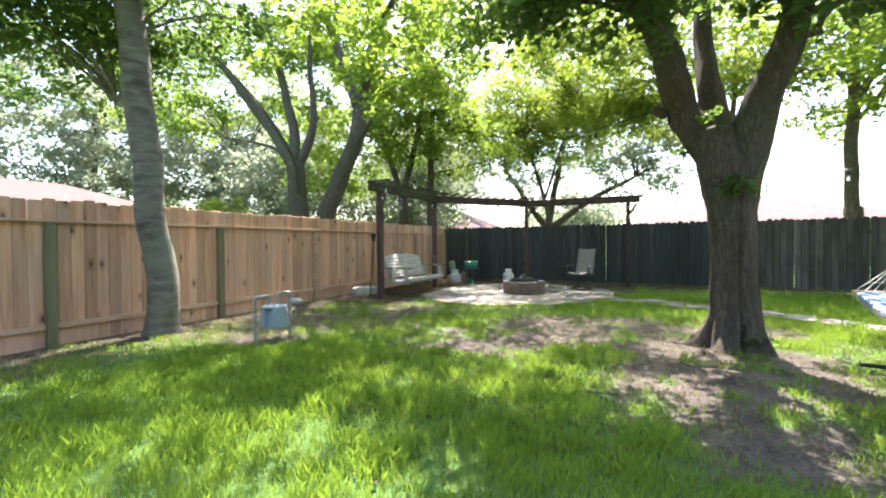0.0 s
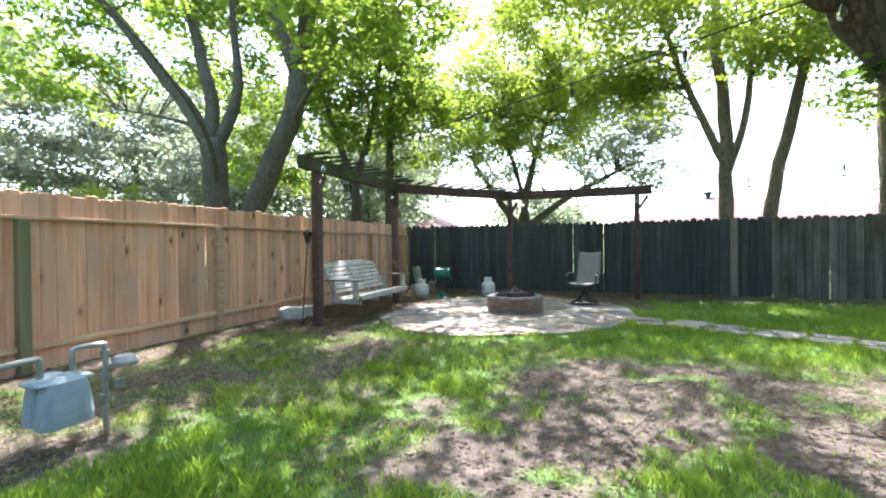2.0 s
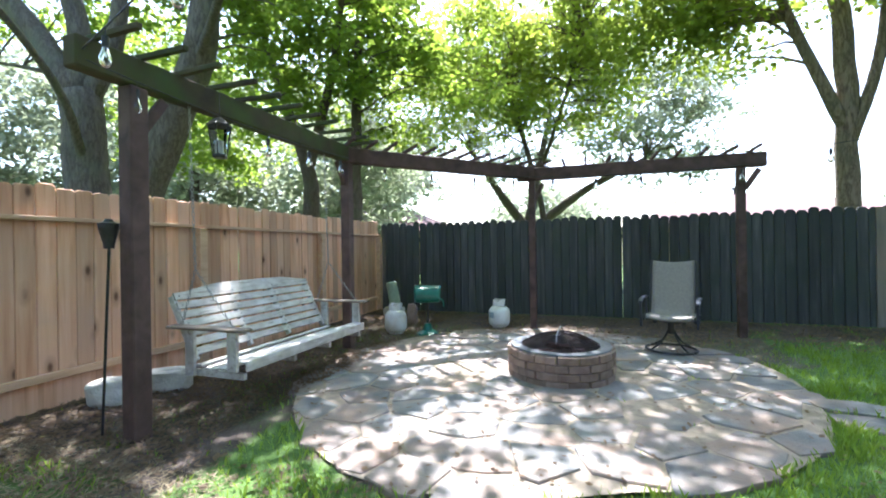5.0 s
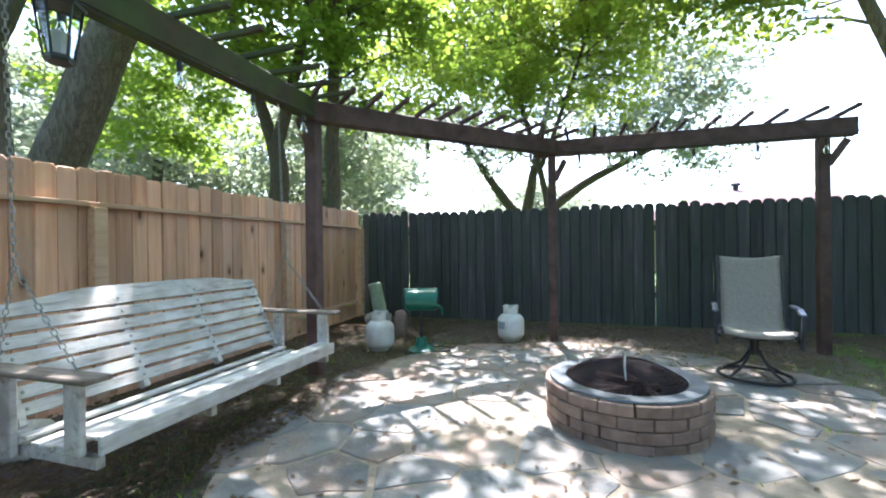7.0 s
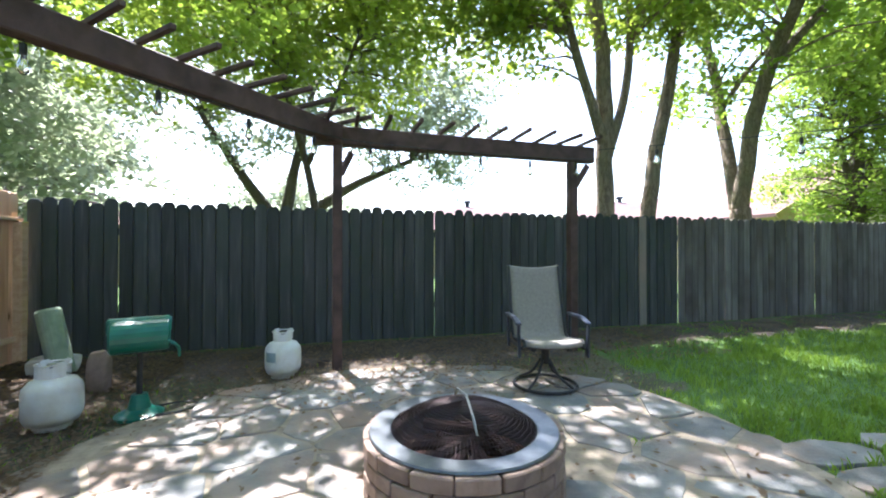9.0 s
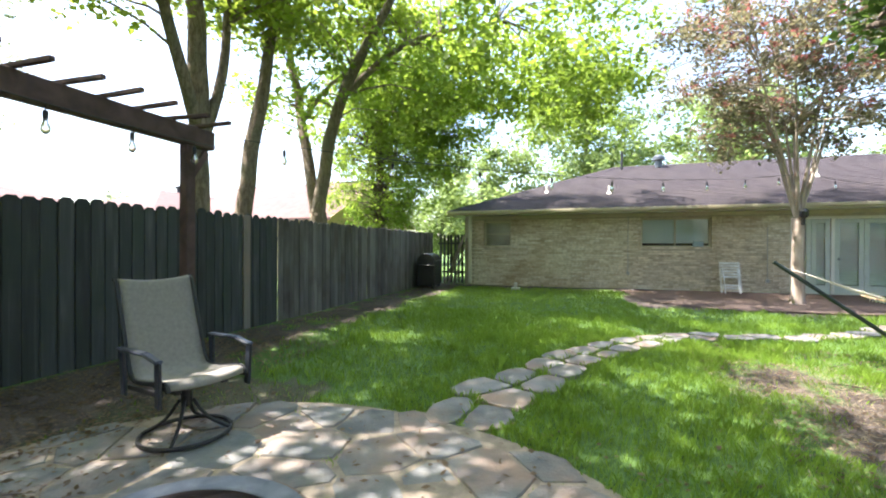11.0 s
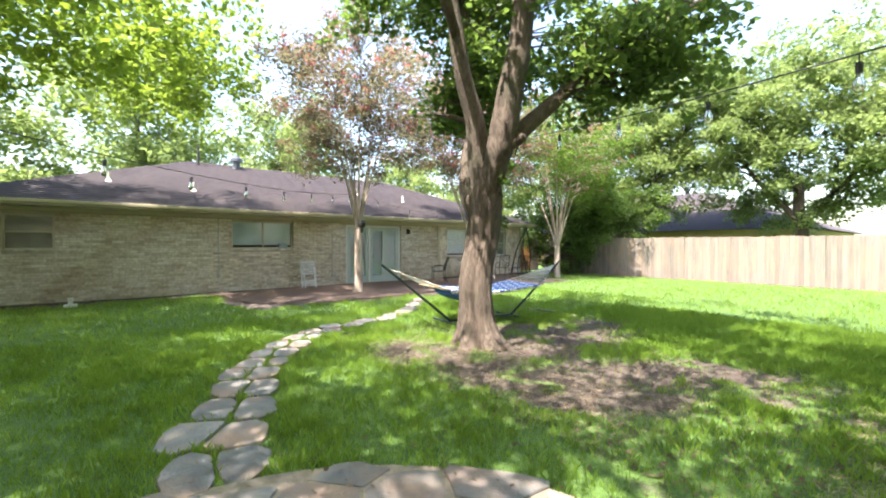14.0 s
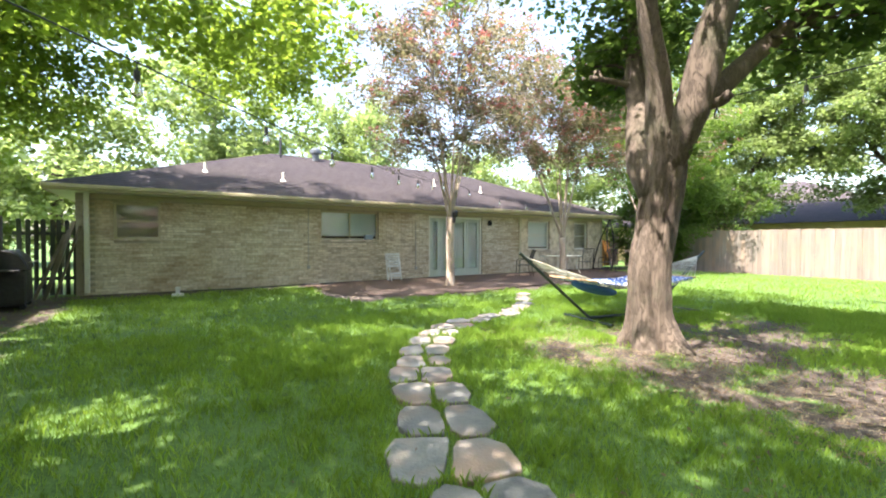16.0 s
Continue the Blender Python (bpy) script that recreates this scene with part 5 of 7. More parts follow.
# ---- fire pit ----
def fire_pit():
    c = (-1.06, 11.70)
    p = thing("fire_pit", (*c, 0), label="round fire pit of brown concrete blocks with a steel ring", category="fire pit")
    R, n, h = 0.508, 16, 0.073
    bm0 = bmesh.new()
    w = 2 * math.pi / n
    pts = []
    for r in (R - 0.11, R):
        for a in (-w / 2 * 0.965, 0, w / 2 * 0.965):
            pts.append((r, a))
    lo = [bm0.verts.new((r * math.cos(a), r * math.sin(a), 0.0)) for r, a in pts]
    hi = [bm0.verts.new((r * math.cos(a), r * math.sin(a), h - 0.005)) for r, a in pts]
    for q in ((0, 1, 4, 3), (1, 2, 5, 4)):
        bm0.faces.new([hi[i] for i in q][::-1])
        bm0.faces.new([lo[i] for i in q])
    for q in ((3, 4), (4, 5), (5, 2), (2, 1), (1, 0), (0, 3)):
        bm0.faces.new((lo[q[0]], lo[q[1]], hi[q[1]], hi[q[0]]))
    bmesh.ops.recalc_face_normals(bm0, faces=bm0.faces)
    bmesh.ops.bevel(bm0, geom=[e for e in bm0.edges if e.calc_face_angle(0) > 0.6], offset=0.006, segments=1, affect="EDGES")
    me = bpy.data.meshes.new("block")
    bm0.to_mesh(me)
    bm0.free()
    me.materials.append(M_PAVER)
    rng = random.Random(3)
    for k in range(4):
        for i in range(n):
            o = new("block", me)
            o.parent = p
            o.matrix_local = pose(rng.uniform(-.006, .006), rng.uniform(-.006, .006), k * h, 0, 0, math.degrees((i + 0.5 * (k % 2)) * w) + rng.uniform(-.4, .4))
    z = 4 * h
    bm = bmesh.new()
    lathe(bm, [(0.375, -0.2), (0.375, z + 0.01), (0.385, z + 0.012), (0.478, z + 0.012), (0.484, z + 0.002), (0.385, z + 0.002), (0.37, z - 0.2)], 48)
    part("steel_ring", bm, M_STEEL, p, "flat brushed steel ring", smooth=False)
    bm = bmesh.new()
    lathe(bm, [(0.37, z - 0.17), (0.2, z - 0.2), (0.0, z - 0.18)], 24)
    part("ash_bed", bm, M_RUST, p)
    for i in range(7):
        bm = bmesh.new()
        a = i * 0.9
        tube(bm, [(-0.25 * math.cos(a), -0.25 * math.sin(a), z - 0.16 + 0.02 * i), (0.02 * i, 0, z - 0.13 + 0.015 * i), (0.27 * math.cos(a), 0.25 * math.sin(a), z - 0.15 + 0.012 * i)], [0.03, 0.035, 0.028], 7)
        part("log", bm, M_CHAR, p, "charred log")
    # domed mesh screen and its handle
    bm = bmesh.new()
    N = 60
    for k in range(N):
        a = math.pi * k / N
        pts = []
        for j in range(13):
            t = -1 + j / 6
            x = 0.368 * t
            pts.append((x * math.cos(a), x * math.sin(a), z + 0.012 + 0.12 * (1 - t * t)))
        tube(bm, pts, 0.0019, 3, cap=False)
    for k in range(1, 20):
        r = 0.368 * k / 20
        zz = z + 0.012 + 0.12 * (1 - (k / 20) ** 2)
        tube(bm, [(r * math.cos(a / 20 * 2 * math.pi), r * math.sin(a / 20 * 2 * math.pi), zz) for a in range(20)], 0.0019, 3, closed=True)
    part("spark_screen", bm, M_SCREEN_RUST, p, "domed rusty black wire spark screen")["kind"] = "stuff"
    bm = bmesh.new()
    tube(bm, [(-0.02, -0.26, z + 0.06), (-0.02, -0.2, z + 0.13), (0, -0.05, z + 0.175), (0, 0.1, z + 0.165), (0.02, 0.2, z + 0.10)], 0.007, 6)
    part("handle", bm, M_PIPE, p)


fire_pit()


# ---- under the pergola ----
def porch_swing():
    s = thing("porch_swing", (0, 0, 0), label="flaking white slatted porch swing hung on chains from the pergola", category="swing")
    y0, y1 = 9.86, 11.58
    rng = random.Random(2)
    # back: seven long slats on a slope, the top one with a curved crest
    for i in range(7):
        t = i / 6
        x, z = -3.74 - 0.20 * t, 0.47 + 0.43 * t
        bm = bmesh.new()
        m = pose(x, 0, z, 0, -24, 0)
        if i < 6:
            box(bm, -0.009, 0.009, y0 + 0.02, y1 - 0.02, -0.0305, 0.0305, 0.003, m)
        else:
            n = 16
            fr = []
            for k in range(n + 1):
                u = k / n
                yy = y0 + 0.02 + (y1 - y0 - 0.04) * u
                h = 0.03 + 0.055 * (0.5 - 0.5 * math.cos(min(1, min(u, 1 - u) * 3.4) * math.pi))
                fr.append([bm.verts.new(m @ Vector(q)) for q in ((0.009, yy, -0.029), (0.009, yy, h), (-0.009, yy, h), (-0.009, yy, -0.029))])
            for a, b in zip(fr, fr[1:]):
                for j in range(4):
                    bm.faces.new((a[j], a[(j + 1) % 4], b[(j + 1) % 4], b[j]))
            bm.faces.new(fr[0])
            bm.faces.new(fr[-1][::-1])
        part("back_slat", bm, M_SWING, s)
        for y in (y0 + 0.06, y0 + 0.6, y1 - 0.6, y1 - 0.06):
            bm = bmesh.new()
            lathe(bm, [(0, 0), (0.009, 0), (0.007, 0.004), (0, 0.005)], 8)
            bmesh.ops.transform(bm, matrix=m @ pose(0.010, y, 0, 0, 90, 0), verts=bm.verts)
            part("bolt", bm, M_PIPE, s, "small rusty bolt head")
    for i in range(6):
        x = -3.66 + i * 0.078
        z, w = (0.385, 0.365, 0.36, 0.372, 0.40, 0.436)[i], 0.028 if i < 5 else 0.06
        bm = bmesh.new()
        box(bm, x - w, x + w, y0, y1, z - 0.018, z, 0.003)
        part("seat_slat", bm, M_SWING, s)
    bm = bmesh.new()
    box(bm, -3.205, -3.185, y0, y1, 0.36, 0.44, 0.004)
    part("front_rail", bm, M_SWING, s)
    for y in (y0 + 0.03, y0 + 0.6, y1 - 0.6, y1 - 0.03):
        bm = bmesh.new()
        beam(bm, (-3.72, y, 0.40), (-3.98, y, 0.90), 0.035, 0.05)
        part("back_rib", bm, M_SWING, s)
        bm = bmesh.new()
        box(bm, -3.72, -3.23, y - 0.018, y + 0.018, 0.29, 0.34, 0.003)
        part("seat_bearer", bm, M_SWING, s)
    for y in (y0 - 0.02, y1 + 0.02):
        for x in (-3.30, -3.72):
            bm = bmesh.new()
            box(bm, x - 0.045, x + 0.045, y - 0.015, y + 0.015, 0.30 if x < -3.5 else 0.36, 0.66, 0.004)
            part("arm_post", bm, M_SWING, s)
        bm = bmesh.new()
        box(bm, -3.92, -3.16, y - 0.055, y + 0.055, 0.662, 0.684, 0.006)
        part("arm_rest", bm, M_ARM, s, "bare brown-grey weathered arm rest")
        # chains: one from the beam, parting to the front and the back of the seat
        knot = Vector((-3.66, y, 1.12))
        for a, b in ((Vector((-3.70, y, 2.40)), knot), (knot, Vector((-3.31, y + 0.03, 0.67))), (knot, Vector((-3.84, y + 0.03, 0.69)))):
            bm = bmesh.new()
            n = int((b - a).length / 0.032)
            d = (b - a).normalized()
            e = d.cross(Vector((0.3, 0.9, 0.1))).normalized()
            f = d.cross(e)
            for k in range(n):
                c = a.lerp(b, (k + 0.5) / n)
                w = e if k % 2 else f
                tube(bm, [c + d * 0.021 * math.cos(q * math.pi / 3) + w * 0.010 * math.sin(q * math.pi / 3) for q in range(6)], 0.0028, 4, closed=True)
            part("chain", bm, M_PIPE, s, "galvanised chain")


M_ARM_METAL = surface("blue_black_metal", [(0.3, (0.018, 0.022, 0.035)), (0.7, (0.035, 0.042, 0.06))], 20, 0.35, fine=120, bump_s=0.1)


def swivel_chair():
    c = thing("patio_chair", (0.12, 12.95, 0.02), -14, "grey sling-back swivel chair with dark metal arms and a ring base", "chair")
    bm = bmesh.new()
    tube(bm, [(0.27 * math.cos(a * math.pi / 16), 0.27 * math.sin(a * math.pi / 16), 0.02) for a in range(32)], 0.014, 8, closed=True)
    part("ring_base", bm, M_BLACK, c)
    for k in range(4):
        a = math.pi / 4 + k * math.pi / 2
        bm = bmesh.new()
        tube(bm, smooth_line([(0.265 * math.cos(a), 0.265 * math.sin(a), 0.03), (0.13 * math.cos(a), 0.13 * math.sin(a), 0.11), (0.04 * math.cos(a), 0.04 * math.sin(a), 0.24)], 3), 0.012, 6)
        part("leg", bm, M_BLACK, c)
    bm = bmesh.new()
    lathe(bm, [(0, 0.2), (0.035, 0.2), (0.035, 0.33), (0.10, 0.335), (0.10, 0.35), (0, 0.35)], 14)
    part("pivot", bm, M_BLACK, c)
    bm = bmesh.new()
    for x in (-0.15, 0.15):
        box(bm, x - 0.02, x + 0.02, -0.2, 0.2, 0.345, 0.37, 0.003)
    part("rocker_plate", bm, M_BLACK, c)
    prof = [(-0.28, 0.405), (-0.265, 0.44), (-0.20, 0.448), (0.0, 0.415), (0.14, 0.405), (0.20, 0.43), (0.25, 0.52), (0.32, 0.72), (0.40, 0.97), (0.43, 1.04), (0.47, 1.035), (0.46, 0.99)]
    pr = smooth_line([(0, y, z) for y, z in prof], 3)
    bm = bmesh.new()
    nx = 8
    grid = [[bm.verts.new((-0.232 + 0.464 * i / nx, p.y, p.z - 0.022 * math.sin(math.pi * i / nx))) for i in range(nx + 1)] for p in pr]
    for a, b in zip(grid, grid[1:]):
        for i in range(nx):
            bm.faces.new((a[i], a[i + 1], b[i + 1], b[i]))
    o = part("sling", bm, M_SLING, c, "grey taupe mesh sling", smooth=True)
    md = o.modifiers.new("thick", "SOLIDIFY")
    md.thickness = 0.006
    for sx in (-1, 1):
        bm = bmesh.new()
        tube(bm, [(sx * 0.245, p.y, p.z - 0.006) for p in pr[:-4]], 0.014, 6)
        part("side_rail", bm, M_BLACK, c)
        bm = bmesh.new()
        beam(bm, (sx * 0.290, 0.24, 0.605), (sx * 0.290, -0.10, 0.615), 0.05, 0.022, 0.008)
        beam(bm, (sx * 0.290, -0.10, 0.615), (sx * 0.290, -0.27, 0.585), 0.05, 0.022, 0.008)
        part("arm_rest", bm, M_ARM_METAL, c, "dark blue-black metal arm rest")
        for ya, yb in ((-0.255, -0.245), (0.215, 0.20)):
            bm = bmesh.new()
            beam(bm, (sx * 0.290, ya, 0.59), (sx * 0.282, yb, 0.31), 0.022, 0.055, 0.006, up=(0, 1, 0))
            part("arm_post", bm, M_ARM_METAL, c)
        bm = bmesh.new()
        beam(bm, (sx * 0.262, -0.24, 0.385), (sx * 0.262, 0.19, 0.36), 0.022, 0.03)
        part("seat_rail", bm, M_BLACK, c)


def propane_tank(at, turn, band):
    t = thing("propane_tank", at, turn, "white propane cylinder standing on the ground" + (" with a dark label" if band else ""), "gas cylinder", "propane cylinders under the pergola")
    bm = bmesh.new()
    lathe(bm, [(0.0, 0.022), (0.08, 0.022), (0.14, 0.045), (0.162, 0.09), (0.165, 0.13), (0.165, 0.245), (0.158, 0.285), (0.125, 0.328), (0.05, 0.352), (0, 0.354)], 28)
    part("body", bm, M_TANK, t, smooth=True)
    bm = bmesh.new()
    lathe(bm, [(0.10, 0.0), (0.10, 0.07), (0.105, 0.07), (0.105, 0.0), (0.10, 0.0)], 24)
    part("foot_ring", bm, M_TANK, t)
    bm = bmesh.new()
    for a0 in (0.5, 3.64):
        n = 8
        r = []
        for k in range(n + 1):
            a = a0 + 2.1 * k / n
            r.append([bm.verts.new((rr * math.cos(a), rr * math.sin(a), z)) for rr, z in ((0.098, 0.35), (0.098, 0.45 - (0.03 if 2 < k < 6 else 0)), (0.092, 0.45 - (0.03 if 2 < k < 6 else 0)), (0.092, 0.35))])
        for p, q in zip(r, r[1:]):
            for j in range(4):
                bm.faces.new((p[j], p[(j + 1) % 4], q[(j + 1) % 4], q[j]))
    tube(bm, [(0.095 * math.cos(a * math.pi / 12), 0.095 * math.sin(a * math.pi / 12), 0.434) for a in range(24)], 0.006, 6, closed=True)
    part("collar", bm, M_TANK, t)
    bm = bmesh.new()
    lathe(bm, [(0, 0.37), (0.025, 0.37), (0.02, 0.41), (0.035, 0.415), (0.035, 0.435), (0, 0.44)], 10)
    part("valve", bm, M_BLACK if band else M_PIPE, t)
    if band:
        bm = bmesh.new()
        n = 6
        for (a0, w, z0, z1) in ((3.7, 0.7, 0.17, 0.26),):
            p = [[bm.verts.new((0.1665 * math.cos(a0 + w * k / n), 0.1665 * math.sin(a0 + w * k / n), z)) for z in (z0, z1)] for k in range(n + 1)]
            for a, b in zip(p, p[1:]):
                bm.faces.new((a[0], b[0], b[1], a[1]))
        part("label", bm, M_METER, t, "dark blue-grey label")


def pedestal_grill():
    g = thing("pedestal_grill", (-3.05, 13.2, 0), 20, "small green enamel pedestal grill with a round base", "grill")
    bm = bmesh.new()
    lathe(bm, [(0, 0), (0.15, 0), (0.155, 0.02), (0.12, 0.035), (0.075, 0.06), (0.05, 0.16), (0, 0.16)], 20)
    part("base", bm, M_GREEN_ENAMEL, g, smooth=False)
    bm = bmesh.new()
    tube(bm, [(0, 0, 0.15), (0, 0, 0.5)], 0.02, 10)
    part("pole", bm, M_BLACK, g)
    bm = bmesh.new()
    rings = tube(bm, [(-0.185, 0, 0.585), (-0.17, 0, 0.585), (0.17, 0, 0.585), (0.185, 0, 0.585)], [0.10, 0.122, 0.122, 0.10], 22)
    part("firebox", bm, M_GREEN_ENAMEL, g)
    bm = bmesh.new()
    tube(bm, [(-0.195, 0.01, 0.655), (-0.18, 0.01, 0.655), (0.18, 0.01, 0.655), (0.195, 0.01, 0.655)], [0.05, 0.066, 0.066, 0.05], 14)
    part("lid", bm, M_GREEN_ENAMEL, g)
    bm = bmesh.new()
    tube(bm, smooth_line([(0.17, -0.14, 0.55), (0.23, -0.14, 0.5), (0.24, -0.1, 0.42)], 3), 0.012, 6)
    part("handle", bm, M_GREEN_ENAMEL, g)
    bm = bmesh.new()
    tube(bm, [(0.2 + 0.17 * math.cos(a * math.pi / 12), 0.12 * math.sin(a * math.pi / 12) - 0.02, 0.02) for a in range(24)], 0.008, 5, closed=True)
    h = part("hose", bm, M_BLACK, g)


def under_pergola():
    porch_swing()
    swivel_chair()
    propane_tank((-3.53, 13.12, 0), 10, False)
    propane_tank((-2.13, 13.95, 0), 0, True)
    pedestal_grill()
    f = thing("foam_roll", (-4.2, 14.6, 0), label="pale green foam roll leaning in the fence corner", category="foam roll")
    bm = bmesh.new()
    lathe(bm, [(0.02, 0), (0.10, 0), (0.105, 0.02), (0.105, 0.63), (0.09, 0.655), (0.02, 0.655), (0.02, 0)], 20)
    bmesh.ops.transform(bm, matrix=pose(0, 0, 0, -5, -14, 0), verts=bm.verts)
    part("roll", bm, M_FOAM, f, smooth=False)
    rng = random.Random(12)
    for k, (x, y, sx, sy, sz, lab) in enumerate(((-4.55, 9.86, 0.34, 0.18, 0.16, "rough white limestone block beside the swing"), (-4.50, 10.25, 0.30, 0.16, 0.14, "rough white limestone block beside the swing"), (-4.62, 10.02, 0.22, 0.16, 0.13, "rough white limestone block beside the swing"), (-4.35, 14.75, 0.32, 0.2, 0.12, "rounded grey rock near the fence corner"), (-3.62, 13.95, 0.12, 0.1, 0.26, "upright pinkish stone behind the grill"))):
        r = thing("rock", (x, y, 0 if k != 2 else 0.0), rng.uniform(0, 60) if k < 4 else 0, lab, "rock")
        bm = bmesh.new()
        bmesh.ops.create_icosphere(bm, subdivisions=3, radius=1)
        for v in bm.verts:
            p = v.co.copy()
            q = Vector([math.copysign(abs(c) ** 0.55, c) for c in p])
            n = 1 + 0.16 * noise.noise(p * 1.6 + Vector((k * 7, 0, 0))) + 0.05 * noise.noise(p * 6)
            v.co = Vector((q.x * sx / 1.5, q.y * sy / 1.5, q.z * sz / 1.3)) * n + Vector((0, 0, sz * 0.55))
        part("stone", bm, M_LIME if k != 4 else M_PAVER, r, smooth=False)
    t = thing("garden_torch", (-3.98, 9.36, 0), label="black metal garden torch leaning beside the pergola post", category="torch")
    bm = bmesh.new()
    tube(bm, [(0, 0, -0.1), (0.15, -0.03, 1.30)], 0.009, 7)
    part("pole", bm, M_BLACK, t)
    bm = bmesh.new()
    lathe(bm, [(0, 0), (0.03, 0), (0.035, 0.04), (0.06, 0.14), (0.062, 0.17), (0.03, 0.18), (0.02, 0.2), (0, 0.2)], 14, (0.15, -0.03, 1.29))
    part("oil_cup", bm, M_BLACK, t)
    l = thing("lantern", (-3.46, 9.9, 1.98), label="black lantern with clear panes hanging from the pergola", category="lantern")
    bm = bmesh.new()
    lathe(bm, [(0, 0), (0.05, 0), (0.055, 0.015), (0.05, 0.03), (0, 0.03)], 6)
    lathe(bm, [(0.092, 0.24), (0.095, 0.255), (0.04, 0.30), (0.015, 0.315), (0, 0.32)], 6)
    lathe(bm, [(0.092, 0.24), (0, 0.24)], 6)
    for k in range(6):
        a = k * math.pi / 3
        tube(bm, [(0.05 * math.cos(a), 0.05 * math.sin(a), 0.02), (0.082 * math.cos(a), 0.082 * math.sin(a), 0.25)], 0.005, 4)
    tube(bm, [(0, 0, 0.31), (0, 0, 0.5)], 0.003, 4)
    part("frame", bm, M_BLACK, l)
    bm = bmesh.new()
    lathe(bm, [(0.045, 0.03), (0.076, 0.24)], 6)
    o = part("pane", bm, M_GLASS, l)
    bm = bmesh.new()
    tube(bm, [(0, 0, 0.03), (0, 0, 0.13)], 0.025, 10)
    part("candle", bm, M_TANK, l)


M_LIME = surface("chalky_limestone", [(0.3, (0.42, 0.40, 0.36)), (0.7, (0.60, 0.58, 0.53))], 9, 0.95, fine=50, bump_s=0.9, bump_d=0.01)
under_pergola()


# ---- string lights ----
def string_light(a, b, sag, n, label, m=18):
    s = thing("string_light", label=label, category="string lights", group="string lights over the yard")
    a, b = Vector(a), Vector(b)
    pt = lambda t: a.lerp(b, t) - Vector((0, 0, 4 * sag * t * (1 - t)))
    bm = bmesh.new()
    tube(bm, [pt(i / m) for i in range(m + 1)], 0.0055, 5)
    part("cable", bm, M_BLACK, s)
    for i in range(n):
        p = pt((i + 0.5) / n)
        bm = bmesh.new()
        lathe(bm, [(0, 0.0), (0.017, 0.0), (0.019, -0.03), (0.017, -0.065), (0, -0.065)], 8, p - Vector((0, 0, 0.05)))
        tube(bm, [p, p - Vector((0, 0, 0.05))], 0.004, 4)
        o = part("socket", bm, M_BLACK, s)
        bm = bmesh.new()
        lathe(bm, [(0.014, 0), (0.018, -0.02), (0.031, -0.055), (0.029, -0.085), (0.014, -0.105), (0, -0.108)], 10, p - Vector((0, 0, 0.115)))
        part("bulb", bm, M_BULB, s, "clear glass bulb", smooth=True)


string_light((-3.66, 9.1, 2.44), (-3.66, 12.2, 2.44), 0.06, 5, "bulbs strung on a cable along the mossy beam")
string_light((-3.6, 12.25, 2.42), (-1.6, 14.05, 2.36), 0.05, 4, "bulbs strung on a cable along the angled beam")
string_light((-1.6, 14.07, 2.36), (1.5, 14.1, 2.34), 0.04, 5, "bulbs strung on a cable along the end beam")
string_light((1.5, 14.1, 2.46), (9.7, 5.75, 3.0), 0.27, 9, "bulbs strung on a cable from the pergola to the crape myrtle", 26)
string_light((9.7, 5.6, 3.0), (10.2, 0.4, 2.7), 0.25, 4, "bulbs strung on a cable between the crape myrtles")
string_light((2.3, 7.3, 2.95), (-3.7, 9.1, 2.5), 0.12, 7, "bulbs strung on a cable from the shade tree to the pergola")


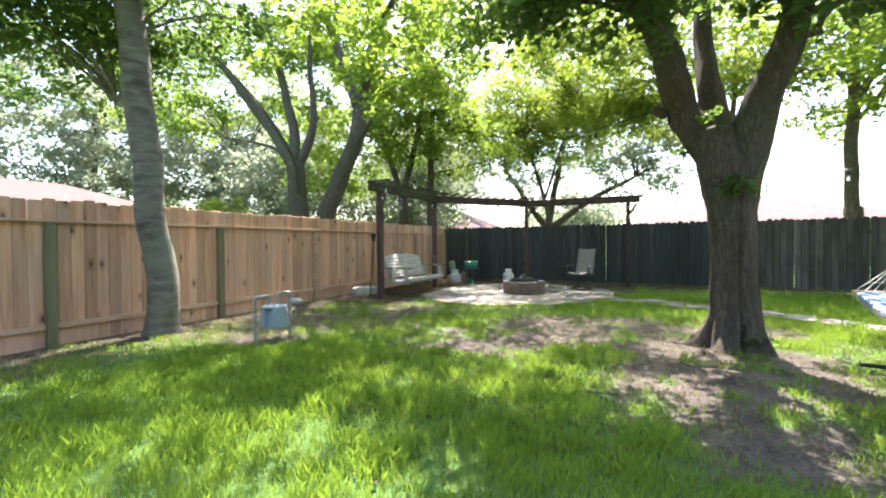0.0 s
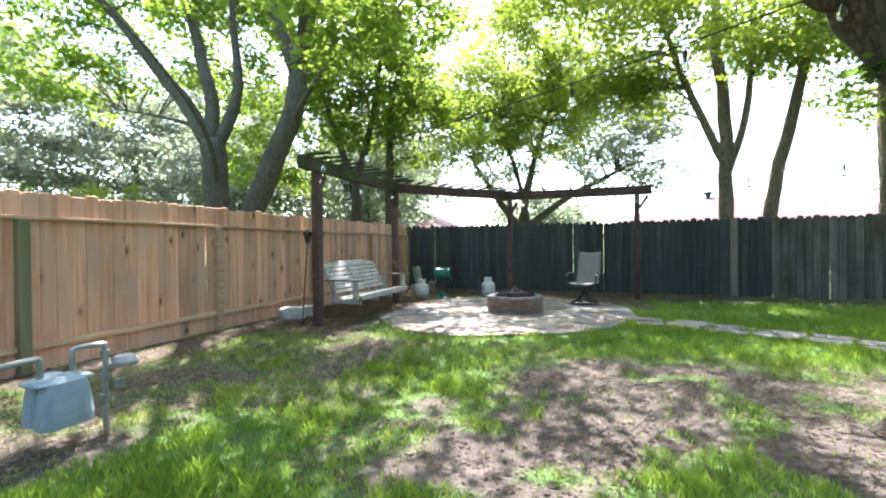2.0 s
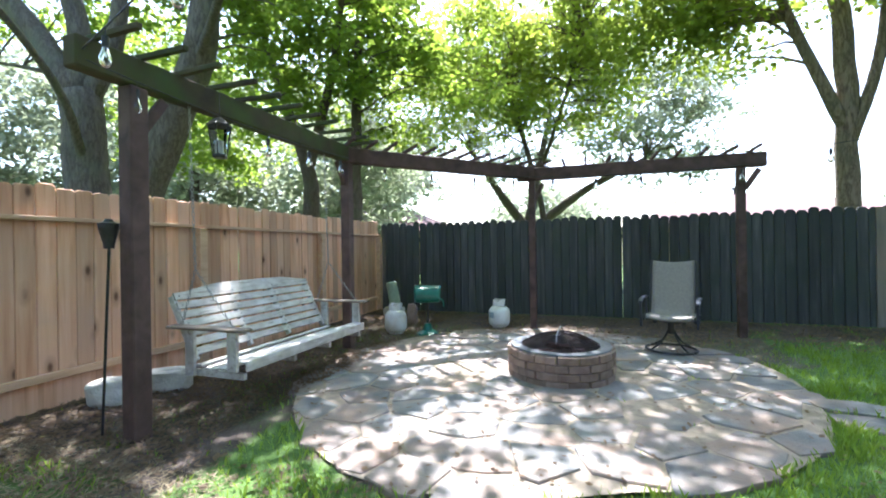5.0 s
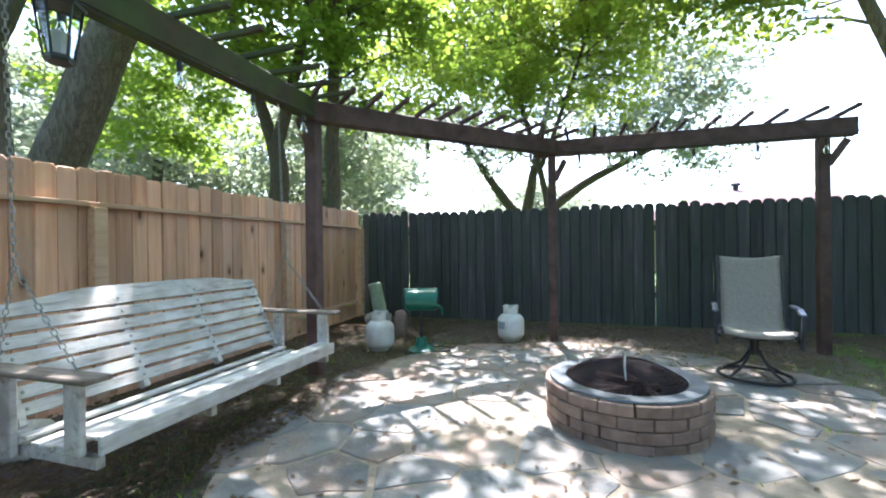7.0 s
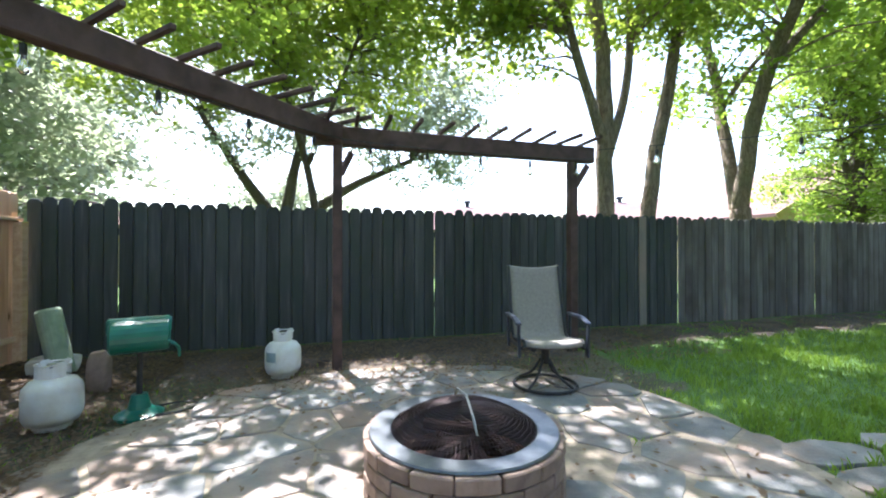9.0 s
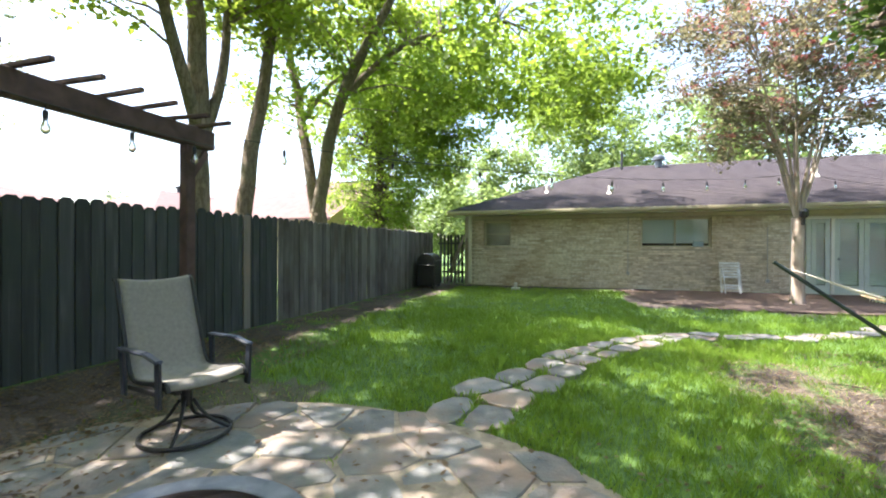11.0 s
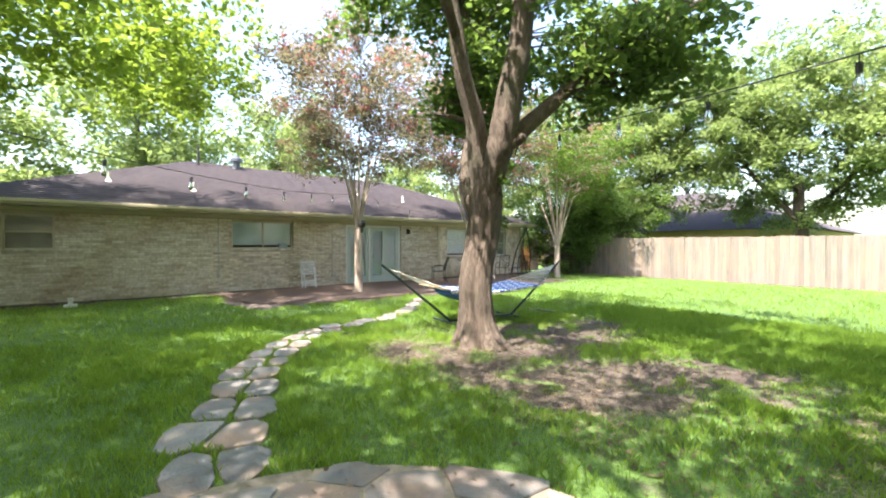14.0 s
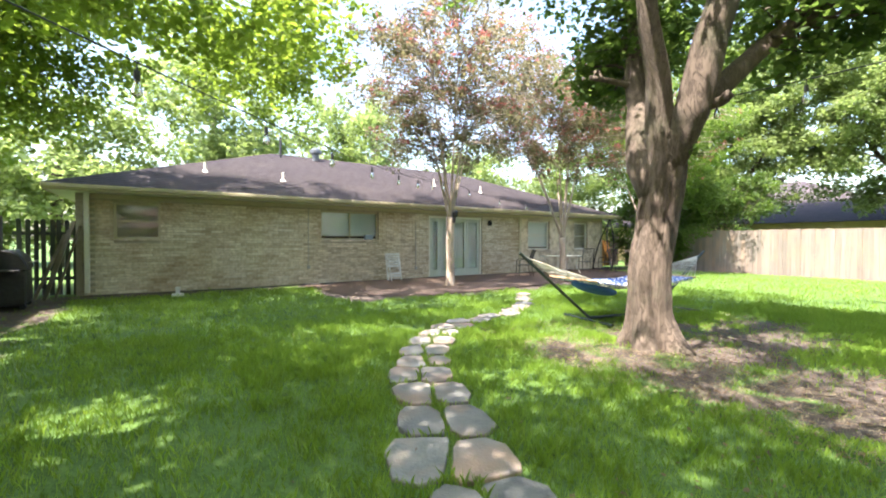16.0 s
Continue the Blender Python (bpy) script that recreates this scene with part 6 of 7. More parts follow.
# ---- on the lawn ----
def gas_meter():
    g = thing("gas_meter", (-2.8, 5.58, 0), 0, "grey-blue gas meter on bent galvanised pipes in the lawn", "gas meter")
    bm = bmesh.new()
    tube(bm, smooth_line([(0, -0.3, -0.05), (0, -0.3, 0.3), (0, -0.3, 0.535), (0, -0.27, 0.565), (0, -0.12, 0.57), (0, -0.09, 0.55), (0, -0.09, 0.45)], 3), 0.019, 9)
    part("inlet_pipe", bm, M_PIPE, g)
    bm = bmesh.new()
    tube(bm, smooth_line([(0, 0.27, -0.05), (0, 0.27, 0.3), (0, 0.27, 0.555), (0, 0.24, 0.585), (0, 0.11, 0.59), (0, 0.08, 0.565), (0, 0.08, 0.45)], 3), 0.018, 9)
    for z in (0.2, 0.34, 0.5):
        lathe(bm, [(0, 0), (0.03, 0), (0.03, 0.04), (0, 0.04)], 8, (0, 0.27, z))
    part("outlet_pipe", bm, M_PIPE, g)
    bm = bmesh.new()
    m = pose(0, 0, 0)
    prof = [(0.10, 0.14), (0.17, 0.15), (0.175, 0.2), (0.15, 0.36), (0.13, 0.42), (0.05, 0.45)]
    for cx, k in ((0.065, 1.0), (-0.085, 0.9)):
        rings = []
        for r, z in prof:
            ring = []
            for q in range(20):
                a = 2 * math.pi * q / 20
                ring.append(bm.verts.new((cx + math.copysign(abs(math.cos(a)) ** 0.6, math.cos(a)) * r * 0.48, math.copysign(abs(math.sin(a)) ** 0.6, math.sin(a)) * r * 0.82 * k, z + 0.02 * (1 - k))))
            rings.append(ring)
        for a, c in zip(rings, rings[1:]):
            for q in range(20):
                bm.faces.new((a[q], a[(q + 1) % 20], c[(q + 1) % 20], c[q]))
        bm.faces.new(rings[0][::-1])
        bm.faces.new(rings[-1])
    part("meter_body", bm, M_METER, g, smooth=False)
    bm = bmesh.new()
    box(bm, -0.10, 0.10, -0.15, 0.15, 0.405, 0.43, 0.01)
    part("flange", bm, M_METER, g)
    bm = bmesh.new()
    tube(bm, [(0, 0.27, 0.43), (0.02, 0.42, 0.44)], 0.028, 8)
    rr = lathe(bm, [(0, 0), (0.075, 0), (0.09, 0.015), (0.09, 0.035), (0.06, 0.07), (0, 0.08)], 16, (0.02, 0.38, 0.41))
    lathe(bm, [(0, 0), (0.03, 0), (0.03, 0.06), (0, 0.06)], 10, (0.0, 0.36, 0.26))
    part("regulator", bm, M_PIPE, g)


def hammock():
    h = thing("hammock", (3.9, 6.1, 0), label="blue and white quilted rope hammock on a dark green metal stand", category="hammock")
    u, v = Vector((0.17, 0.985, 0)), Vector((-0.985, 0.17, 0))
    P = lambda s, w, z: u * s + v * w + Vector((0, 0, z))
    bm = bmesh.new()
    tube(bm, [P(-0.74, 0, 0.05), P(0.74, 0, 0.05)], 0.024, 8)
    part("base_bar", bm, M_STAND, h)
    for sg in (-1, 1):
        bm = bmesh.new()
        tube(bm, [P(sg * 0.70, 0, 0.045), P(sg * 2.06, 0, 1.12)], 0.024, 8)
        part("arm", bm, M_STAND, h)
        bm = bmesh.new()
        tube(bm, [P(sg * 0.76, -0.55, 0.025), P(sg * 0.76, 0.55, 0.025)], 0.021, 8)
        part("foot_bar", bm, M_STAND, h)
        bm = bmesh.new()
        tube(bm, [P(sg * 2.0, 0, 1.06), P(sg * 1.88, 0, 1.03)], 0.007, 5)
        part("hook", bm, M_PIPE, h)
        bm = bmesh.new()
        tube(bm, [P(sg * 1.06, -0.56, 0.70), P(sg * 1.06, 0.56, 0.70)], 0.016, 8)
        part("spreader_bar", bm, M_CEDAR_RAIL, h, "wooden spreader bar")
        bm = bmesh.new()
        for i in range(17):
            w = -0.54 + 1.08 * i / 16
            tube(bm, [P(sg * 1.88, 0, 1.03), P(sg * 1.06, w, 0.705)], 0.004, 4, cap=False)
        for r in (0.25, 0.5, 0.75):
            tube(bm, [P(sg * (1.88 - 0.82 * r), -0.54 * r + 1.08 * r * i / 8, 1.03 - 0.325 * r) for i in range(9)], 0.004, 4)
        part("clew_ropes", bm, M_ROPE, h, "off-white rope netting")
    bm = bmesh.new()
    uv = bm.loops.layers.uv.new("uv")
    nu, nv = 30, 12
    top = []
    for i in range(nu + 1):
        s = -1.03 + 2.06 * i / nu
        row = []
        for j in range(nv + 1):
            w = -0.53 + 1.06 * j / nv
            sag = 0.17 * (1 - (s / 1.06) ** 2)
            z = 0.705 - sag * (1 - 0.5 * (w / 0.53) ** 2) + 0.008 * math.sin(i * 1.3) * math.sin(j * 1.9)
            row.append(bm.verts.new(P(s, w * (1 - 0.06 * (1 - (s / 1.06) ** 2)), z)))
        top.append(row)
    for i in range(nu):
        for j in range(nv):
            f = bm.faces.new((top[i][j], top[i + 1][j], top[i + 1][j + 1], top[i][j + 1]))
            for l, (a, b) in zip(f.loops, ((i, j), (i + 1, j), (i + 1, j + 1), (i, j + 1))):
                l[uv].uv = (a / nu, b / nv)
    o = part("quilted_bed", bm, M_HAMMOCK, h, "blue and white lattice-patterned quilted bed", smooth=True)
    o.modifiers.new("thick", "SOLIDIFY").thickness = 0.03
    rng = random.Random(3)
    for sgn in (-1, 1):
        bm = bmesh.new()
        for i in range(60):
            s = -1.0 + 2.0 * i / 59
            sag = 0.17 * (1 - (s / 1.06) ** 2) * 0.5
            p = P(s, sgn * 0.53 * (1 - 0.06 * (1 - (s / 1.06) ** 2)), 0.70 - sag)
            tube(bm, [p, p + v * sgn * 0.012 + Vector((0, 0, -0.03)), p + v * sgn * 0.01 + u * rng.uniform(-.015, .015) + Vector((0, 0, -0.065))], 0.005, 3, cap=False)
        part("fringe", bm, M_ROPE, h, "off-white rope fringe")
    bm = bmesh.new()
    bmesh.ops.create_icosphere(bm, subdivisions=3, radius=1)
    for w in bm.verts:
        c = w.co.copy()
        w.co = P(0.62 + 0.36 * c.x, 0.36 * c.y, 0.52 + (0.10 if c.z < 0 else 0.07) * c.z + 0.09 * (c.x + 0.2))
    part("blue_pad", bm, M_BLUE, h, "blue cloth pad sagging beneath the bed", smooth=True)


M_STAND = surface("dark_green_metal", [(0.3, (0.008, 0.016, 0.014)), (0.7, (0.02, 0.03, 0.027))], 12, 0.4, bump_s=0.05)
gas_meter()
hammock()


def rod(name, pts, r, mat, label, cat, group=""):
    t = thing(name, label=label, category=cat, group=group)
    bm = bmesh.new()
    tube(bm, smooth_line(pts, 6), r, 6)
    part("length", bm, mat, t)


rng_s = random.Random(31)
for k in range(46):
    x, y = rng_s.uniform(0.2, 3.8), rng_s.uniform(4.4, 8.4)
    a, L = rng_s.uniform(0, 6.3), rng_s.uniform(0.08, 0.4)
    rod("fallen_twig", [(x, y, 0.006), (x + L * 0.5 * math.cos(a) + 0.02, y + L * 0.5 * math.sin(a), 0.012), (x + L * math.cos(a), y + L * math.sin(a), 0.006)], 0.005, M_BARK, "thin dry twig lying on bare soil", "twig", "fallen twigs")
rod("fallen_branch", [(3.0, 4.3, 0.01), (3.6, 4.35, 0.03), (4.3, 4.2, 0.01)], 0.014, M_BARK_PALE, "pale fallen branch on bare soil", "branch")


# ---- along the house ----
def smoker():
    s = thing("barrel_smoker", (10.72, 15.05, 0), 6, "bulky black lidded grill cabinet standing against the dark fence", "grill")
    bm = bmesh.new()
    box(bm, -0.5, 0.5, -0.28, 0.28, 0.08, 0.74, 0.03)
    part("cabinet", bm, M_BLACK, s)
    bm = bmesh.new()
    n = 12
    rows = []
    for x in (-0.5, -0.47, 0.47, 0.5):
        k = 1.0 if abs(x) < 0.49 else 0.92
        rows.append([bm.verts.new((x, -0.30 * k * math.cos(math.pi * i / n), 0.745 + 0.36 * k * math.sin(math.pi * i / n))) for i in range(n + 1)])
    for a, c in zip(rows, rows[1:]):
        for i in range(n):
            bm.faces.new((a[i], a[i + 1], c[i + 1], c[i]))
    bm.faces.new(rows[0][::-1])
    bm.faces.new(rows[-1])
    part("lid", bm, M_BLACK, s)
    for sx in (-1, 1):
        bm = bmesh.new()
        box(bm, sx * 0.64 - 0.13, sx * 0.64 + 0.13, -0.22, 0.22, 0.72, 0.75, 0.008)
        part("side_shelf", bm, M_BLACK, s)
    bm = bmesh.new()
    tube(bm, smooth_line([(-0.34, -0.30, 0.86), (-0.34, -0.36, 0.88), (0, -0.37, 0.88), (0.34, -0.36, 0.88), (0.34, -0.30, 0.86)], 3), 0.013, 6)
    part("handle", bm, M_PIPE, s)
    for x in (-0.4, 0.4):
        bm = bmesh.new()
        tube(bm, [(x - 0.02, -0.22, 0.05), (x + 0.02, -0.22, 0.05)], 0.05, 12)
        part("wheel", bm, M_BLACK, s)


def leaning_boards():
    for k, (x0, y0, x1, y1, w) in enumerate(((11.75, 14.75, 12.28, 14.32, 0.10), (11.95, 14.6, 12.30, 14.22, 0.07), (12.05, 14.8, 12.32, 14.42, 0.12), (11.98, 14.95, 12.40, 14.5, 0.09))):
        b = thing("leaning_board", label="weathered grey board leaning against the house corner", category="board", group="boards at the house corner")
        bm = bmesh.new()
        beam(bm, (x0, y0, 0.0), (x1, y1, 1.72 - 0.1 * k), w, 0.02, 0.003)
        part("board", bm, M_PALE, b)


def folded_chair():
    c = thing("folded_garden_chair", (12.0, 6.3, 0), label="white slatted folding chair leaning against the brick wall", category="chair")
    m = pose(0, 0, 0, 0, 14, 0)
    for y in (-0.24, 0.24):
        bm = bmesh.new()
        box(bm, -0.015, 0.015, y - 0.02, y + 0.02, 0, 0.92, 0.004, m)
        part("side_rail", bm, M_TANK, c)
        bm = bmesh.new()
        beam(bm, (-0.12, y * 0.75, 0.0), (0.14, y * 0.75, 0.72), 0.03, 0.03)
        part("leg", bm, M_TANK, c)
    for i, z in enumerate((0.12, 0.2, 0.45, 0.53, 0.61, 0.69, 0.77, 0.85)):
        bm = bmesh.new()
        box(bm, -0.022, -0.006, -0.22, 0.22, z, z + 0.055, 0.003, m)
        part("slat", bm, M_TANK, c)


def terrace_chair(at, turn):
    c = thing("terrace_chair", at, turn, "dark metal terrace chair with a mesh back beside the house", "chair", "chairs by the house")
    for x in (-0.24, 0.24):
        bm = bmesh.new()
        tube(bm, smooth_line([(x, -0.26, 0), (x, -0.24, 0.42), (x, -0.2, 0.62), (x, 0.18, 0.64)], 3), 0.014, 6)
        tube(bm, smooth_line([(x, 0.3, 0), (x, 0.2, 0.4), (x, 0.26, 0.7), (x, 0.36, 0.98)], 3), 0.014, 6)
        part("side_frame", bm, M_BLACK, c)
    bm = bmesh.new()
    box(bm, -0.24, 0.24, -0.24, 0.22, 0.42, 0.44, 0.006)
    part("seat", bm, M_BLACK, c)
    bm = bmesh.new()
    for i in range(9):
        x = -0.22 + 0.44 * i / 8
        tube(bm, smooth_line([(x, 0.2, 0.46), (x, 0.26, 0.7), (x, 0.355, 0.97)], 2), 0.009, 4)
    tube(bm, [(-0.24, 0.36, 0.98), (0.24, 0.36, 0.98)], 0.016, 6)
    part("backrest", bm, M_BLACK, c)
    return c


def terrace_table():
    t = thing("terrace_table", (11.3, -0.9, 0), 0, "light-topped terrace table with bent metal legs", "table")
    bm = bmesh.new()
    box(bm, -0.45, 0.45, -0.75, 0.75, 0.70, 0.73, 0.01)
    part("tabletop", bm, M_TRIM_WHITE, t)
    for x in (-0.38, 0.38):
        for y in (-0.62, 0.62):
            bm = bmesh.new()
            tube(bm, smooth_line([(x * 1.1, y * 1.1, 0), (x * 0.8, y * 0.85, 0.35), (x, y, 0.7)], 3), 0.016, 6)
            part("leg", bm, M_TRIM_WHITE, t)


def terrace():
    smoker()
    leaning_boards()
    folded_chair()
    terrace_chair((10.95, 1.5, 0), 150)
    terrace_chair((11.4, -2.6, 0), 200)
    terrace_chair((10.6, -2.9, 0), 70)
    terrace_table()
    # dark swing-seat stand by the far corner of the house
    s = thing("swing_stand", (11.7, -4.6, 0), label="dark metal swing stand beside the house corner", category="swing stand")
    bm = bmesh.new()
    tube(bm, smooth_line([(-0.5, 0.5, 0), (-0.1, 0.3, 1.3), (0, 0, 2.35), (0.05, -0.4, 1.3), (0.3, -0.7, 0)], 6), 0.03, 8)
    tube(bm, smooth_line([(0.6, 0.4, 0), (0.4, 0.2, 1.2), (0, 0, 2.3)], 5), 0.03, 8)
    tube(bm, [(-0.5, 0.5, 0.03), (0.6, 0.4, 0.03), (0.3, -0.7, 0.03)], 0.025, 8)
    part("frame", bm, M_BLACK, s)
    bm = bmesh.new()
    tube(bm, smooth_line([(0, 0, 2.2), (-0.25, 0, 1.6), (-0.3, 0, 0.8), (0, 0, 0.45), (0.3, 0, 0.8), (0.2, 0, 1.6), (0, 0, 2.2)], 4), 0.012, 6)
    part("seat_hoop", bm, M_BLACK, s)
    # side fence between the house and the far corner
    f = fence_thing("side_gate", "orange-stained board gate beside the house")
    for i in range(13):
        bm = bmesh.new()
        y = -5.3 - i * 0.19
        box(bm, 13.30, 13.32, y - 0.09, y + 0.09, 0.03, 1.35 if i < 9 else 1.75, 0.004)
        part("board", bm, M_GATE_ORANGE if i < 9 else M_PALE, f)
    bm = bmesh.new()
    for z in (0.3, 1.1):
        box(bm, 13.325, 13.36, -7.75, -5.2, z, z + 0.08)
    part("rail", bm, M_GATE_ORANGE, f)
    # wall lamp, pipe, cables and the hose
    w = thing("wall_lamp", (HX, 2.02, 2.0), label="black coach lamp on the brick wall", category="wall lamp")
    bm = bmesh.new()
    box(bm, -0.03, 0.0, -0.05, 0.05, -0.1, 0.1, 0.005)
    tube(bm, smooth_line([(-0.02, 0, 0.06), (-0.09, 0, 0.12), (-0.13, 0, 0.06)], 3), 0.008, 5)
    lathe(bm, [(0, 0.0), (0.045, -0.01), (0.055, -0.06), (0.035, -0.17), (0, -0.18)], 8, (-0.13, 0, 0.07))
    part("body", bm, M_BLACK, w)
    d = thing("floodlight", (9.62, 5.62, 1.98), label="black lamp strapped to the crape myrtle trunk", category="lamp")
    bm = bmesh.new()
    lathe(bm, [(0, 0), (0.06, 0.01), (0.085, 0.07), (0.085, 0.16), (0.06, 0.2), (0, 0.21)], 12)
    box(bm, -0.04, 0.04, -0.03, 0.03, -0.16, 0.0, 0.01)
    bmesh.ops.transform(bm, matrix=pose(-0.06, 0, 0, 0, -12, 0), verts=bm.verts)
    part("body", bm, M_BLACK, d)
    p = thing("cleanout_pipe", (11.2, 12.35, 0), label="short white plastic cleanout pipe at the foot of the wall", category="pipe")
    bm = bmesh.new()
    box(bm, -0.10, 0.10, -0.12, 0.12, -0.02, 0.05, 0.01)
    lathe(bm, [(0, 0.05), (0.045, 0.05), (0.045, 0.16), (0.055, 0.165), (0.055, 0.2), (0, 0.2)], 12)
    part("body", bm, M_TANK, p)
    for y, z0, z1 in ((9.0, 0.55, 2.28), (5.3, 0.4, 1.9)):
        c = thing("wall_conduit", (HX - 0.012, y, 0), label="thin grey conduit fixed to the brick wall", category="conduit", group="conduits on the wall")
        bm = bmesh.new()
        tube(bm, [(0, 0, z0), (0, 0, z1)], 0.011, 6)
        part("pipe", bm, M_PIPE, c)
        bm = bmesh.new()
        box(bm, -0.05, 0.0, -0.045, 0.045, z0 - 0.1, z0, 0.006)
        part("junction_box", bm, M_PIPE, c)
    rod("garden_hose", [(12.1, 9.2, 0.03), (11.8, 8.7, 0.03), (12.05, 8.3, 0.03), (11.7, 8.9, 0.045), (12.0, 9.4, 0.03), (11.8, 10.6, 0.02), (11.95, 12.0, 0.02)], 0.014, M_BLACK, "black garden hose lying along the wall", "hose")
    a = thing("window_box_unit", (HX + 0.02, 7.05, 1.335), label="small grey box standing on the window sill", category="box")
    bm = bmesh.new()
    box(bm, -0.04, 0.05, -0.14, 0.14, 0, 0.16, 0.012)
    part("body", bm, M_METER, a)


terrace()
# ---- flagstones ----
FLAGS = []


def clip_poly(poly, px, py, nx, ny):
    out = []
    for i in range(len(poly)):
        a, b = poly[i], poly[(i + 1) % len(poly)]
        da, db = (a[0] - px) * nx + (a[1] - py) * ny, (b[0] - px) * nx + (b[1] - py) * ny
        if da <= 0:
            out.append(a)
        if da * db < 0:
            t = da / (da - db)
            out.append((a[0] + (b[0] - a[0]) * t, a[1] + (b[1] - a[1]) * t))
    return out


def voronoi(seeds, bounds, joint=0.02):
    cells = []
    for i, (x, y) in enumerate(seeds):
        poly = list(bounds(x, y))
        for j, (u, v) in enumerate(seeds):
            if i == j:
                continue
            dx, dy = u - x, v - y
            L = math.hypot(dx, dy)
            if L > 3:
                continue
            poly = clip_poly(poly, x + dx / 2 - dx / L * joint / 2, y + dy / 2 - dy / L * joint / 2, dx / L, dy / L)
            if len(poly) < 3:
                break
        cells.append(poly)
    return cells


def flag(poly, rng, parent, z=0.0, thick=0.05, mat=None):
    """One stone with an uneven outline and a chipped upper edge."""
    cx, cy = sum(p[0] for p in poly) / len(poly), sum(p[1] for p in poly) / len(poly)
    out = []
    for i in range(len(poly)):
        a, b = poly[i], poly[(i + 1) % len(poly)]
        L = math.hypot(b[0] - a[0], b[1] - a[1])
        m = max(1, int(L / 0.14))
        for k in range(m):
            t = k / m
            if k == 0 and L > 0.1:
                t = 0.06
            jx, jy = rng.uniform(-.012, .012), rng.uniform(-.012, .012)
            out.append((a[0] + (b[0] - a[0]) * t + jx, a[1] + (b[1] - a[1]) * t + jy))
    if len(out) < 3:
        return
    tilt = (rng.uniform(-.012, .012), rng.uniform(-.012, .012))
    zz = z + rng.uniform(-.006, .008)
    bm = bmesh.new()
    lo = [bm.verts.new((x - cx, y - cy, -thick)) for x, y in out]
    md = [bm.verts.new((x - cx, y - cy, tilt[0] * (x - cx) + tilt[1] * (y - cy) - 0.008)) for x, y in out]
    hi = [bm.verts.new(((x - cx) * 0.975, (y - cy) * 0.975, tilt[0] * (x - cx) + tilt[1] * (y - cy))) for x, y in out]
    n = len(out)
    for i in range(n):
        j = (i + 1) % n
        bm.faces.new((lo[i], lo[j], md[j], md[i]))
        bm.faces.new((md[i], md[j], hi[j], hi[i]))
    bm.faces.new(hi)
    FLAGS.append(out)
    o = link("flagstone", bm, mat or M_STONE, parent)
    o.location = (cx, cy, zz)


def patio_edge(x, y):
    """The patio's radius in the direction of a point: drawn in towards the lawn."""
    a = math.degrees(math.atan2(y - PATIO_C[1], x - PATIO_C[0]))
    return float(np.interp(a, [-110, -75, -5, 25, 60], [PATIO_R, 2.03, 2.10, 2.33, PATIO_R]))


def patio():
    rng = random.Random(8)
    p = thing("patio", label="irregular grey flagstone patio with sandy joints", category="patio", kind="structure")
    bm = bmesh.new()
    n = 64
    c = bm.verts.new((PATIO_C[0], PATIO_C[1], 0.018))
    ring = []
    for k in range(n):
        u, v = math.cos(2 * math.pi * k / n), math.sin(2 * math.pi * k / n)
        r = patio_edge(PATIO_C[0] + u, PATIO_C[1] + v) - 0.06
        ring.append(bm.verts.new((PATIO_C[0] + r * u, PATIO_C[1] + r * v, 0.010)))
    for k in range(n):
        bm.faces.new((c, ring[k], ring[(k + 1) % n]))
    part("joint_bed", bm, M_JOINT, p)
    seeds, own = [], []
    for _ in range(9000):
        a, r = rng.uniform(0, 2 * math.pi), (PATIO_R + 0.7) * math.sqrt(rng.random())
        x, y = PATIO_C[0] + r * math.cos(a), PATIO_C[1] + r * math.sin(a)
        gap = 0.26 + 0.42 * rng.random() ** 1.6
        if all(math.hypot(x - u, y - v) > (gap + g) / 2 for (u, v), g in zip(seeds, own)):
            seeds.append((x, y))
            own.append(gap)

    def bounds(x, y):
        return [(x + 0.8 * math.cos(2 * math.pi * k / 16), y + 0.8 * math.sin(2 * math.pi * k / 16)) for k in range(16)]
    for (x, y), poly in zip(seeds, voronoi(seeds, bounds, 0.02)):
        if len(poly) >= 3 and math.hypot(x - PATIO_C[0], y - PATIO_C[1]) < patio_edge(x, y) - 0.06:
            cut = []
            for u, v in poly:
                d, e = math.hypot(u - PATIO_C[0], v - PATIO_C[1]), patio_edge(u, v) + 0.04 * math.sin(5 * u + 3 * v)
                k = min(1.0, e / d)
                cut.append((PATIO_C[0] + (u - PATIO_C[0]) * k, PATIO_C[1] + (v - PATIO_C[1]) * k))
            poly = cut
            flag(poly, rng, p, 0.018)
    return p


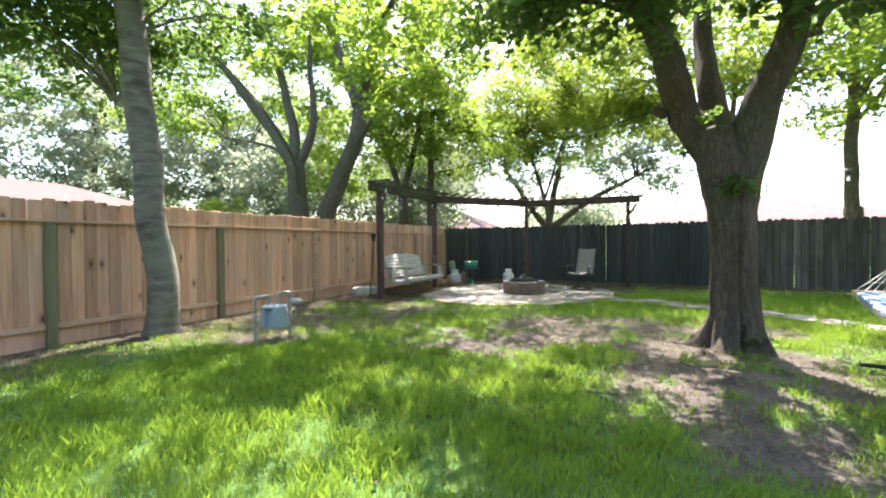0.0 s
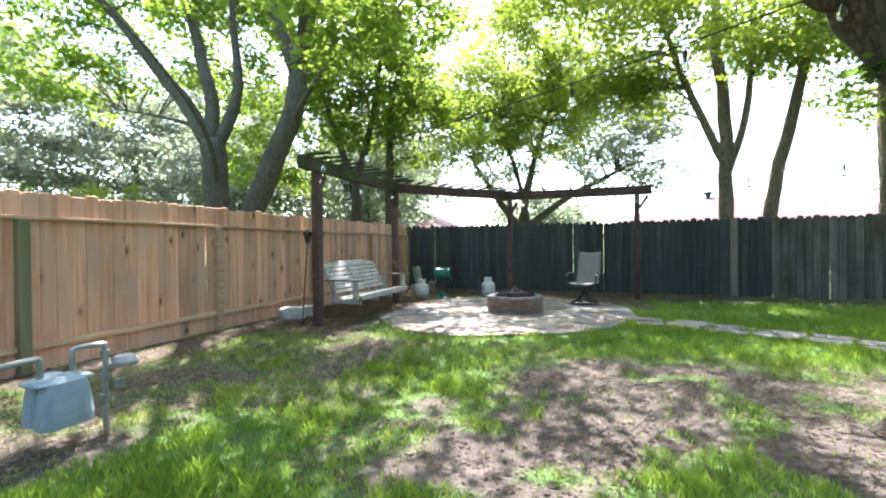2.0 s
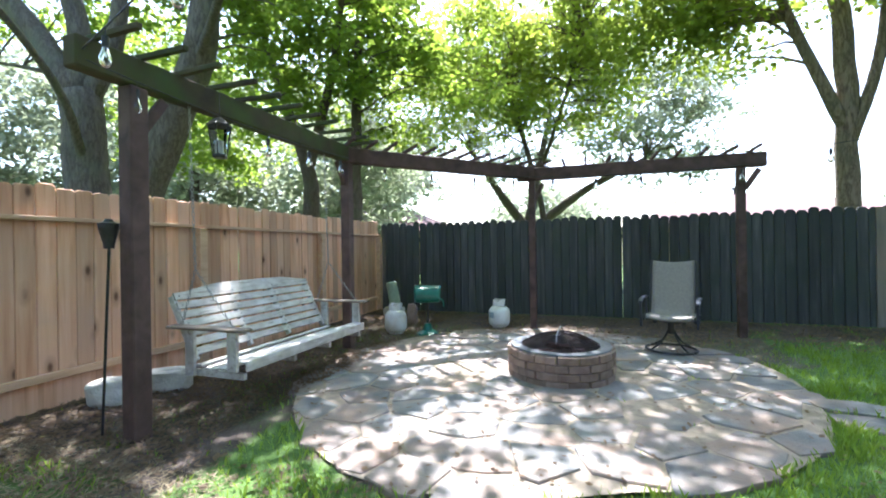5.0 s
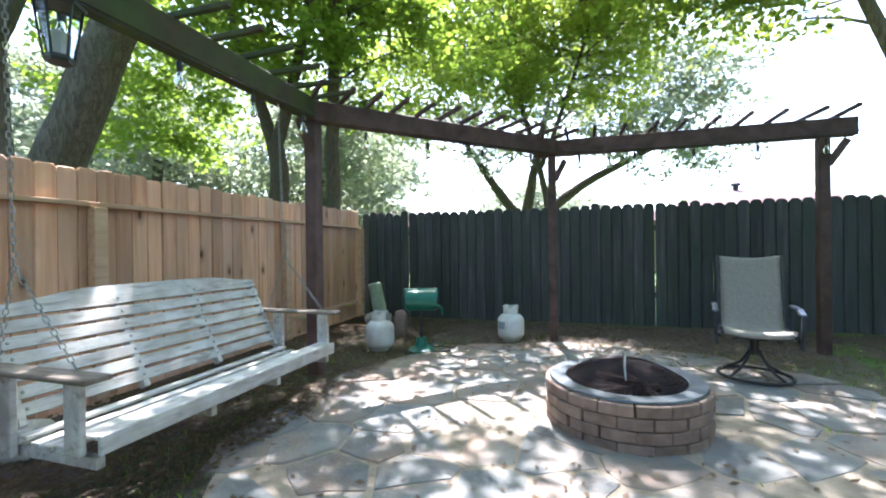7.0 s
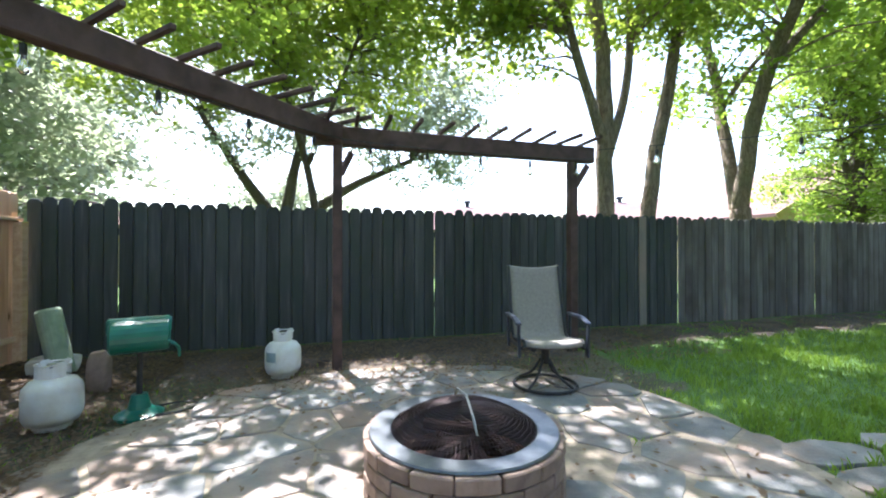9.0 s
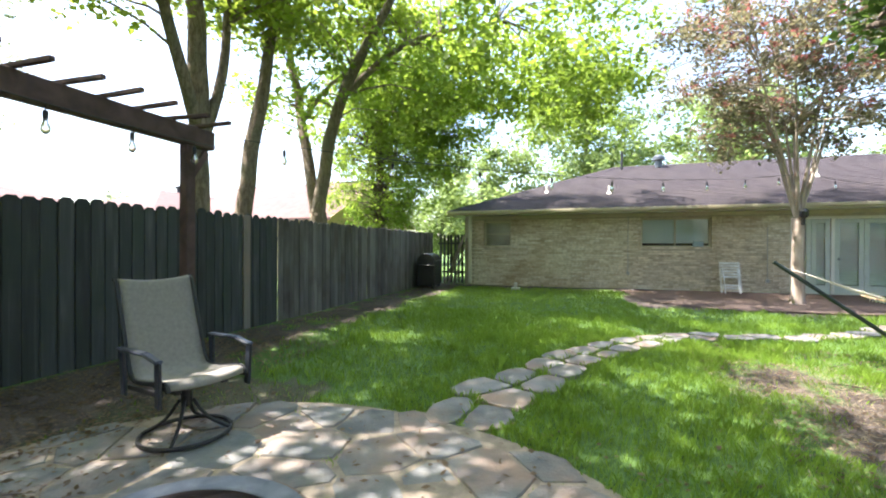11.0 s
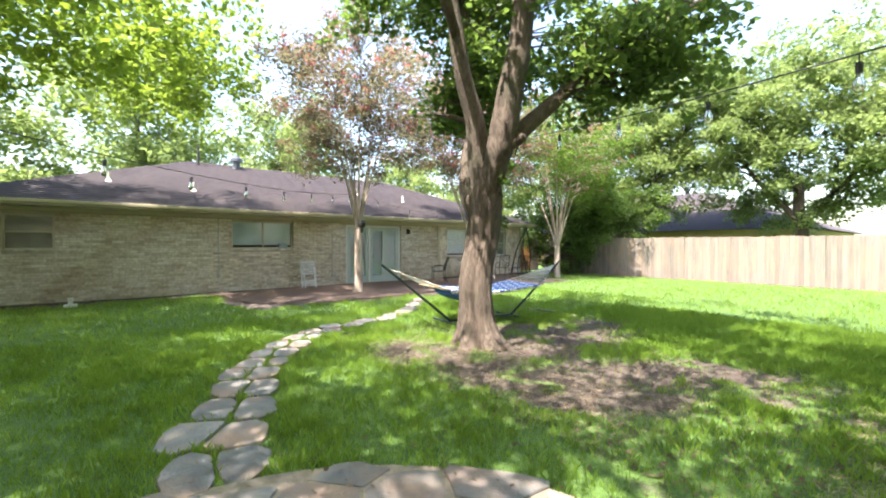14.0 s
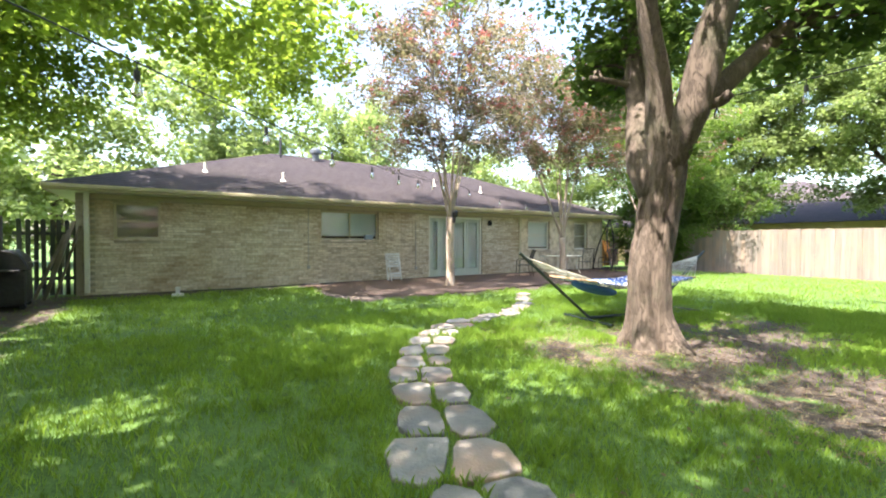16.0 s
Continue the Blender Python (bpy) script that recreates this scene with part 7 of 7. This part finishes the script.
def steps():
    rng = random.Random(5)
    p = thing("stepping_stone_path", label="winding path of flagstones sunk in the grass", category="path", kind="structure")
    stones = [(1.13, 11.40, 0.25, 0.15), (1.09, 11.10, 0.25, 0.15), (1.76, 11.27, 0.30, 0.20), (1.56, 11.03, 0.30, 0.20), (2.17, 11.04, 0.24, 0.16), (2.03, 10.76, 0.25, 0.16), (2.72, 10.80, 0.25, 0.16), (2.55, 10.54, 0.25, 0.15),
              (3.17, 10.66, 0.24, 0.14), (3.02, 10.40, 0.24, 0.14), (3.52, 10.36, 0.23, 0.15), (3.40, 10.12, 0.15, 0.12), (3.92, 10.15, 0.22, 0.14), (3.80, 9.90, 0.22, 0.14), (4.28, 9.83, 0.21, 0.14), (4.14, 9.57, 0.21, 0.14), (4.62, 9.45, 0.22, 0.15),
              (4.48, 9.24, 0.16, 0.12), (4.88, 9.08, 0.22, 0.15), (4.80, 8.78, 0.18, 0.14), (5.08, 8.66, 0.22, 0.15), (5.06, 8.26, 0.22, 0.16), (5.26, 7.88, 0.22, 0.16), (5.22, 7.44, 0.22, 0.16), (5.50, 7.10, 0.22, 0.16), (5.72, 6.66, 0.22, 0.16), (5.98, 6.36, 0.21, 0.16), (6.36, 5.98, 0.21, 0.16), (6.76, 5.62, 0.21, 0.16), (7.14, 5.24, 0.2, 0.16)]
    line = smooth_line([(x, y, 0) for x, y in STEPS], 8)

    def bounds(x, y):
        rl, rw = next((q[2], q[3]) for q in stones if q[0] == x and q[1] == y)
        i = min(range(len(line) - 1), key=lambda k: (line[k].x - x) ** 2 + (line[k].y - y) ** 2)
        d = (line[i + 1] - line[i]).normalized()
        a0 = rng.random()
        out = []
        for a in range(8):
            u, v = rl * 1.28 * math.cos(a0 + a * 0.785) * rng.uniform(0.86, 1.1), rw * 1.25 * math.sin(a0 + a * 0.785) * rng.uniform(0.86, 1.1)
            out.append((x + d.x * u - d.y * v, y + d.y * u + d.x * v))
        return out
    for poly in voronoi([q[:2] for q in stones], bounds, 0.028):
        if len(poly) >= 3:
            flag(poly, rng, p, 0.012)


patio()
steps()


# ---- paving by the house ----
def back_paving():
    bm = bmesh.new()
    pts = [(8.7, 2.0), (8.3, 5.0), (8.1, 7.6), (9.2, 8.9), (11.2, 9.2), (12.42, 9.3), (12.42, -4.5), (9.6, -4.5), (9.2, -1.0)]
    top = [bm.verts.new((x, y, 0.008)) for x, y in pts]
    bm.faces.new(top if True else top)
    bmesh.ops.recalc_face_normals(bm, faces=bm.faces)
    o = link("paving", bm, M_MULCH)
    tagged(o, "reddish brown mulch and paving strip along the house", "paving", kind="structure")


back_paving()


# ---- bricks ----
def bricks():
    """Long thin bricks: those round the corner that the walk sees best as parts, the rest joined."""
    rng = random.Random(6)
    holes = [W1, W2, DR, W3, W4]
    hgt, joint, bl = 0.068, 0.010, 0.285
    meshes = []
    for k in range(3):
        bm = bmesh.new()
        box(bm, 0, 0.032, -bl / 2 + 0.003, bl / 2 - 0.003, 0.001, hgt - joint + rng.uniform(-.002, .002), 0.003)
        me = bpy.data.meshes.new("brick")
        bm.to_mesh(me)
        bm.free()
        me.materials.append(M_BRICK)
        meshes.append(me)
    V, F = [], []
    made = 0
    rows = int(2.28 / hgt)
    for r in range(rows):
        z = r * hgt
        off = (r % 2) * bl / 2
        y = HY1 - off
        while y > 0.42:
            a, b = y - bl, y
            inside = any(h[0] - 0.001 < b and a < h[1] + 0.001 and h[2] - 0.03 < z + hgt and z < h[3] for h in holes)
            if not inside:
                px = rng.uniform(-.003, .004)
                if made < 300 and 5.2 < y < 9.4 and 0.1 < z < 1.5:
                    o = new("brick", meshes[rng.randrange(3)])
                    o.parent = HOUSE
                    o.location = (HX - 0.001 - px, (a + b) / 2, z)
                    made += 1
                else:
                    x0, x1, y0, y1, z0, z1 = HX - px, HX + 0.031, a + joint / 2, b - joint / 2, z, z + hgt - joint
                    i = len(V)
                    V += [(x, yy, zz) for x in (x0, x1) for yy in (y0, y1) for zz in (z0, z1)]
                    F += [(i, i + 1, i + 3, i + 2), (i, i + 4, i + 5, i + 1), (i + 2, i + 3, i + 7, i + 6), (i, i + 2, i + 6, i + 4), (i + 1, i + 5, i + 7, i + 3)]
            else:
                # the cut piece beside an opening
                for h in holes:
                    if h[2] - 0.03 < z + hgt and z < h[3] and h[0] < b and a < h[1]:
                        for c, d in ((a, h[0]), (h[1], b)):
                            if d - c > 0.03:
                                i = len(V)
                                V += [(x, yy, zz) for x in (HX, HX + 0.031) for yy in (c + joint / 2, d) for zz in (z, z + hgt - joint)]
                                F += [(i, i + 1, i + 3, i + 2), (i, i + 4, i + 5, i + 1), (i + 2, i + 3, i + 7, i + 6), (i, i + 2, i + 6, i + 4), (i + 1, i + 5, i + 7, i + 3)]
            y -= bl
    o = raw("brickwork", V, F, M_BRICK_RUN, HOUSE)
    o["kind"] = "stuff"
    # painted lap siding on the far bay
    bm = bmesh.new()
    for i in range(11):
        z = 0.05 + i * 0.2
        for a, b in ((HY0, W4[0]), (W4[1], W3[0]), (W3[1], 0.40)):
            box(bm, HX - 0.005, HX + 0.03, a, b, z, z + 0.195)
        for a, b in ((W4[0], W4[1]), (W3[0], W3[1])):
            if z + 0.2 <= W3[2]:
                box(bm, HX - 0.005, HX + 0.03, a, b, z, z + 0.195)
    part("siding", bm, M_BRICK, HOUSE, "cream painted far bay")
    bm = bmesh.new()
    box(bm, HX - 0.03, HX + 0.02, 0.30, 0.42, 0, 2.28, 0.004)
    part("corner_board", bm, M_TRIM, HOUSE)


def brick_run_material():
    m, n, l, b = material("cream_brick_joined", 0.9)
    g = n.new("ShaderNodeNewGeometry")
    r = ramp(n, [(0.0, (0.55, 0.455, 0.335)), (0.35, (0.67, 0.575, 0.44)), (0.75, (0.75, 0.665, 0.53)), (1.0, (0.80, 0.73, 0.61))])
    l.new(g.outputs["Random Per Island"], r.inputs[0])
    tc = n.new("ShaderNodeTexCoord").outputs["Object"]
    f = noise_node(n, l, 14, 5, tc)
    k = ramp(n, [(0.35, (0.7, 0.68, 0.64)), (0.65, (1, 1, 1))])
    l.new(f, k.inputs[0])
    c = mix(n, l, 1.0, r.outputs[0], k.outputs[0], "MULTIPLY")
    s = noise_node(n, l, 0.9, 5, tc)
    kk = ramp(n, [(0.45, (1, 1, 1)), (0.7, (0.72, 0.64, 0.55))])
    l.new(s, kk.inputs[0])
    l.new(mix(n, l, 1.0, c, kk.outputs[0], "MULTIPLY"), b.inputs["Base Color"])
    bump(n, l, b, noise_node(n, l, 60, 3, tc), 0.6, 0.006)
    return m


M_BRICK_RUN = brick_run_material()
bricks()


# ---- boards of the fences ----
def boards():
    rng = random.Random(7)
    fence_run(F_W, (-5.05, -7.7), (-5.05, 15.44), 0.139, 1.83, M_CEDAR, 0.1395, rng, ear=0.02, jit=0.014, lean=0.06, gaps=0.03)
    fence_run(F_N, (4.11, 15.5), (12.3, 15.5), 0.1405, 1.85, M_DARK_BROWN, 0.147, rng, z0=-0.05, ear=0.035, lean=0.12, jit=0.02, gaps=0.03)
    fence_run(F_N, (-5.0, 15.5), (4.11, 15.5), 0.1395, 1.85, M_DARK, 0.147, rng, z0=-0.05, ear=0.035, lean=0.05, jit=0.018, gaps=0.03)
    fence_run(F_S, (-5.0, -7.8), (13.0, -7.8), 0.14, 1.85, M_PALE, 0.1425, rng, z0=-0.05, ear=0.0, lean=0.15)
    fence_run(F_G, (12.75, 15.4), (12.75, 14.3), 0.085, 1.75, M_DARK, 0.125, rng, ear=0.02)
    bm = bmesh.new()
    for z in (0.35, 1.4):
        box(bm, 12.77, 12.81, 14.25, 15.45, z, z + 0.08)
    part("rail", bm, M_DARK, F_G)
    bm = bmesh.new()
    for z in (0.4, 1.4):
        box(bm, -5.0, 12.3, 15.515, 15.55, z, z + 0.08)
    part("rail", bm, M_DARK, F_N)
    # unseen strips added behind most seams so that no light comes through
    bm = bmesh.new()
    for a, b in ((-5.0, 4.11), (4.11, 12.3)):
        n = int((b - a) / 0.147)
        for i in range(1, n):
            if rng.random() > 0.05:
                x = a + (b - a) * i / n
                box(bm, x - 0.022, x + 0.022, 15.5105, 15.5145, -0.05, 1.74)
    part("batten", bm, M_DARK, F_N)["kind"] = "stuff"
    bm = bmesh.new()
    box(bm, 3.29, 3.43, 15.465, 15.487, -0.02, 1.79)
    part("patch_board", bm, M_PALE, F_N, "pale grey replacement board")


boards()


# ---- grass ----
def grass():
    """Blades by density, finer where the walk passes."""
    nr = np.random.default_rng(9)
    zones = [(-5, 12.4, -7.8, 15.4, 200, 0.07, 0.010), (3, 12.4, 0, 15.0, 600, 0.06, 0.008), (-5, 6.5, 3, 13.5, 1300, 0.062, 0.005),
             (-3.0, 3.4, 2.0, 7.8, 3400, 0.078, 0.0052), (0.0, 5.0, 8.2, 12.0, 2000, 0.058, 0.0045)]
    Vs, Ts, base = [], [], 0
    for x0, x1, y0, y1, dens, h, w in zones:
        n = int((x1 - x0) * (y1 - y0) * dens)
        x, y = nr.uniform(x0, x1, n), nr.uniform(y0, y1, n)
        g = grass_cover(x, y)
        tuft = vnoise(x, y, 5.5, 11)
        keep = nr.random(n) < g * (0.45 + 0.8 * tuft)
        x, y, g, tuft = x[keep], y[keep], g[keep], tuft[keep]
        free = np.ones(len(x), bool)
        for poly in FLAGS:
            P = np.array(poly)
            c = P.mean(0)
            near = np.nonzero((np.abs(x - c[0]) < 0.6) & (np.abs(y - c[1]) < 0.6))[0]
            if len(near) == 0:
                continue
            inside = np.zeros(len(near), bool)
            px, py = x[near], y[near]
            for (ax, ay), (bx, by) in zip(P, np.roll(P, -1, 0)):
                hit = ((ay > py) != (by > py)) & (px < (bx - ax) * (py - ay) / (by - ay + 1e-12) + ax)
                inside ^= hit
            free[near[inside]] = False
        x, y, g, tuft = x[free], y[free], g[free], tuft[free]
        n = len(x)
        hh = h * (0.45 + 0.9 * nr.random(n)) * (0.45 + 0.65 * g) * (0.6 + 0.8 * tuft)
        a = nr.uniform(0, 2 * np.pi, n)
        lean = hh * nr.uniform(0.08, 0.6, n)
        b = nr.uniform(0, 2 * np.pi, n)
        z = np.full(n, -0.02)
        ww = w * (0.7 + 0.7 * nr.random(n))
        p0 = np.stack([x - np.cos(a) * ww / 2, y - np.sin(a) * ww / 2, z], 1)
        p1 = np.stack([x + np.cos(a) * ww / 2, y + np.sin(a) * ww / 2, z], 1)
        mx, my = x + np.cos(b) * lean * 0.35, y + np.sin(b) * lean * 0.35
        p2 = np.stack([mx + np.cos(a) * ww * 0.4, my + np.sin(a) * ww * 0.4, z + hh * 0.62], 1)
        p3 = np.stack([x + np.cos(b) * lean, y + np.sin(b) * lean, z + hh], 1)
        V = np.stack([p0, p1, p2, p3], 1).reshape(-1, 3)
        i = np.arange(n)[:, None] * 4 + base
        Ts.append(np.concatenate([i + np.array([0, 1, 2]), i + np.array([0, 2, 3])]))
        Vs.append(V)
        base += len(V)
    o = tri_mesh("grass", np.concatenate(Vs), np.concatenate(Ts), M_GRASS)
    tagged(o, "lush green lawn grass, thin in the shade", "grass", kind="stuff")


grass()


def litter(name, patches, mat, label, lift, seed):
    """Dry leaves or straw strewn over patches: x0, x1, y0, y1, how many."""
    nr = np.random.default_rng(seed)
    p = np.concatenate([np.stack([nr.uniform(x0, x1, n), nr.uniform(y0, y1, n), np.full(n, 0.004)], 1) for x0, x1, y0, y1, n in patches])
    n = len(p)
    a = nr.uniform(0, 2 * np.pi, n)
    L, W = nr.uniform(0.012, 0.05, n) * lift[0], nr.uniform(0.003, 0.014, n) * lift[1]
    u = np.stack([np.cos(a), np.sin(a), nr.uniform(-.1, .3, n)], 1) * L[:, None]
    s = np.stack([-np.sin(a), np.cos(a), nr.uniform(0.0, .5, n)], 1) * W[:, None]
    on = np.hypot(p[:, 0] - PATIO_C[0], p[:, 1] - PATIO_C[1]) < PATIO_R
    p[:, 2] += np.where(on, 0.022, 0.0)
    V = np.stack([p, p + u * 0.5 + s, p + u, p + u * 0.5 - s], 1).reshape(-1, 3)
    V[:, 2] = np.maximum(V[:, 2], -0.01)
    i = np.arange(n)[:, None] * 4
    o = tri_mesh(name, V, np.concatenate([i + np.array([0, 1, 2]), i + np.array([0, 2, 3])]), mat)
    tagged(o, label, "leaf litter", kind="stuff")


litter("leaf_litter", ((-4.95, -3.2, 8.8, 15.3, 20000), (-3.6, 3, 13.5, 15.4, 7000), (-4.95, -1.6, 6.3, 9.4, 5000), (-4.95, -3.6, 3, 6.4, 2600), (-5, 12, 14.3, 15.4, 4000), (-1.5, 4.5, 4.0, 9.2, 10000), (8.2, 12.3, -4, 9, 3000), (-4, 8, 2, 12, 700), (-3.4, 1.0, 9.4, 13.8, 900), (-3.4, 1.2, 12.8, 13.9, 900)),
       M_LITTER, "scattered dry brown leaves on the ground", (1.25, 1.2), 10)
litter("straw", ((-4.9, -2.6, 5.0, 9.2, 22000), (-4.9, -3.4, 2.0, 5.4, 5000), (-2.6, -1.4, 6.6, 9.0, 6000), (-0.5, 3.6, 7.6, 9.2, 5000)),
       M_STRAW, "dry pale grass clippings strewn over bare soil", (1.9, 0.28), 12)
